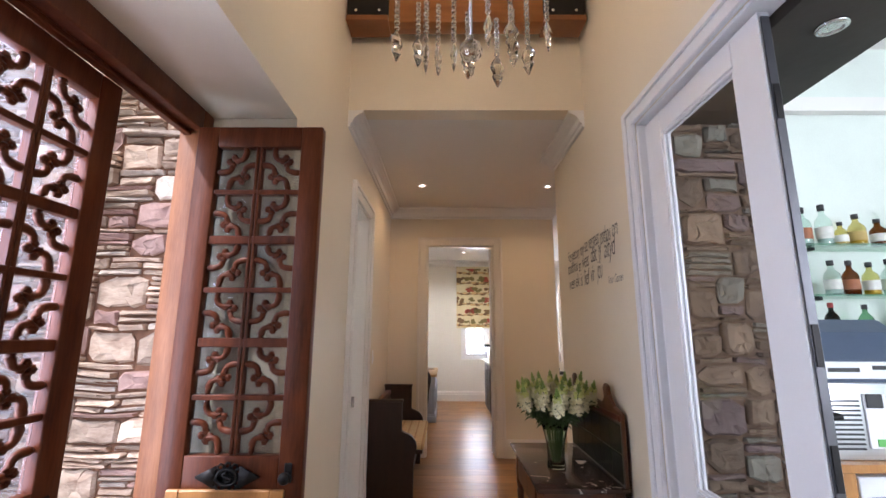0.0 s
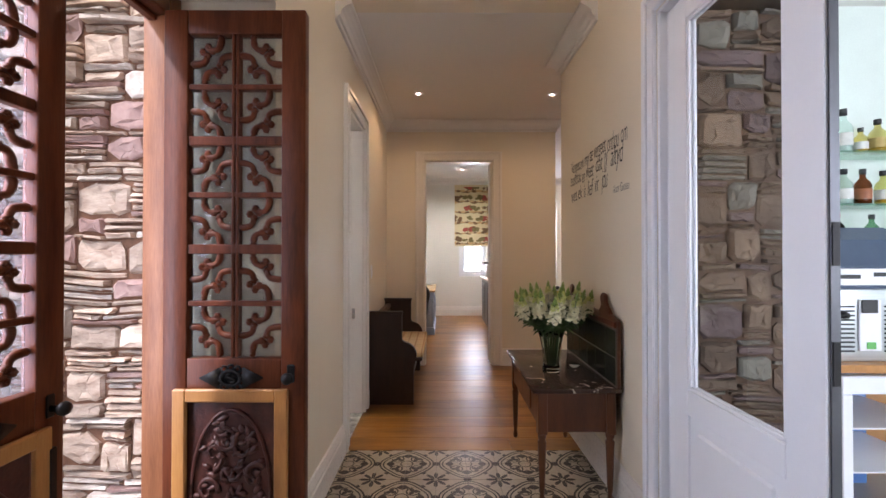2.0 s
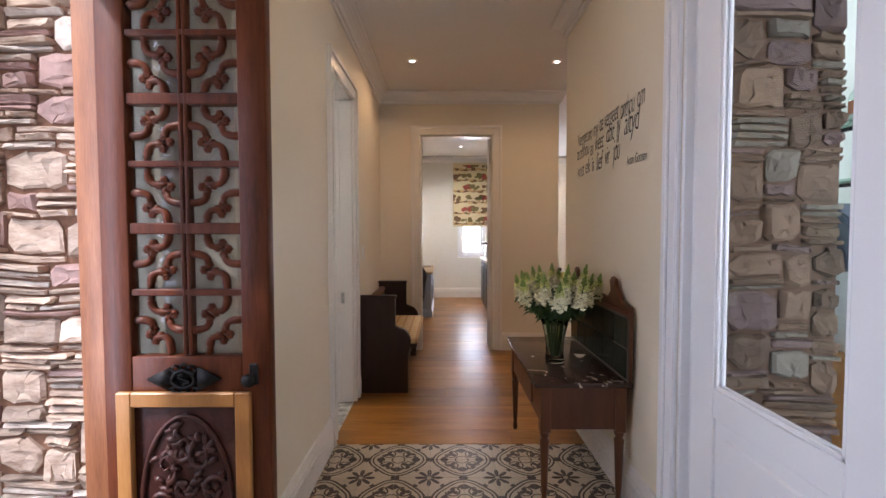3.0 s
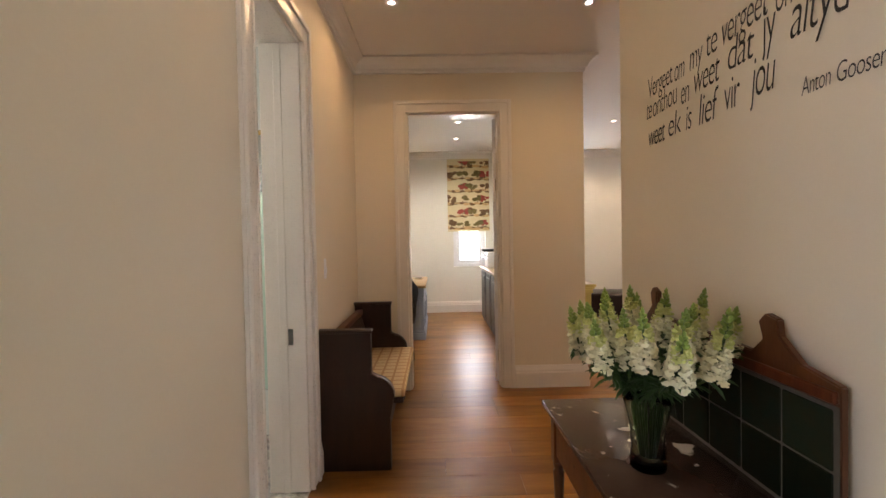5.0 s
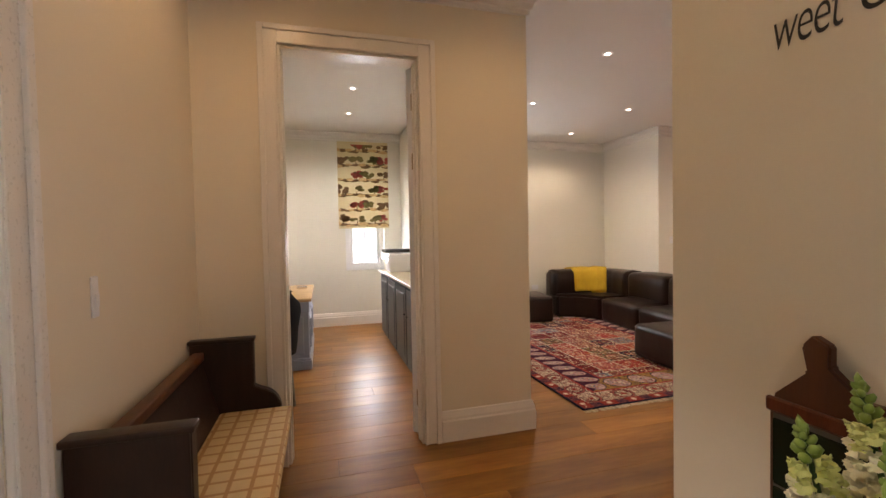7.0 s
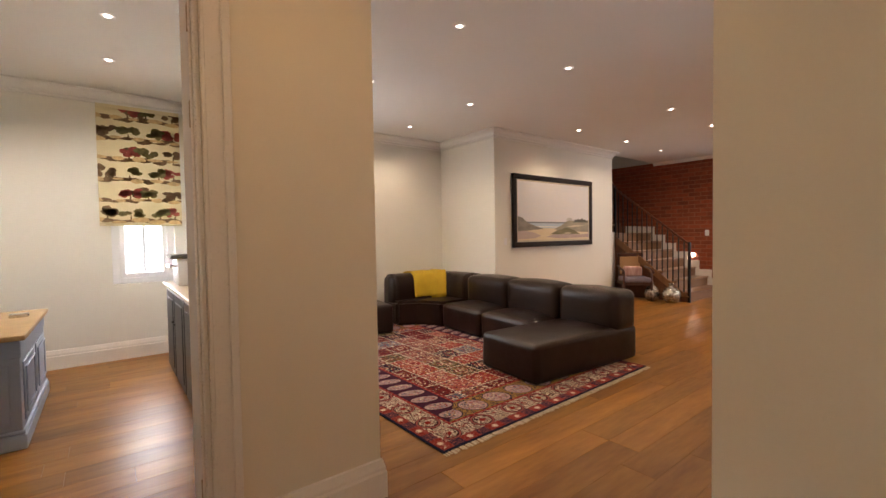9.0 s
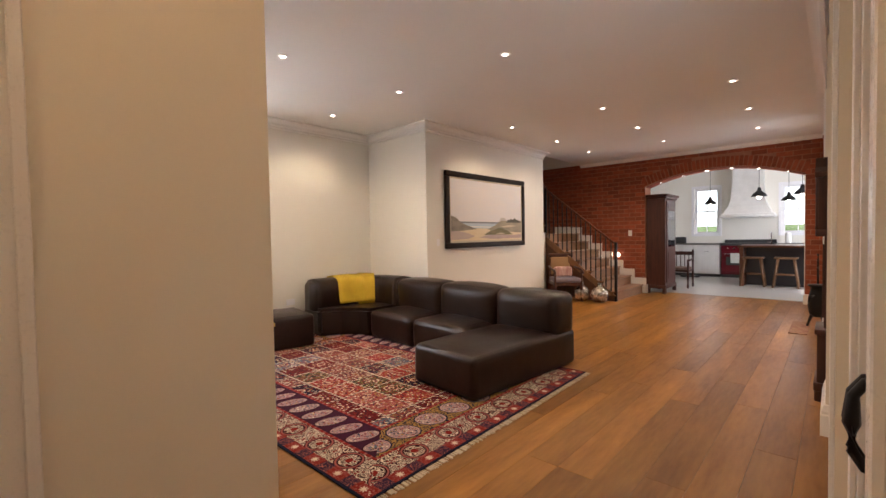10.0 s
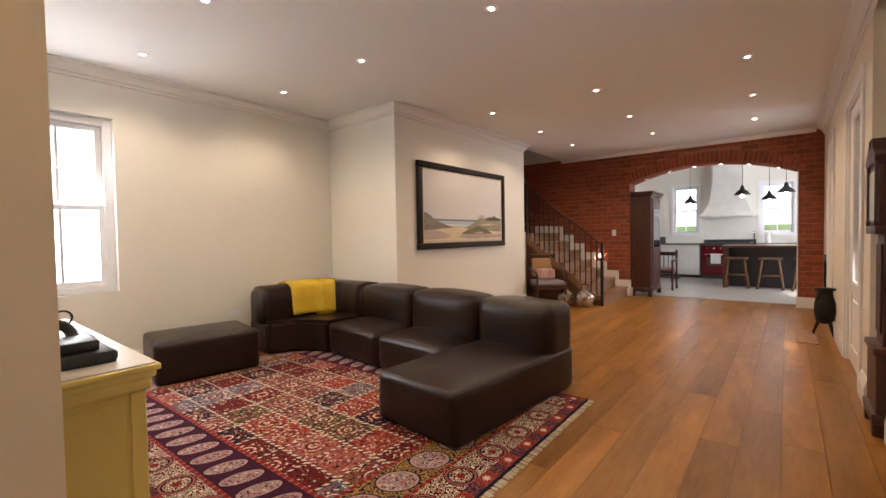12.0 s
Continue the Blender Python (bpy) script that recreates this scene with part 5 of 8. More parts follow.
part("top", boxed(-0.02, 0.435, -0.02, 2.32, 0.83, 0.86, 0.005), material("pale_oak_top", (0.62, 0.50, 0.34), 0.35, scale=4, grain=40, stretch=(5, 0.5, 5)), sc, "pale oak cabinet top")
for k in range(4):
    dd = part("cabinet_door", boxed(0.005, 0.02, 0.02 + 0.57 * k, 0.55 + 0.57 * k, 0.08, 0.80, 0.003), DGREY, sc)
    bm = boxed(-0.001, 0.006, 0.08 + 0.57 * k, 0.49 + 0.57 * k, 0.14, 0.74, 0.004)
    part("door_panel", bm, DGREY, dd)
    part("knob", lathe(bmesh.new(), [(0.004, 0), (0.011, 0.012), (0.003, 0.02)], -0.012, 0.06 + 0.57 * k + (0.43 if k % 2 == 0 else 0), 0.55, 10, "x"), IRON, dd)
pr = thing("printer", (1.0, 9.2, 0.86), "white desktop printer with black lid", "printer")
part("housing", boxed(0, 0.32, 0, 0.38, 0, 0.22, 0.012, 2), WHITE, pr)
part("lid", boxed(-0.05, 0.30, 0.02, 0.36, 0.235, 0.27, 0.006), PAPER["black"], pr)
part("paper_tray", boxed(-0.06, 0.0, 0.05, 0.33, 0.16, 0.18, 0.003), CHROME, pr)
# roman blind with a printed country scene
LINEN = material("cream_printed_linen", (0.74, 0.65, 0.42), 0.8, second=(0.68, 0.58, 0.35), scale=6, grain=160, bump=0.15)
bd = thing("roman_blind", (0.835, NORTH - 0.03, 1.42), "cream roman blind printed with brown and red trees", "blind")
BW, BH = 0.365, 1.26
part("cloth", boxed(-BW, BW, -0.004, 0.004, 0, BH, 0.001), LINEN, bd)
part("batten", boxed(-BW, BW, -0.012, 0.004, 0.0, 0.02, 0.003), LINEN, bd)
part("head_rail", boxed(-BW, BW, -0.01, 0.03, BH - 0.04, BH, 0.003), LINEN, bd)
INKS = [material("print_" + k, c, 0.8, second=tuple(q * 1.8 for q in c), scale=25, grain=90, bump=0.05) for k, c in (("brown", (0.15, 0.090, 0.045)), ("red", (0.30, 0.07, 0.05)), ("olive", (0.16, 0.13, 0.05)), ("tan", (0.42, 0.29, 0.14)))]
rnd = random.Random(8)
blobs = [bmesh.new() for _ in INKS]


def print_blob(i, cx, cz, rx_, rz_):
    n_ = 11
    pts_ = [(cx + rx_ * (0.75 + 0.35 * rnd.random()) * math.cos(2 * math.pi * k / n_), cz + rz_ * (0.75 + 0.35 * rnd.random()) * math.sin(2 * math.pi * k / n_)) for k in range(n_)]
    pts_ = [(min(BW, max(-BW, a)), min(BH, max(0.005, b))) for a, b in pts_]
    vs = [blobs[i].verts.new((a, -0.0055 - 0.0006 * i, b)) for a, b in pts_]
    blobs[i].faces.new(vs)


for rowk in range(6):
    zb = 0.05 + rowk * 0.215
    for q in range(14):
        print_blob(0 if q % 3 else 3, -0.36 + 0.055 * q + rnd.uniform(-0.02, 0.02), zb + rnd.uniform(-0.012, 0.02), rnd.uniform(0.05, 0.09), rnd.uniform(0.012, 0.03))
    for cx, ii in ((-0.30 + 0.25 * (rowk % 2), 0), (0.16 - 0.1 * (rowk % 2), 2), (0.30, 0 if rowk % 2 else 1), (-0.10, 1 if rowk % 2 else 2)):
        print_blob(0, cx, zb + 0.03, 0.008, 0.035)
        for q in range(6):
            print_blob(ii, cx + rnd.uniform(-0.075, 0.075), zb + 0.085 + rnd.uniform(-0.03, 0.04), rnd.uniform(0.035, 0.055), rnd.uniform(0.022, 0.04))
for i, b in enumerate(blobs):
    part("print", b, INKS[i], bd)["kind"] = "stuff"


# ---- living room ----
# rug
def rug_material():
    m = bpy.data.materials.new("red_persian_rug_pile")
    m.use_nodes = True
    t = m.node_tree
    n, l = t.nodes, t.links
    b = n["Principled BSDF"]
    b.inputs["Roughness"].default_value = 0.95
    b.inputs["Specular IOR Level"].default_value = 0.1
    tc = n.new("ShaderNodeTexCoord")
    sep = n.new("ShaderNodeSeparateXYZ")
    l.new(tc.outputs["Object"], sep.inputs[0])

    def mth(op, a, c=None, d=None):
        q = n.new("ShaderNodeMath")
        q.operation = op
        for i, v in enumerate((a, c, d)):
            if v is None:
                continue
            if isinstance(v, (int, float)):
                q.inputs[i].default_value = v
            else:
                l.new(v, q.inputs[i])
        return q.outputs[0]

    def mixc(f, a, c):
        q = n.new("ShaderNodeMix")
        q.data_type = "RGBA"
        l.new(f, q.inputs[0])
        for i, v in ((6, a), (7, c)):
            if isinstance(v, tuple):
                q.inputs[i].default_value = (*v, 1)
            else:
                l.new(v, q.inputs[i])
        return q.outputs[2]

    def ramp(f, stops):
        q = n.new("ShaderNodeValToRGB")
        q.color_ramp.interpolation = "CONSTANT"
        el = q.color_ramp.elements
        el[0].position, el[0].color = stops[0][0], (*stops[0][1], 1)
        el[1].position, el[1].color = stops[1][0], (*stops[1][1], 1)
        for p_, c_ in stops[2:]:
            e = el.new(p_)
            e.color = (*c_, 1)
        l.new(f, q.inputs[0])
        return q.outputs[0]
    RED, DEEP, NAVY_, CREAM, ROSE, OLIVE, GOLD, SLATE = (0.23, 0.020, 0.016), (0.040, 0.007, 0.012), (0.012, 0.013, 0.032), (0.68, 0.56, 0.42), (0.34, 0.10, 0.085), (0.065, 0.06, 0.025), (0.34, 0.19, 0.05), (0.10, 0.13, 0.17)
    x, y = sep.outputs[0], sep.outputs[1]
    # distance to the nearest edge, object centred
    ex = mth("SUBTRACT", RUGX / 2, mth("ABSOLUTE", x))
    ey = mth("SUBTRACT", RUGY / 2, mth("ABSOLUTE", y))
    e = mth("MINIMUM", ex, ey)
    # field: garden panels with varied ground and inner ornament
    cell = 0.26

    def cellpart(v):
        return mth("FLOOR", mth("DIVIDE", v, cell)), mth("SUBTRACT", mth("FRACT", mth("DIVIDE", v, cell)), 0.5)
    cx, fx = cellpart(mth("ADD", x, 6.0))
    cy, fy = cellpart(mth("ADD", y, 6.0))
    comb = n.new("ShaderNodeCombineXYZ")
    l.new(cx, comb.inputs[0])
    l.new(cy, comb.inputs[1])
    wn_ = n.new("ShaderNodeTexWhiteNoise")
    wn_.noise_dimensions = "2D"
    l.new(comb.outputs[0], wn_.inputs["Vector"])
    ground = ramp(wn_.outputs["Value"], [(0, (0.15, 0.014, 0.014)), (0.20, NAVY_), (0.36, ROSE), (0.46, OLIVE), (0.56, (0.30, 0.04, 0.03)), (0.70, SLATE), (0.86, (0.16, 0.06, 0.05))])
    vo = n.new("ShaderNodeTexVoronoi")
    vo.inputs["Scale"].default_value = 52
    l.new(tc.outputs["Object"], vo.inputs["Vector"])

    def curls(scale, bands, width):
        """Curling vine lines: the level lines of a smooth noise."""
        cn = n.new("ShaderNodeTexNoise")
        cn.inputs["Scale"].default_value, cn.inputs["Detail"].default_value = scale, 0.5
        l.new(tc.outputs["Object"], cn.inputs["Vector"])
        return mth("LESS_THAN", mth("ABSOLUTE", mth("SUBTRACT", mth("FRACT", mth("MULTIPLY", cn.outputs[0], bands)), 0.5)), width)
    sepc = n.new("ShaderNodeSeparateColor")
    l.new(vo.outputs["Color"], sepc.inputs[0])
    flecks = ramp(sepc.outputs[0], [(0, RED), (0.3, CREAM), (0.5, NAVY_), (0.68, ROSE), (0.82, GOLD)])
    near = mth("LESS_THAN", vo.outputs["Distance"], 0.42)
    r = mth("SQRT", mth("ADD", mth("MULTIPLY", fx, fx), mth("MULTIPLY", fy, fy)))
    ang = mth("ARCTAN2", fy, fx)
    petal = mth("ADD", 0.27, mth("MULTIPLY", 0.09, mth("COSINE", mth("MULTIPLY", ang, 8.0))))
    inflower = mth("LESS_THAN", r, petal)
    field = mixc(mth("MULTIPLY", near, mth("GREATER_THAN", sepc.outputs[1], 0.18)), ground, flecks)
    field = mixc(curls(19, 9.0, 0.13), field, DEEP)
    field = mixc(mth("MULTIPLY", curls(19, 9.0, 0.10), mth("GREATER_THAN", wn_.outputs["Value"], 0.25)), field, flecks)
    inner = ramp(mth("FRACT", mth("ADD", mth("MULTIPLY", r, 7.0), wn_.outputs["Value"])), [(0, CREAM), (0.25, RED), (0.5, NAVY_), (0.7, ROSE), (0.88, GOLD)])
    field = mixc(mth("MULTIPLY", mth("MULTIPLY", inflower, mth("GREATER_THAN", sepc.outputs[1], 0.35)), mth("GREATER_THAN", mth("FRACT", mth("MULTIPLY", wn_.outputs["Value"], 17.0)), 0.45)), field, inner)
    gridl = mth("GREATER_THAN", mth("MAXIMUM", mth("ABSOLUTE", fx), mth("ABSOLUTE", fy)), 0.468)
    field = mixc(gridl, field, ramp(mth("FRACT", mth("MULTIPLY", mth("ADD", x, y), 22.0)), [(0, CREAM), (0.55, DEEP)]))
    # borders, along the nearer edge
    side = mth("LESS_THAN", ex, ey)
    along = mth("ADD", mth("MULTIPLY", side, y), mth("MULTIPLY", mth("SUBTRACT", 1.0, side), x))

    def medallions(period, centre, half, elong, ground_c, med_c, line_c):
        u = mth("SUBTRACT", mth("FRACT", mth("DIVIDE", mth("ADD", mth("MULTIPLY", mth("SUBTRACT", e, centre), 0.22), mth("ADD", along, 9.0)), period)), 0.5)
        v = mth("DIVIDE", mth("SUBTRACT", e, centre), half)
        q = mth("SQRT", mth("ADD", mth("MULTIPLY", mth("MULTIPLY", u, u), 4 * elong), mth("MULTIPLY", v, v)))
        c1 = mixc(mth("LESS_THAN", q, 0.90), ground_c, line_c)
        c2 = mixc(mth("LESS_THAN", q, 0.83), c1, med_c)
        c3 = mixc(mth("MULTIPLY", mth("LESS_THAN", q, 0.74), near), c2, flecks)
        return mixc(mth("MULTIPLY", mth("LESS_THAN", q, 0.74), curls(26, 7.0, 0.11)), c3, SLATE)
    au = mth("SUBTRACT", mth("FRACT", mth("DIVIDE", mth("ADD", along, 9.0), 0.30)), 0.5)
    av = mth("DIVIDE", mth("SUBTRACT", e, 0.172), 0.30)
    aq = mth("SQRT", mth("ADD", mth("MULTIPLY", au, au), mth("MULTIPLY", av, av)))
    big = mixc(curls(24, 9.0, 0.26), CREAM, DEEP)
    big = mixc(mth("MULTIPLY", near, mth("GREATER_THAN", sepc.outputs[0], 0.72)), big, RED)
    big = mixc(mth("LESS_THAN", mth("ABSOLUTE", mth("SUBTRACT", aq, 0.25)), 0.045), big, DEEP)
    big = mixc(mth("LESS_THAN", mth("ABSOLUTE", mth("SUBTRACT", aq, 0.255)), 0.018), big, ROSE)
    big = mixc(mth("LESS_THAN", aq, 0.075), big, RED)
    gu = mth("SUBTRACT", mth("FRACT", mth("DIVIDE", mth("ADD", along, 9.0), 0.22)), 0.5)
    gv = mth("DIVIDE", mth("SUBTRACT", e, 0.055), 0.22)
    gq = mth("SQRT", mth("ADD", mth("MULTIPLY", gu, gu), mth("MULTIPLY", gv, gv)))
    guard = mixc(mth("GREATER_THAN", mth("ABSOLUTE", gu), 0.30), RED, (0.045, 0.018, 0.04))
    guard = mixc(curls(34, 6.0, 0.12), guard, ROSE)
    guard = mixc(mth("LESS_THAN", gq, mth("ADD", 0.085, mth("MULTIPLY", 0.03, mth("COSINE", mth("MULTIPLY", mth("ARCTAN2", gv, gu), 8.0))))), guard, CREAM)
    small = mixc(mth("LESS_THAN", mth("FRACT", mth("MULTIPLY", along, 19.0)), 0.28), RED, ROSE)
    meds = mixc(side, medallions(0.25, 0.40, 0.115, 1.15, mixc(curls(22, 6.0, 0.2), GOLD, NAVY_), (0.42, 0.27, 0.26), NAVY_), medallions(0.172, 0.40, 0.125, 1.55, (0.050, 0.010, 0.028), (0.40, 0.25, 0.24), DEEP))
    col = mixc(mth("LESS_THAN", e, 0.55), field, small)
    col = mixc(mth("LESS_THAN", e, 0.525), col, meds)
    col = mixc(mth("LESS_THAN", e, 0.285), col, small)
    col = mixc(mth("LESS_THAN", e, 0.262), col, big)
    col = mixc(mth("LESS_THAN", e, 0.092), col, guard)
    col = mixc(mth("LESS_THAN", e, 0.016), col, NAVY_)
    no = n.new("ShaderNodeTexNoise")
    no.inputs["Scale"].default_value = 260
    l.new(tc.outputs["Object"], no.inputs["Vector"])
    hs = n.new("ShaderNodeHueSaturation")
    l.new(col, hs.inputs["Color"])
    l.new(mth("MULTIPLY_ADD", no.outputs[0], 0.5, 0.75), hs.inputs["Value"])
    l.new(hs.outputs[0], b.inputs["Base Color"])
    bp = n.new("ShaderNodeBump")
    bp.inputs["Strength"].default_value, bp.inputs["Distance"].default_value = 0.5, 0.004
    l.new(no.outputs[0], bp.inputs["Height"])
    l.new(bp.outputs[0], b.inputs["Normal"])
    return m


RUGX, RUGY = 2.46, 3.45
rug = thing("persian_rug", (3.21, 6.80 + RUGY / 2, 0.0), "red and navy patterned persian rug with cream fringe", "rug", rz=0.7)
part("rug_field", boxed(-RUGX / 2, RUGX / 2, -RUGY / 2, RUGY / 2, 0.0, 0.011, 0.004, 2), rug_material(), rug)
rnd = random.Random(4)
FRINGE = material("cream_wool_fringe", (0.66, 0.56, 0.42), 0.9, second=(0.5, 0.42, 0.30), scale=40, grain=120, bump=0.2)
for s in (-1, 1):
    bm = bmesh.new()
    for k in range(150):
        yy = -RUGX / 2 + RUGX * (k + 0.5) / 150
        x0 = s * RUGY / 2
        d = s * rnd.uniform(0.03, 0.045)
        sk = rnd.uniform(-0.012, 0.012)
        box(bm, yy - 0.006 + sk * 0.4, yy + 0.005 + sk, *sorted((x0, x0 + d)), 0.001, 0.006)
    part("fringe", bm, FRINGE, rug, "cream wool fringe")["kind"] = "stuff"

# sectional sofa, turned slightly
SO = pose(3.235, 7.12, 0, 0, 0, -4.8)


def sofa_thing(label):
    ob = new("sofa_section")
    ob.matrix_basis = SO
    ob.empty_display_size = 0.05
    return tagged(ob, label, "sofa", "sectional sofa")


def pad(x0, x1, y0, y1, z0, z1, r=0.05, sag=0.012, puff=0.0):
    """A stuffed block: rounded edges, softly crowned top and slightly uneven sides."""
    tmp = bmesh.new()
    bmesh.ops.create_cube(tmp, size=1)
    for v in tmp.verts:
        v.co = ((x0 + x1) / 2 + v.co.x * (x1 - x0), (y0 + y1) / 2 + v.co.y * (y1 - y0), (z0 + z1) / 2 + v.co.z * (z1 - z0))
    bmesh.ops.bevel(tmp, geom=tmp.edges[:], offset=r, segments=4, affect="EDGES", profile=0.55)
    big = [f for f in tmp.faces if f.calc_area() > 0.02]
    bmesh.ops.subdivide_edges(tmp, edges=list({e_ for f in big for e_ in f.edges}), cuts=5, use_grid_fill=True)
    for v in tmp.verts:
        u, w = (v.co.x - x0) / (x1 - x0), (v.co.y - y0) / (y1 - y0)
        lift = sag * (1 - (2 * u - 1) ** 2) * (1 - (2 * w - 1) ** 2)
        nz = noise.noise(v.co * 5.0) * 0.007
        h_ = (v.co.z - z0) / (z1 - z0)
        belly = puff * (1 - (2 * w - 1) ** 2) * max(0.0, 1 - (2 * h_ - 1.1) ** 2)
        if u < 0.5:
            v.co.x -= belly
        if v.co.z > (z0 + z1) / 2:
            v.co.z += lift + nz
        v.co.x += noise.noise(v.co * 4.0 + Vector((9, 0, 0))) * 0.006
        v.co.y += noise.noise(v.co * 4.0 + Vector((0, 9, 0))) * 0.006
    for f in tmp.faces:
        f.smooth = True
    return tmp


def seam(x0, x1, y0, y1, z):
    return tube(bmesh.new(), [(x0, y0, z), (x1, y0, z), (x1, y1, z), (x0, y1, z)], 0.004, 5, closed=True)


SEAT, BACK = 0.345, 0.705
c1 = sofa_thing("dark brown leather chaise section of a sectional sofa")
part("seat_base", pad(0, 1.43, 0.0, 0.715, 0.012, SEAT, 0.055, 0.02), LEATHER, c1, "dark brown leather seat")
part("piping", seam(0.012, 1.10, 0.012, 0.703, SEAT - 0.035), LEATHER, c1)
part("backrest", pad(1.06, 1.435, 0.005, 0.715, SEAT - 0.06, BACK - 0.01, 0.085, 0.022, 0.015), LEATHER, c1, "stuffed leather backrest")
for k, (v0, v1) in enumerate(((0.73, 1.55), (1.56, 2.38))):
    c = sofa_thing("dark brown leather middle section of a sectional sofa")
    part("seat_base", pad(0.64, 1.43, v0, v1, 0.012, SEAT, 0.075, 0.035), LEATHER, c, "dark brown leather seat")
    part("piping", seam(0.652, 1.10, v0 + 0.012, v1 - 0.012, SEAT - 0.04), LEATHER, c)
    part("backrest", pad(1.06, 1.435, v0, v1, SEAT - 0.06, BACK - 0.005, 0.085, 0.026, 0.018), LEATHER, c, "stuffed leather backrest")
c = sofa_thing("dark brown leather curved corner section of a sectional sofa")
bm = bmesh.new()
inner = [(0.66, 2.40), (0.60, 2.56), (0.46, 2.74), (0.20, 2.84)]
outer = [(1.43, 2.40), (1.42, 2.80), (1.28, 3.12), (0.98, 3.27), (0.20, 3.29)]
extrude(bm, inner[::-1] + outer, 0.012, SEAT + 0.01, "z", 0.04)
part("seat_base", bm, LEATHER, c, "dark brown leather corner seat")
pathp = [(1.245, 2.41), (1.245, 2.62), (1.21, 2.82), (1.11, 2.97), (0.96, 3.06), (0.76, 3.10), (0.48, 3.11), (0.21, 3.11)]
section = [(-0.185, SEAT - 0.04), (-0.19, 0.55), (-0.17, 0.66), (-0.12, BACK - 0.005), (0.0, BACK + 0.015), (0.12, BACK - 0.005), (0.17, 0.66), (0.185, 0.55), (0.185, 0.05), (-0.10, 0.05)]
tmp = bmesh.new()
rings = []
fine = []
for i in range(len(pathp) - 1):
    for k in range(3):
        p0, p1 = Vector((*pathp[i], 0)), Vector((*pathp[i + 1], 0))
        fine.append(p0.lerp(p1, k / 3))
fine.append(Vector((*pathp[-1], 0)))
for i, p in enumerate(fine):
    d = (fine[min(i + 1, len(fine) - 1)] - fine[max(i - 1, 0)]).normalized()
    nrm = Vector((d.y, -d.x, 0))
    rings.append([tmp.verts.new(p + nrm * a_ + Vector((0, 0, b_))) for a_, b_ in section])
for a_, b_ in zip(rings, rings[1:]):
    for k in range(len(section)):
        tmp.faces.new((a_[k], b_[k], b_[(k + 1) % len(section)], a_[(k + 1) % len(section)])).smooth = True
tmp.faces.new(rings[0])
tmp.faces.new(rings[-1][::-1])
bmesh.ops.recalc_face_normals(tmp, faces=tmp.faces[:])
ends = [e_ for e_ in tmp.edges if any(len(f.verts) > 6 for f in e_.link_faces)]
bmesh.ops.bevel(tmp, geom=ends, offset=0.04, segments=3, affect="EDGES")
part("backrest", tmp, LEATHER, c, "curved stuffed leather backrest", smooth=True)
part("panel_seam", tube(bmesh.new(), [(0.99, 2.875, SEAT), (0.975, 2.86, 0.6), (1.03, 2.92, 0.70), (1.12, 3.0, 0.722), (1.2, 3.1, 0.69)], 0.006, 5), LEATHER, c)

# ottoman
ot = new("ottoman")
ot.matrix_basis = pose(2.69, 9.775, 0, 0, 0, -9.5)
tagged(ot, "low dark brown leather ottoman on the rug", "ottoman")
part("cushion", pad(-0.10, 0.75, -0.04, 0.64, 0.012, 0.375, 0.045, 0.025), LEATHER, ot)
part("piping", seam(-0.088, 0.738, -0.028, 0.628, 0.34), LEATHER, ot)

# yellow throw folded over the corner
MUSTARD = material("mustard_yellow_woven_wool", (0.62, 0.42, 0.025), 0.9, second=(0.52, 0.34, 0.02), scale=8, grain=260, bump=0.4)
th = new("throw_blanket")
th.matrix_basis = SO
tagged(th, "mustard yellow throw folded over the sofa corner", "blanket")
tmp = bmesh.new()
cols = []
for i in range(15):
    q = i / 14
    # along the curve of the corner back
    s_ = 9.0 + 8.5 * q
    i0 = min(int(s_), len(fine) - 2)
    p = fine[i0].lerp(fine[i0 + 1], s_ - i0)
    d = (fine[i0 + 1] - fine[i0]).normalized()
    nrm = Vector((d.y, -d.x, 0))
    prof = [(0.195, 0.42), (0.20, 0.55), (0.185, 0.67), (0.125, 0.718), (0.0, 0.736), (-0.125, 0.718), (-0.185, 0.67), (-0.205, 0.55), (-0.215, 0.43), (-0.235, 0.385)]
    cols.append([tmp.verts.new(p + nrm * (a_ + 0.004 * math.sin(q * 9 + j)) + Vector((0, 0, b_ + 0.003 * math.sin(q * 14 + j)))) for j, (a_, b_) in enumerate(prof)])
for a_, b_ in zip(cols, cols[1:]):
    for k in range(len(prof) - 1):
        tmp.faces.new((a_[k], b_[k], b_[k + 1], a_[k + 1])).smooth = True
bmesh.ops.recalc_face_normals(tmp, faces=tmp.faces[:])
bmesh.ops.solidify(tmp, geom=tmp.faces[:], thickness=-0.012)
part("folded_cloth", tmp, MUSTARD, th, smooth=True)

# painting
PT = thing("painting", (5.33, PICY, 1.065), "framed seascape painting with dunes in dark wooden frame", "painting")
PW, PH = 2.08, 1.125
FRAMEW = material("black_brown_frame", (0.016, 0.009, 0.007), 0.45, scale=8, grain=60, bump=0.1, spec=0.25)
for x0, x1, z0, z1 in ((0, PW, 0, 0.08), (0, PW, PH - 0.08, PH), (0, 0.08, 0.08, PH - 0.08), (PW - 0.08, PW, 0.08, PH - 0.08)):
    part("frame", boxed(x0, x1, -0.055, -0.002, z0, z1, 0.012, 2), FRAMEW, PT, "dark moulded frame")
part("inner_slip", boxed(0.075, PW - 0.075, -0.036, -0.004, 0.075, PH - 0.075), material("linen_slip", (0.62, 0.55, 0.42), 0.7), PT, "cream linen slip")


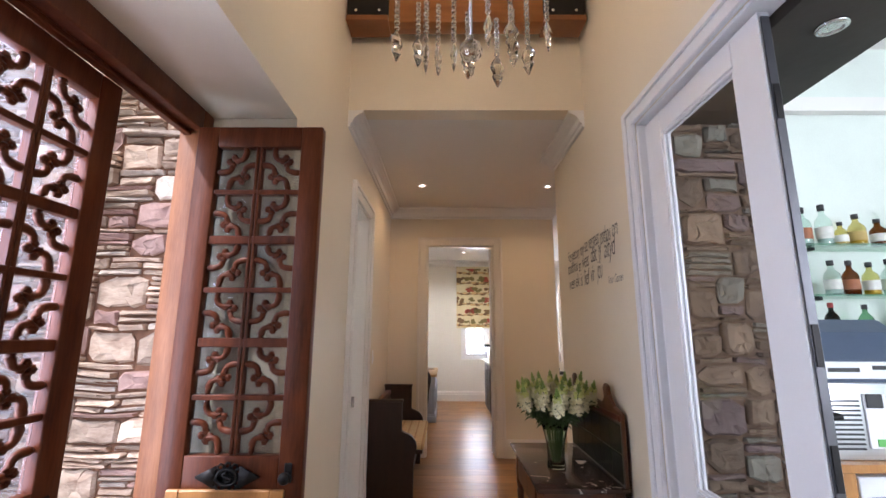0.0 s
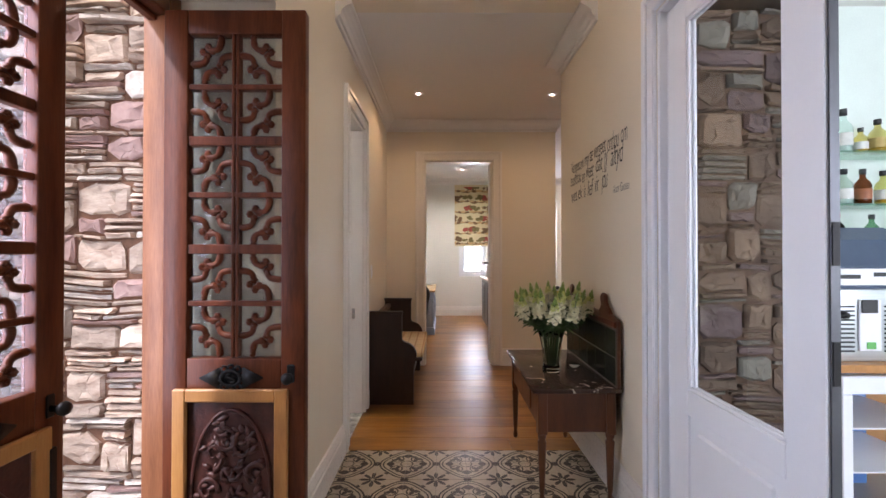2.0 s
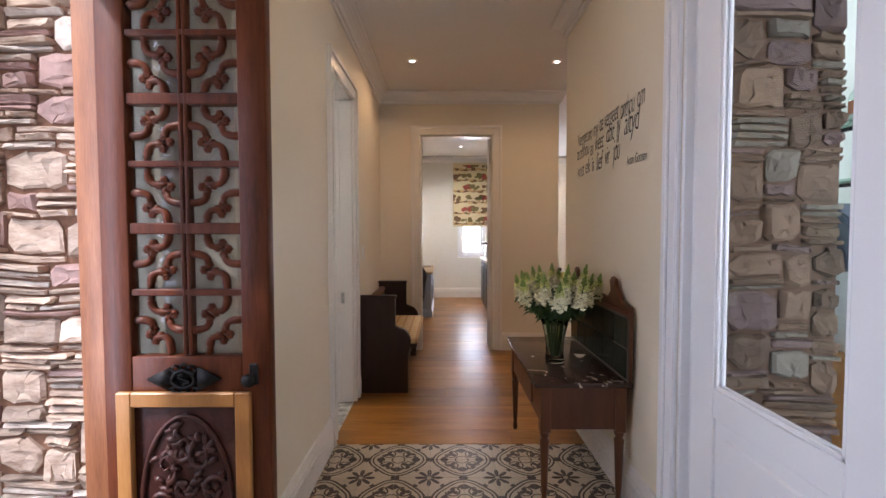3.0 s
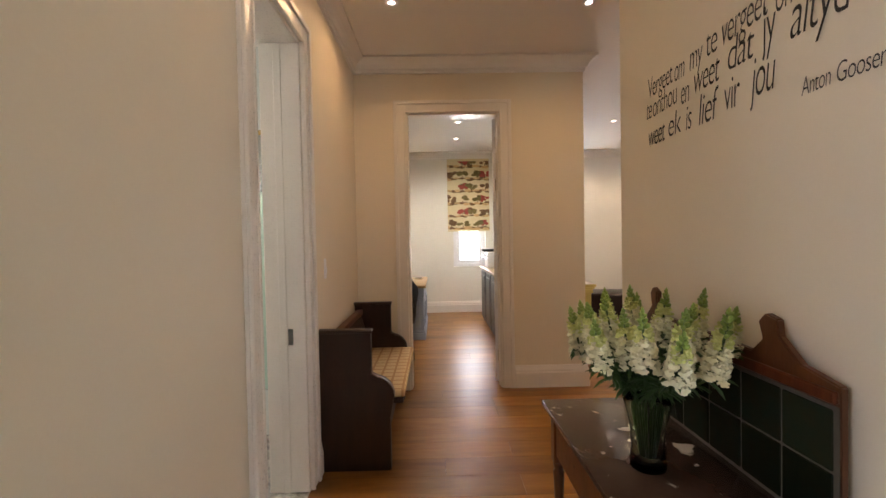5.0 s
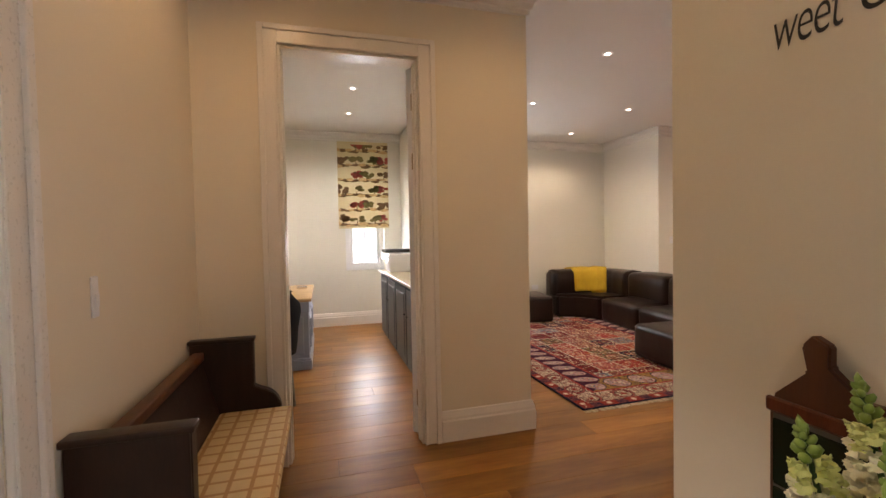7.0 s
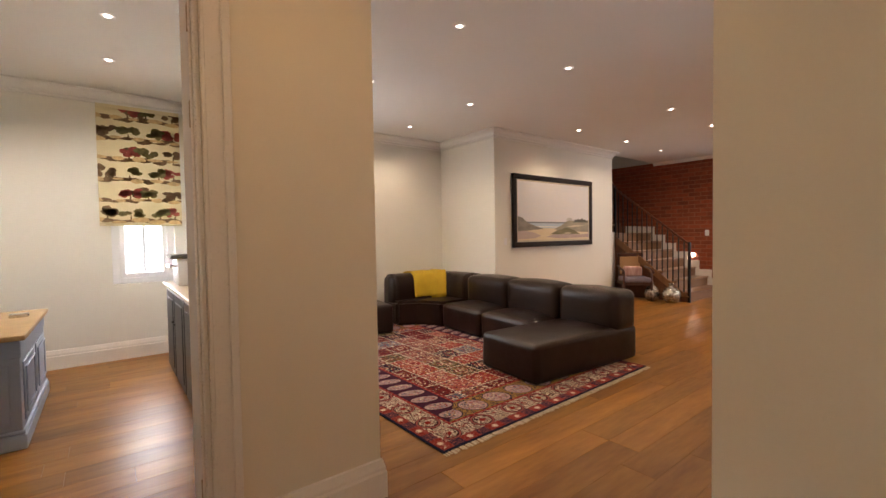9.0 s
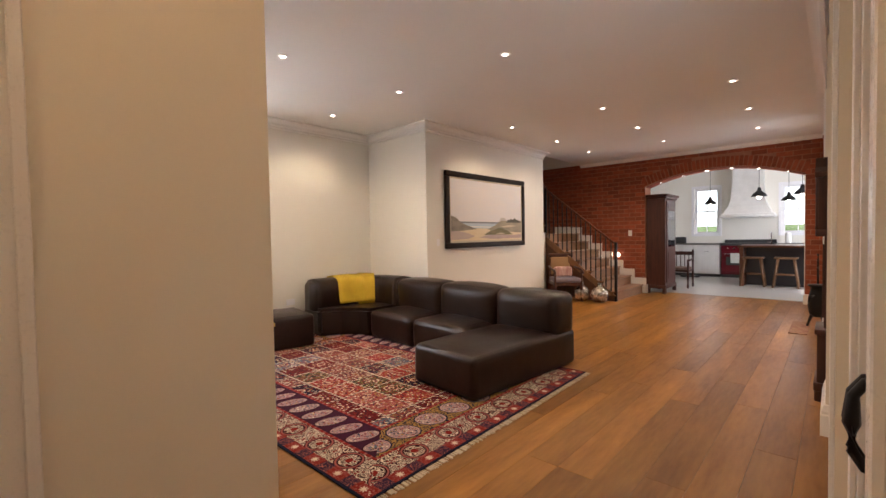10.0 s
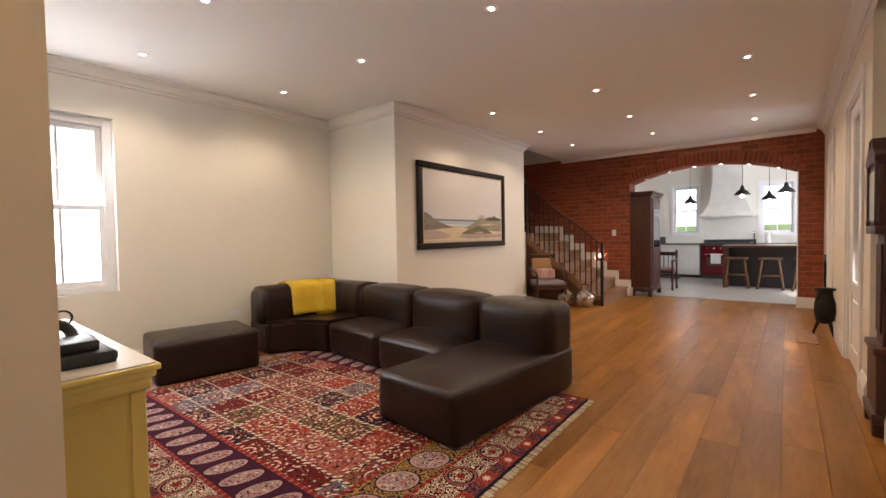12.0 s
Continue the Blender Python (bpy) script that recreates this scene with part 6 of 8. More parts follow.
def canvas(name, color, pts, off, second=None):
    bm = bmesh.new()
    vs = [bm.verts.new((0.105 + (PW - 0.21) * a, -off, 0.105 + (PH - 0.21) * b)) for a, b in pts]
    f = bm.faces.new(vs)
    bm.normal_update()
    if f.normal.y > 0:
        f.normal_flip()
    part(name, bm, material("painted_" + name, color, 0.6, second=second or tuple(c * 0.8 for c in color), scale=5, grain=60, bump=0.08, stretch=(1, 1, 3)), PT)


def hump(x0, x1, base, top, n_=12, seed=1, rough=0.02):
    r_ = random.Random(seed)
    return [(x0, base)] + [(x0 + (x1 - x0) * k / n_, base + (top - base) * math.sin(math.pi * k / n_) ** 0.8 + r_.uniform(-rough, rough)) for k in range(1, n_)] + [(x1, base)]


canvas("sky", (0.70, 0.70, 0.74), [(0, 0.30), (1, 0.30), (1, 1), (0, 1)], 0.0365, (0.74, 0.71, 0.71))
canvas("horizon", (0.24, 0.26, 0.30), [(0, 0.288), (1, 0.288), (1, 0.318), (0, 0.318)], 0.0368)
canvas("sea", (0.52, 0.62, 0.70), [(0, 0.20), (1, 0.20), (1, 0.292), (0, 0.292)], 0.0371, (0.40, 0.50, 0.58))
canvas("surf", (0.78, 0.78, 0.76), [(0.12, 0.225), (0.62, 0.215), (0.62, 0.235), (0.12, 0.25)], 0.0374)
canvas("beach", (0.66, 0.52, 0.32), [(0, 0), (1, 0), (1, 0.19), (0.7, 0.20), (0.42, 0.205), (0.25, 0.21), (0, 0.22)], 0.0377, (0.74, 0.64, 0.46))
canvas("far_hill", (0.24, 0.22, 0.17), [(0.47, 0.19), (0.56, 0.16), (1, 0.13), (1, 0.36), (0.94, 0.345), (0.86, 0.36), (0.78, 0.345), (0.70, 0.36), (0.64, 0.32), (0.58, 0.26), (0.52, 0.22)], 0.0380, (0.40, 0.35, 0.25))
canvas("pale_rock", (0.62, 0.60, 0.56), [(0.64, 0.335), (0.69, 0.35), (0.74, 0.34), (0.745, 0.375), (0.71, 0.40), (0.665, 0.395)], 0.0382, (0.40, 0.38, 0.36))
canvas("hill_scrub", (0.10, 0.10, 0.08), hump(0.74, 1.0, 0.315, 0.385, 12, 8, 0.018), 0.0384)
canvas("sand_break", (0.66, 0.55, 0.38), [(0.66, 0.24), (0.80, 0.27), (0.93, 0.255), (0.84, 0.235), (0.72, 0.222)], 0.0386)
canvas("dune", (0.15, 0.14, 0.12), [(0, 0.15), (0.12, 0.165), (0.33, 0.195), (0.26, 0.225), (0.18, 0.265), (0.11, 0.31), (0.06, 0.38), (0, 0.41)], 0.0388, (0.34, 0.30, 0.25))
canvas("mauve_shadow", (0.46, 0.37, 0.37), [(0, 0.02), (0.20, 0.03), (0.30, 0.075), (0.20, 0.13), (0.08, 0.165), (0, 0.155)], 0.0390, (0.55, 0.43, 0.36))
canvas("front_shadow", (0.40, 0.31, 0.31), [(0.36, 0.05), (0.55, 0.02), (1, 0.03), (1, 0.10), (0.86, 0.085), (0.66, 0.10), (0.48, 0.10)], 0.0390, (0.52, 0.40, 0.34))
canvas("scrub", (0.10, 0.11, 0.05), hump(0.42, 0.86, 0.095, 0.205, 14, 4, 0.012), 0.0393, (0.24, 0.20, 0.11))
canvas("scrub_light", (0.58, 0.48, 0.34), [(0.58, 0.105), (0.66, 0.13), (0.74, 0.12), (0.70, 0.10)], 0.0395)

# yellow server cabinet
YEL = material("butter_yellow_painted_wood", (0.68, 0.55, 0.17), 0.42, second=(0.61, 0.48, 0.13), scale=4, grain=60, bump=0.06)
yc = thing("yellow_cabinet", (1.535, 7.53, 0), "butter yellow painted cabinet with pale wooden top", "cabinet")
CW_, CL, CHH = 0.40, 1.5, 0.78
part("body", boxed(0.0, CW_ - 0.06, 0.04, CL - 0.04, 0.10, CHH - 0.09, 0.003), YEL, yc)
for y0 in (0.03, CL - 0.09):
    part("post", boxed(CW_ - 0.085, CW_ - 0.035, y0, y0 + 0.06, 0, CHH - 0.09, 0.004), YEL, yc)
    part("post", boxed(0.0, 0.05, y0, y0 + 0.06, 0, 0.10, 0.004), YEL, yc)
bm = bmesh.new()
box(bm, -0.0, CW_ - 0.02, 0.015, CL - 0.015, CHH - 0.10, CHH - 0.055, 0.006, 2)
box(bm, -0.0, CW_ - 0.005, 0.005, CL - 0.005, CHH - 0.055, CHH - 0.03, 0.006, 2)
box(bm, -0.0, CW_ + 0.008, -0.008, CL + 0.008, CHH - 0.03, CHH - 0.006, 0.006, 2)
part("cornice", bm, YEL, yc, "stepped yellow cornice")
part("top", boxed(0.004, CW_ - 0.004, 0.004, CL - 0.004, CHH - 0.006, CHH, 0.002), material("pale_scrubbed_wood", (0.66, 0.60, 0.52), 0.3, scale=5, grain=40, stretch=(5, 0.5, 5)), yc, "pale scrubbed wooden top")
for k in range(2):
    cd = part("cabinet_door", boxed(CW_ - 0.06, CW_ - 0.045, 0.11 + 0.65 * k, 0.73 + 0.65 * k, 0.14, CHH - 0.13, 0.004), YEL, yc)
    part("knob", lathe(bmesh.new(), [(0.005, 0), (0.013, 0.014), (0.003, 0.024)], CW_ - 0.045, 0.66 + 0.17 * k, 0.42, 10, "x"), IRON, cd)
part("side_panel", boxed(0.03, CW_ - 0.10, 0.034, 0.04, 0.14, CHH - 0.13, 0.003), YEL, yc)
BLACKP = material("matt_black_plastic", (0.012, 0.012, 0.013), 0.4, scale=20, grain=120, bump=0.05)
tr = thing("black_media_box", (1.58, 7.66, 0.78), "black media player with slotted front on the cabinet", "media player")
part("casing", boxed(0, 0.26, 0.0, 0.22, 0.0, 0.045, 0.006, 2), BLACKP, tr)
part("upper_deck", boxed(0.02, 0.22, 0.05, 0.22, 0.045, 0.085, 0.006, 2), BLACKP, tr)
for k in range(9):
    part("slot", boxed(0.262, 0.266, 0.015 + 0.022 * k, 0.027 + 0.022 * k, 0.01, 0.035), BLACKP, tr)
br = thing("sunglasses_case", (1.76, 7.98, 0.78), "rounded black case lying on the cabinet", "case")
part("shell", pad(-0.07, 0.07, -0.10, 0.10, 0.0, 0.075, 0.03), BLACKP, br)
pb2 = thing("dark_remote", (1.86, 8.12, 0.78), "small black remote control on the cabinet", "remote")
part("handset", boxed(-0.02, 0.02, -0.05, 0.05, 0, 0.014, 0.004), BLACKP, pb2)
bx2 = thing("black_pouch", (1.66, 8.45, 0.78), "crumpled black pouch on the cabinet", "pouch")
part("cloth", pad(-0.09, 0.09, -0.11, 0.11, 0.0, 0.10, 0.04, 0.03), BLACKP, bx2)
rg = thing("iron_hoop", (1.86, 8.72, 0.78), "small dark iron hoop standing on the cabinet", "ornament")
part("hoop", tube(bmesh.new(), [(0.04 * math.cos(2 * math.pi * k / 16), 0, 0.046 + 0.04 * math.sin(2 * math.pi * k / 16)) for k in range(16)], 0.006, 6, closed=True), IRON, rg)

dp = thing("black_head_strap", (1.70, 7.93, 0.78), "round padded black strap standing on the cabinet", "strap")
part("padded_loop", tube(bmesh.new(), [(0.06 * math.cos(2 * math.pi * k / 20), 0.03 * math.sin(2 * math.pi * k / 20), 0.075 + 0.055 * math.sin(2 * math.pi * k / 20)) for k in range(20)], 0.021, 8, closed=True), BLACKP, dp)
bk = thing("black_notebook", (1.60, 8.22, 0.78), "black notebook lying on the cabinet top", "notebook", rz=8)
part("cover", boxed(0.0, 0.15, 0.0, 0.20, 0.0, 0.016, 0.003), BLACKP, bk)
ke_ = thing("key_bunch", (1.60, 7.90, 0.825), "bunch of silver keys on the black box", "keys")
for k in range(5):
    part("key", boxed(-0.025 + 0.012 * k, -0.017 + 0.012 * k, -0.02 - 0.004 * k, 0.03, 0.002 * k, 0.002 * k + 0.002), CHROME, ke_)

# socket plates
for nm, m_, lab in (("wall_socket", pose(3.62, NORTH, 0.40), "white double wall socket"), ("light_switch", pose(5.20, PICY, 1.16), "white light switch by the corner")):
    so = new(nm)
    so.matrix_basis = m_
    tagged(so, lab + " on cream plaster", "socket" if nm == "wall_socket" else "light switch")
    part("plate", boxed(-0.06, 0.06, -0.008, 0, -0.04, 0.04, 0.003) if nm == "wall_socket" else boxed(-0.03, 0.03, -0.008, 0, -0.05, 0.05, 0.003), WHITE, so)
    part("rocker", boxed(-0.012, 0.012, -0.012, -0.008, -0.012, 0.012, 0.002), WHITE, so)
bs = thing("light_switch", (BRICK, 8.37, 1.24), "white light switch on the brick wall", "light switch")
part("plate", boxed(-0.012, 0.0, -0.038, 0.038, -0.06, 0.06, 0.003), WHITE, bs)
part("rocker", boxed(-0.017, -0.012, -0.015, 0.015, -0.03, 0.03, 0.002), WHITE, bs)

# longcase clock
ck = thing("longcase_clock", (4.875, 5.095, 0), "dark mahogany longcase clock against the wall", "clock")
ck.scale = (0.84, 0.88, 1)
CLK = material("dark_mahogany", (0.085, 0.022, 0.012), 0.42, second=(0.03, 0.009, 0.006), scale=6, grain=40, bump=0.08, stretch=(5, 5, 0.5))
for fx_ in (0.02, 0.38):
    part("bracket_foot", boxed(fx_, fx_ + 0.07, 0.03, 0.215, 0.0, 0.09, 0.01, 2), CLK, ck)
part("plinth", boxed(0.0, 0.46, 0.0, 0.22, 0.08, 0.14, 0.008, 2), CLK, ck)
part("base_case", boxed(0.02, 0.44, 0.0, 0.20, 0.14, 0.50, 0.005), CLK, ck)
part("base_cap", boxed(0.0, 0.46, 0.0, 0.215, 0.49, 0.53, 0.008, 2), CLK, ck)
part("trunk", boxed(0.09, 0.37, 0.0, 0.16, 0.53, 1.20, 0.004), CLK, ck)
part("trunk_door", boxed(0.13, 0.33, 0.16, 0.172, 0.60, 1.14, 0.004), CLK, ck)
part("hood_base", boxed(0.01, 0.45, 0.0, 0.215, 1.20, 1.25, 0.008, 2), CLK, ck)
part("hood", boxed(0.03, 0.43, 0.0, 0.20, 1.25, 1.62, 0.004), CLK, ck)
for fx_ in (0.045, 0.415):
    part("hood_column", lathe(bmesh.new(), [(0.016, 1.25), (0.012, 1.28), (0.012, 1.58), (0.016, 1.62)], fx_, 0.205, 0, 10), CLK, ck)
bm = bmesh.new()
extrude(bm, [(0.0, 1.62), (0.46, 1.62), (0.46, 1.66), (0.38, 1.70), (0.27, 1.78), (0.25, 1.72), (0.21, 1.72), (0.19, 1.78), (0.08, 1.70), (0.0, 1.66)], 0.0, 0.22, "y", 0.004)
part("swan_neck_pediment", bm, CLK, ck)
part("dial", boxed(0.08, 0.38, 0.20, 0.206, 1.28, 1.58), material("brass_dial", (0.55, 0.45, 0.25), 0.35, 0.7), ck, "brass clock dial")

# mat and iron stove by the far doorway
mt_ = thing("door_mat", (7.85, 5.50, 0.0), "small fringed patterned door mat", "mat")
part("pile", boxed(-0.45, 0.42, -0.09, 0.09, 0, 0.012, 0.004), material("faded_mat_pile", (0.45, 0.30, 0.20), 0.95, second=(0.25, 0.10, 0.07), scale=18, grain=60, bump=0.3), mt_)
us = thing("iron_stove", (8.0, 5.335, 0), "small black cast iron pot-bellied stove with side lever", "stove")
for lx, ly in ((-0.07, -0.06), (0.07, -0.06), (0.0, 0.08)):
    part("foot", tube(bmesh.new(), [(lx * 0.7, ly * 0.7, 0.16), (lx * 1.1, ly * 1.1, 0.06), (lx * 1.3, ly * 1.3, 0.0)], [0.02, 0.014, 0.012], 8), IRON, us)
part("belly", lathe(bmesh.new(), [(0.05, 0.14), (0.085, 0.18), (0.10, 0.28), (0.095, 0.38), (0.075, 0.46), (0.07, 0.52), (0.10, 0.53), (0.10, 0.55), (0.03, 0.56)], steps=18), IRON, us)
part("lever", tube(bmesh.new(), [(-0.06, 0.03, 0.42), (-0.14, 0.07, 0.40), (-0.17, 0.08, 0.34)], 0.012, 8), IRON, us)
cs_ = thing("candlestick", (8.0, 5.335, 0.56), "dark twisted iron candlestick on the stove", "candlestick")
part("stem", tube(bmesh.new(), [(0, 0, 0), (0.015, 0, 0.1), (-0.01, 0, 0.2), (0.01, 0, 0.3), (0, 0, 0.38)], 0.012, 8), IRON, cs_)
for sx in (-1, 1):
    part("branch", tube(bmesh.new(), [(0, 0, 0.2), (sx * 0.05, 0, 0.22), (sx * 0.065, 0, 0.30)], 0.009, 6), IRON, cs_)

# ---- stairs ----
GOING, RISE, SX, SY = 0.23, 0.18, 8.64, 8.12
OAKT = material("oak_stair_tread", (0.27, 0.13, 0.055), 0.35, second=(0.17, 0.075, 0.03), scale=3, grain=22, bump=0.05, stretch=(0.5, 5, 1))
RISERM = material("brown_wood_riser", (0.24, 0.12, 0.055), 0.5, scale=6, grain=60)
stair = thing("staircase", (0, 0, 0), "oak staircase with pale risers and iron balustrade", "staircase")
for k in range(6):
    y0 = SY + GOING * k
    part("riser", boxed(SX + 0.03, BRICK - 0.035, y0, y0 + 0.02, RISE * k, RISE * (k + 1) - 0.03), RISERM, stair)
    part("tread", boxed(SX - 0.01, BRICK - 0.035, y0 - 0.025, y0 + GOING + 0.02, RISE * (k + 1) - 0.03, RISE * (k + 1), 0.006, 2), OAKT, stair)
LZ = RISE * 7
LY = SY + GOING * 6
part("riser", boxed(SX + 0.03, BRICK - 0.035, LY, LY + 0.02, RISE * 6, LZ - 0.03), RISERM, stair)
part("landing", boxed(SX - 0.01, BRICK - 0.035, LY - 0.025, 11.28, LZ - 0.03, LZ, 0.006, 2), OAKT, stair)
for k in range(6):
    x1 = SX - GOING * k
    part("riser", boxed(x1 - 0.02, x1, LY + 0.05, 11.28, LZ + RISE * k, LZ + RISE * (k + 1) - 0.03), RISERM, stair)
    part("tread", boxed(x1 - GOING - 0.02, x1 + 0.025, LY + 0.02, 11.28, LZ + RISE * (k + 1) - 0.03, LZ + RISE * (k + 1), 0.006, 2), RISERM, stair)
# panelled side under the flight
bm = bmesh.new()
side = [(SY, 0)] + [(LY, 0), (LY, LZ - 0.05)]
for k in range(5, -1, -1):
    side += [(SY + GOING * (k + 1), RISE * (k + 1) - 0.03), (SY + GOING * k, RISE * (k + 1) - 0.03)]
extrude(bm, side, SX, SX + 0.03, "x")
part("stair_side", bm, TABLEWOOD, stair, "brown wooden stair side panel")
part("stair_side", boxed(8.1, SX, LY + 0.02, LY + 0.06, 0, LZ + 0.02), WALL_COOL, stair, "white plastered side of upper flight")
bm = extrude(bmesh.new(), [(SY - 0.02, 0.10), (LY, LZ - 0.06), (LY, LZ - 0.20), (SY + 0.16, 0.10)], SX - 0.022, SX - 0.001, "x", 0.003)
part("stringer", bm, OAKT, stair, "oak stringer")
bm = bmesh.new()
sk_ = [(SY - 0.10, 0.0), (LY + 0.6, 0.0), (LY + 0.6, LZ + 0.16)]
for k in range(6, -1, -1):
    yk = SY + GOING * k - 0.07
    top_ = RISE * (k + 1) + 0.13
    if k == 6:
        sk_.append((yk, top_))
    else:
        sk_ += [(SY + GOING * (k + 1) - 0.07, top_), (yk, top_)]
sk_ += [(SY - 0.07, 0.15), (SY - 0.10, 0.15)]
extrude(bm, sk_, BRICK - 0.03, BRICK - 0.004, "x", 0.004)
part("wall_string", bm, TRIM, stair, "white stepped wall string")
bal = thing("stair_balustrade", (SX + 0.012, 0, 0), "black iron balustrade with dark wooden handrail", "balustrade")
part("newel_post", boxed(-0.022, 0.022, 8.09, 8.134, 0, 1.08, 0.004), IRON, bal)
part("handrail", tube(bmesh.new(), [(0, 8.11, 1.06), (0, 8.16, 1.075), (0, LY + 0.02, LZ + 0.90)], 0.020, 8), MAHOG, bal, "dark wooden handrail")
sl = (LZ + 0.90 - 1.075) / (LY - 8.14)
for k in range(15):
    yy = 8.20 + 0.096 * k
    if yy > LY - 0.02:
        break
    part("baluster", tube(bmesh.new(), [(0, yy, RISE * (int((yy - SY) / GOING) + 1) - 0.01), (0, yy, 1.065 + sl * (yy - 8.16))], 0.011, 6), IRON, bal)
part("newel_post", boxed(-0.022, 0.022, LY + 0.0, LY + 0.044, LZ - 0.3, LZ + 0.95, 0.004), IRON, bal)
part("handrail", tube(bmesh.new(), [(0, LY + 0.02, LZ + 0.92), (-0.9, LY + 0.02, LZ + 0.92 + 0.9 * RISE / GOING)], 0.020, 8), MAHOG, bal)
for k in range(8):
    xx = -0.09 - 0.1 * k
    part("baluster", tube(bmesh.new(), [(xx, LY + 0.04, LZ + RISE * (int(-xx / GOING) + 1) - 0.02), (xx, LY + 0.02, LZ + 0.90 - xx * RISE / GOING)], 0.011, 6), IRON, bal)
sg = thing("stair_light", (BRICK - 0.004, 8.62, 0.78), "small round glowing stair wall light", "wall light")
part("lens", lathe(bmesh.new(), [(0.001, 0), (0.04, 0.0), (0.035, 0.02), (0.02, 0.03)], -0.03, 0, 0, 14, "x"), LAMP_GLOW, sg)

# armchair with cushion
ac = thing("armchair", (8.34, 8.96, 0), "antique wooden armchair with cane back and lilac seat", "armchair", rz=-48)
for lx in (-0.24, 0.24):
    part("front_leg", lathe(bmesh.new(), [(0.014, 0), (0.02, 0.08), (0.026, 0.3), (0.02, 0.42), (0.018, 0.56)], lx, -0.24, 0, 10), CLK, ac)
    part("back_leg", tube(bmesh.new(), [(lx * 0.9, 0.28, 0), (lx * 0.9, 0.22, 0.38), (lx * 0.9, 0.32, 0.86)], 0.02, 8), CLK, ac)
    part("arm", tube(bmesh.new(), [(lx * 0.95, 0.28, 0.62), (lx * 1.08, 0.0, 0.60), (lx * 1.05, -0.24, 0.57), (lx * 1.1, -0.28, 0.52)], 0.02, 8), CLK, ac)
part("seat_rail", boxed(-0.25, 0.25, -0.25, 0.25, 0.29, 0.35, 0.006), CLK, ac)
part("seat_cushion", boxed(-0.25, 0.25, -0.26, 0.22, 0.35, 0.43, 0.03, 3), material("lilac_grey_upholstery", (0.22, 0.18, 0.22), 0.85, scale=9, grain=160, bump=0.2), ac, "lilac grey seat cushion")
part("back_rail", boxed(-0.24, 0.24, 0.27, 0.31, 0.80, 0.87, 0.01, 2), CLK, ac)
part("back_panel", boxed(-0.20, 0.20, 0.25, 0.28, 0.46, 0.80, 0.01, 2), material("tan_cane_back", (0.42, 0.24, 0.11), 0.7, scale=60, grain=200, bump=0.4), ac, "tan cane back panel")
cu_ = thing("scatter_cushion", (8.36, 8.985, 0.43), "small striped pink and cream scatter cushion", "cushion", rz=-48)
part("cover", pad(-0.17, 0.17, 0.02, 0.13, 0.0, 0.19, 0.045), material("striped_cushion", (0.60, 0.42, 0.36), 0.9, second=(0.35, 0.16, 0.14), scale=3, grain=10, stretch=(8, 1, 1)), cu_)
MOSAIC = material("silver_mosaic_glass", (0.80, 0.74, 0.66), 0.14, 0.75, second=(0.09, 0.07, 0.055), scale=38, grain=70, bump=1.0)
mo_n, mo_l = MOSAIC.node_tree.nodes, MOSAIC.node_tree.links
mo_v, mo_c = mo_n.new("ShaderNodeTexVoronoi"), mo_n.new("ShaderNodeTexCoord")
mo_v.inputs["Scale"].default_value = 46
mo_l.new(mo_c.outputs["Object"], mo_v.inputs["Vector"])
mo_mix = next(n_ for n_ in mo_n if n_.bl_idname == "ShaderNodeMix")
mo_s = mo_n.new("ShaderNodeSeparateColor")
mo_l.new(mo_v.outputs["Color"], mo_s.inputs[0])
mo_l.new(mo_s.outputs[0], mo_mix.inputs[0])
for vx, vy, k in ((8.44, 8.33, 1.0), (8.42, 8.66, 0.9)):
    v_ = thing("mosaic_jug", (vx, vy, 0), "round silver mosaic demijohn with narrow neck on the floor", "jug", "mosaic jugs")
    part("vessel", lathe(bmesh.new(), [(0.08 * k, 0), (0.12 * k, 0.03), (0.155 * k, 0.12), (0.145 * k, 0.20), (0.09 * k, 0.26), (0.04 * k, 0.285), (0.035 * k, 0.33), (0.05 * k, 0.345), (0.035 * k, 0.35)], steps=20), MOSAIC, v_)
    part("handle", tube(bmesh.new(), [(0.035 * k, 0, 0.32), (0.075 * k, 0, 0.31), (0.08 * k, 0, 0.27)], 0.007, 6), MOSAIC, v_)

# armoire in the arch
ar = thing("armoire", (10.16, 7.68, 0), "tall dark red mahogany armoire with glazed door", "armoire")
AW, AD, AH = 0.78, 0.375, 2.02
part("body", boxed(0.02, AW - 0.02, 0.02, AD, 0.10, AH - 0.09, 0.004), CLK, ar)
for fx_ in (0.0, AW - 0.07):
    for fy_ in (0.0, AD - 0.07):
        part("foot", boxed(fx_, fx_ + 0.07, fy_, fy_ + 0.07, 0, 0.12, 0.01, 2), CLK, ar)
part("plinth", boxed(0.0, AW, 0.0, AD, 0.10, 0.17, 0.008, 2), CLK, ar)
bm = boxed(-0.01, AW + 0.01, -0.01, AD, AH - 0.10, AH - 0.05, 0.01, 2)
box(bm, -0.04, AW + 0.04, -0.04, AD, AH - 0.05, AH, 0.012, 2)
part("cornice", bm, CLK, ar)
ad = part("door", boxed(0.08, AW - 0.08, 0.0, 0.02, 0.22, AH - 0.14, 0.004), CLK, ar)
part("glass_pane", boxed(0.15, AW - 0.15, -0.004, 0.0, 0.95, AH - 0.34), material("dark_mirror_pane", (0.30, 0.30, 0.32), 0.05, 1.0, bump=0.0), ad, "reflecting glass pane")
part("upper_panel", boxed(0.15, AW - 0.15, -0.008, 0.0, AH - 0.29, AH - 0.18, 0.004), CLK, ad)
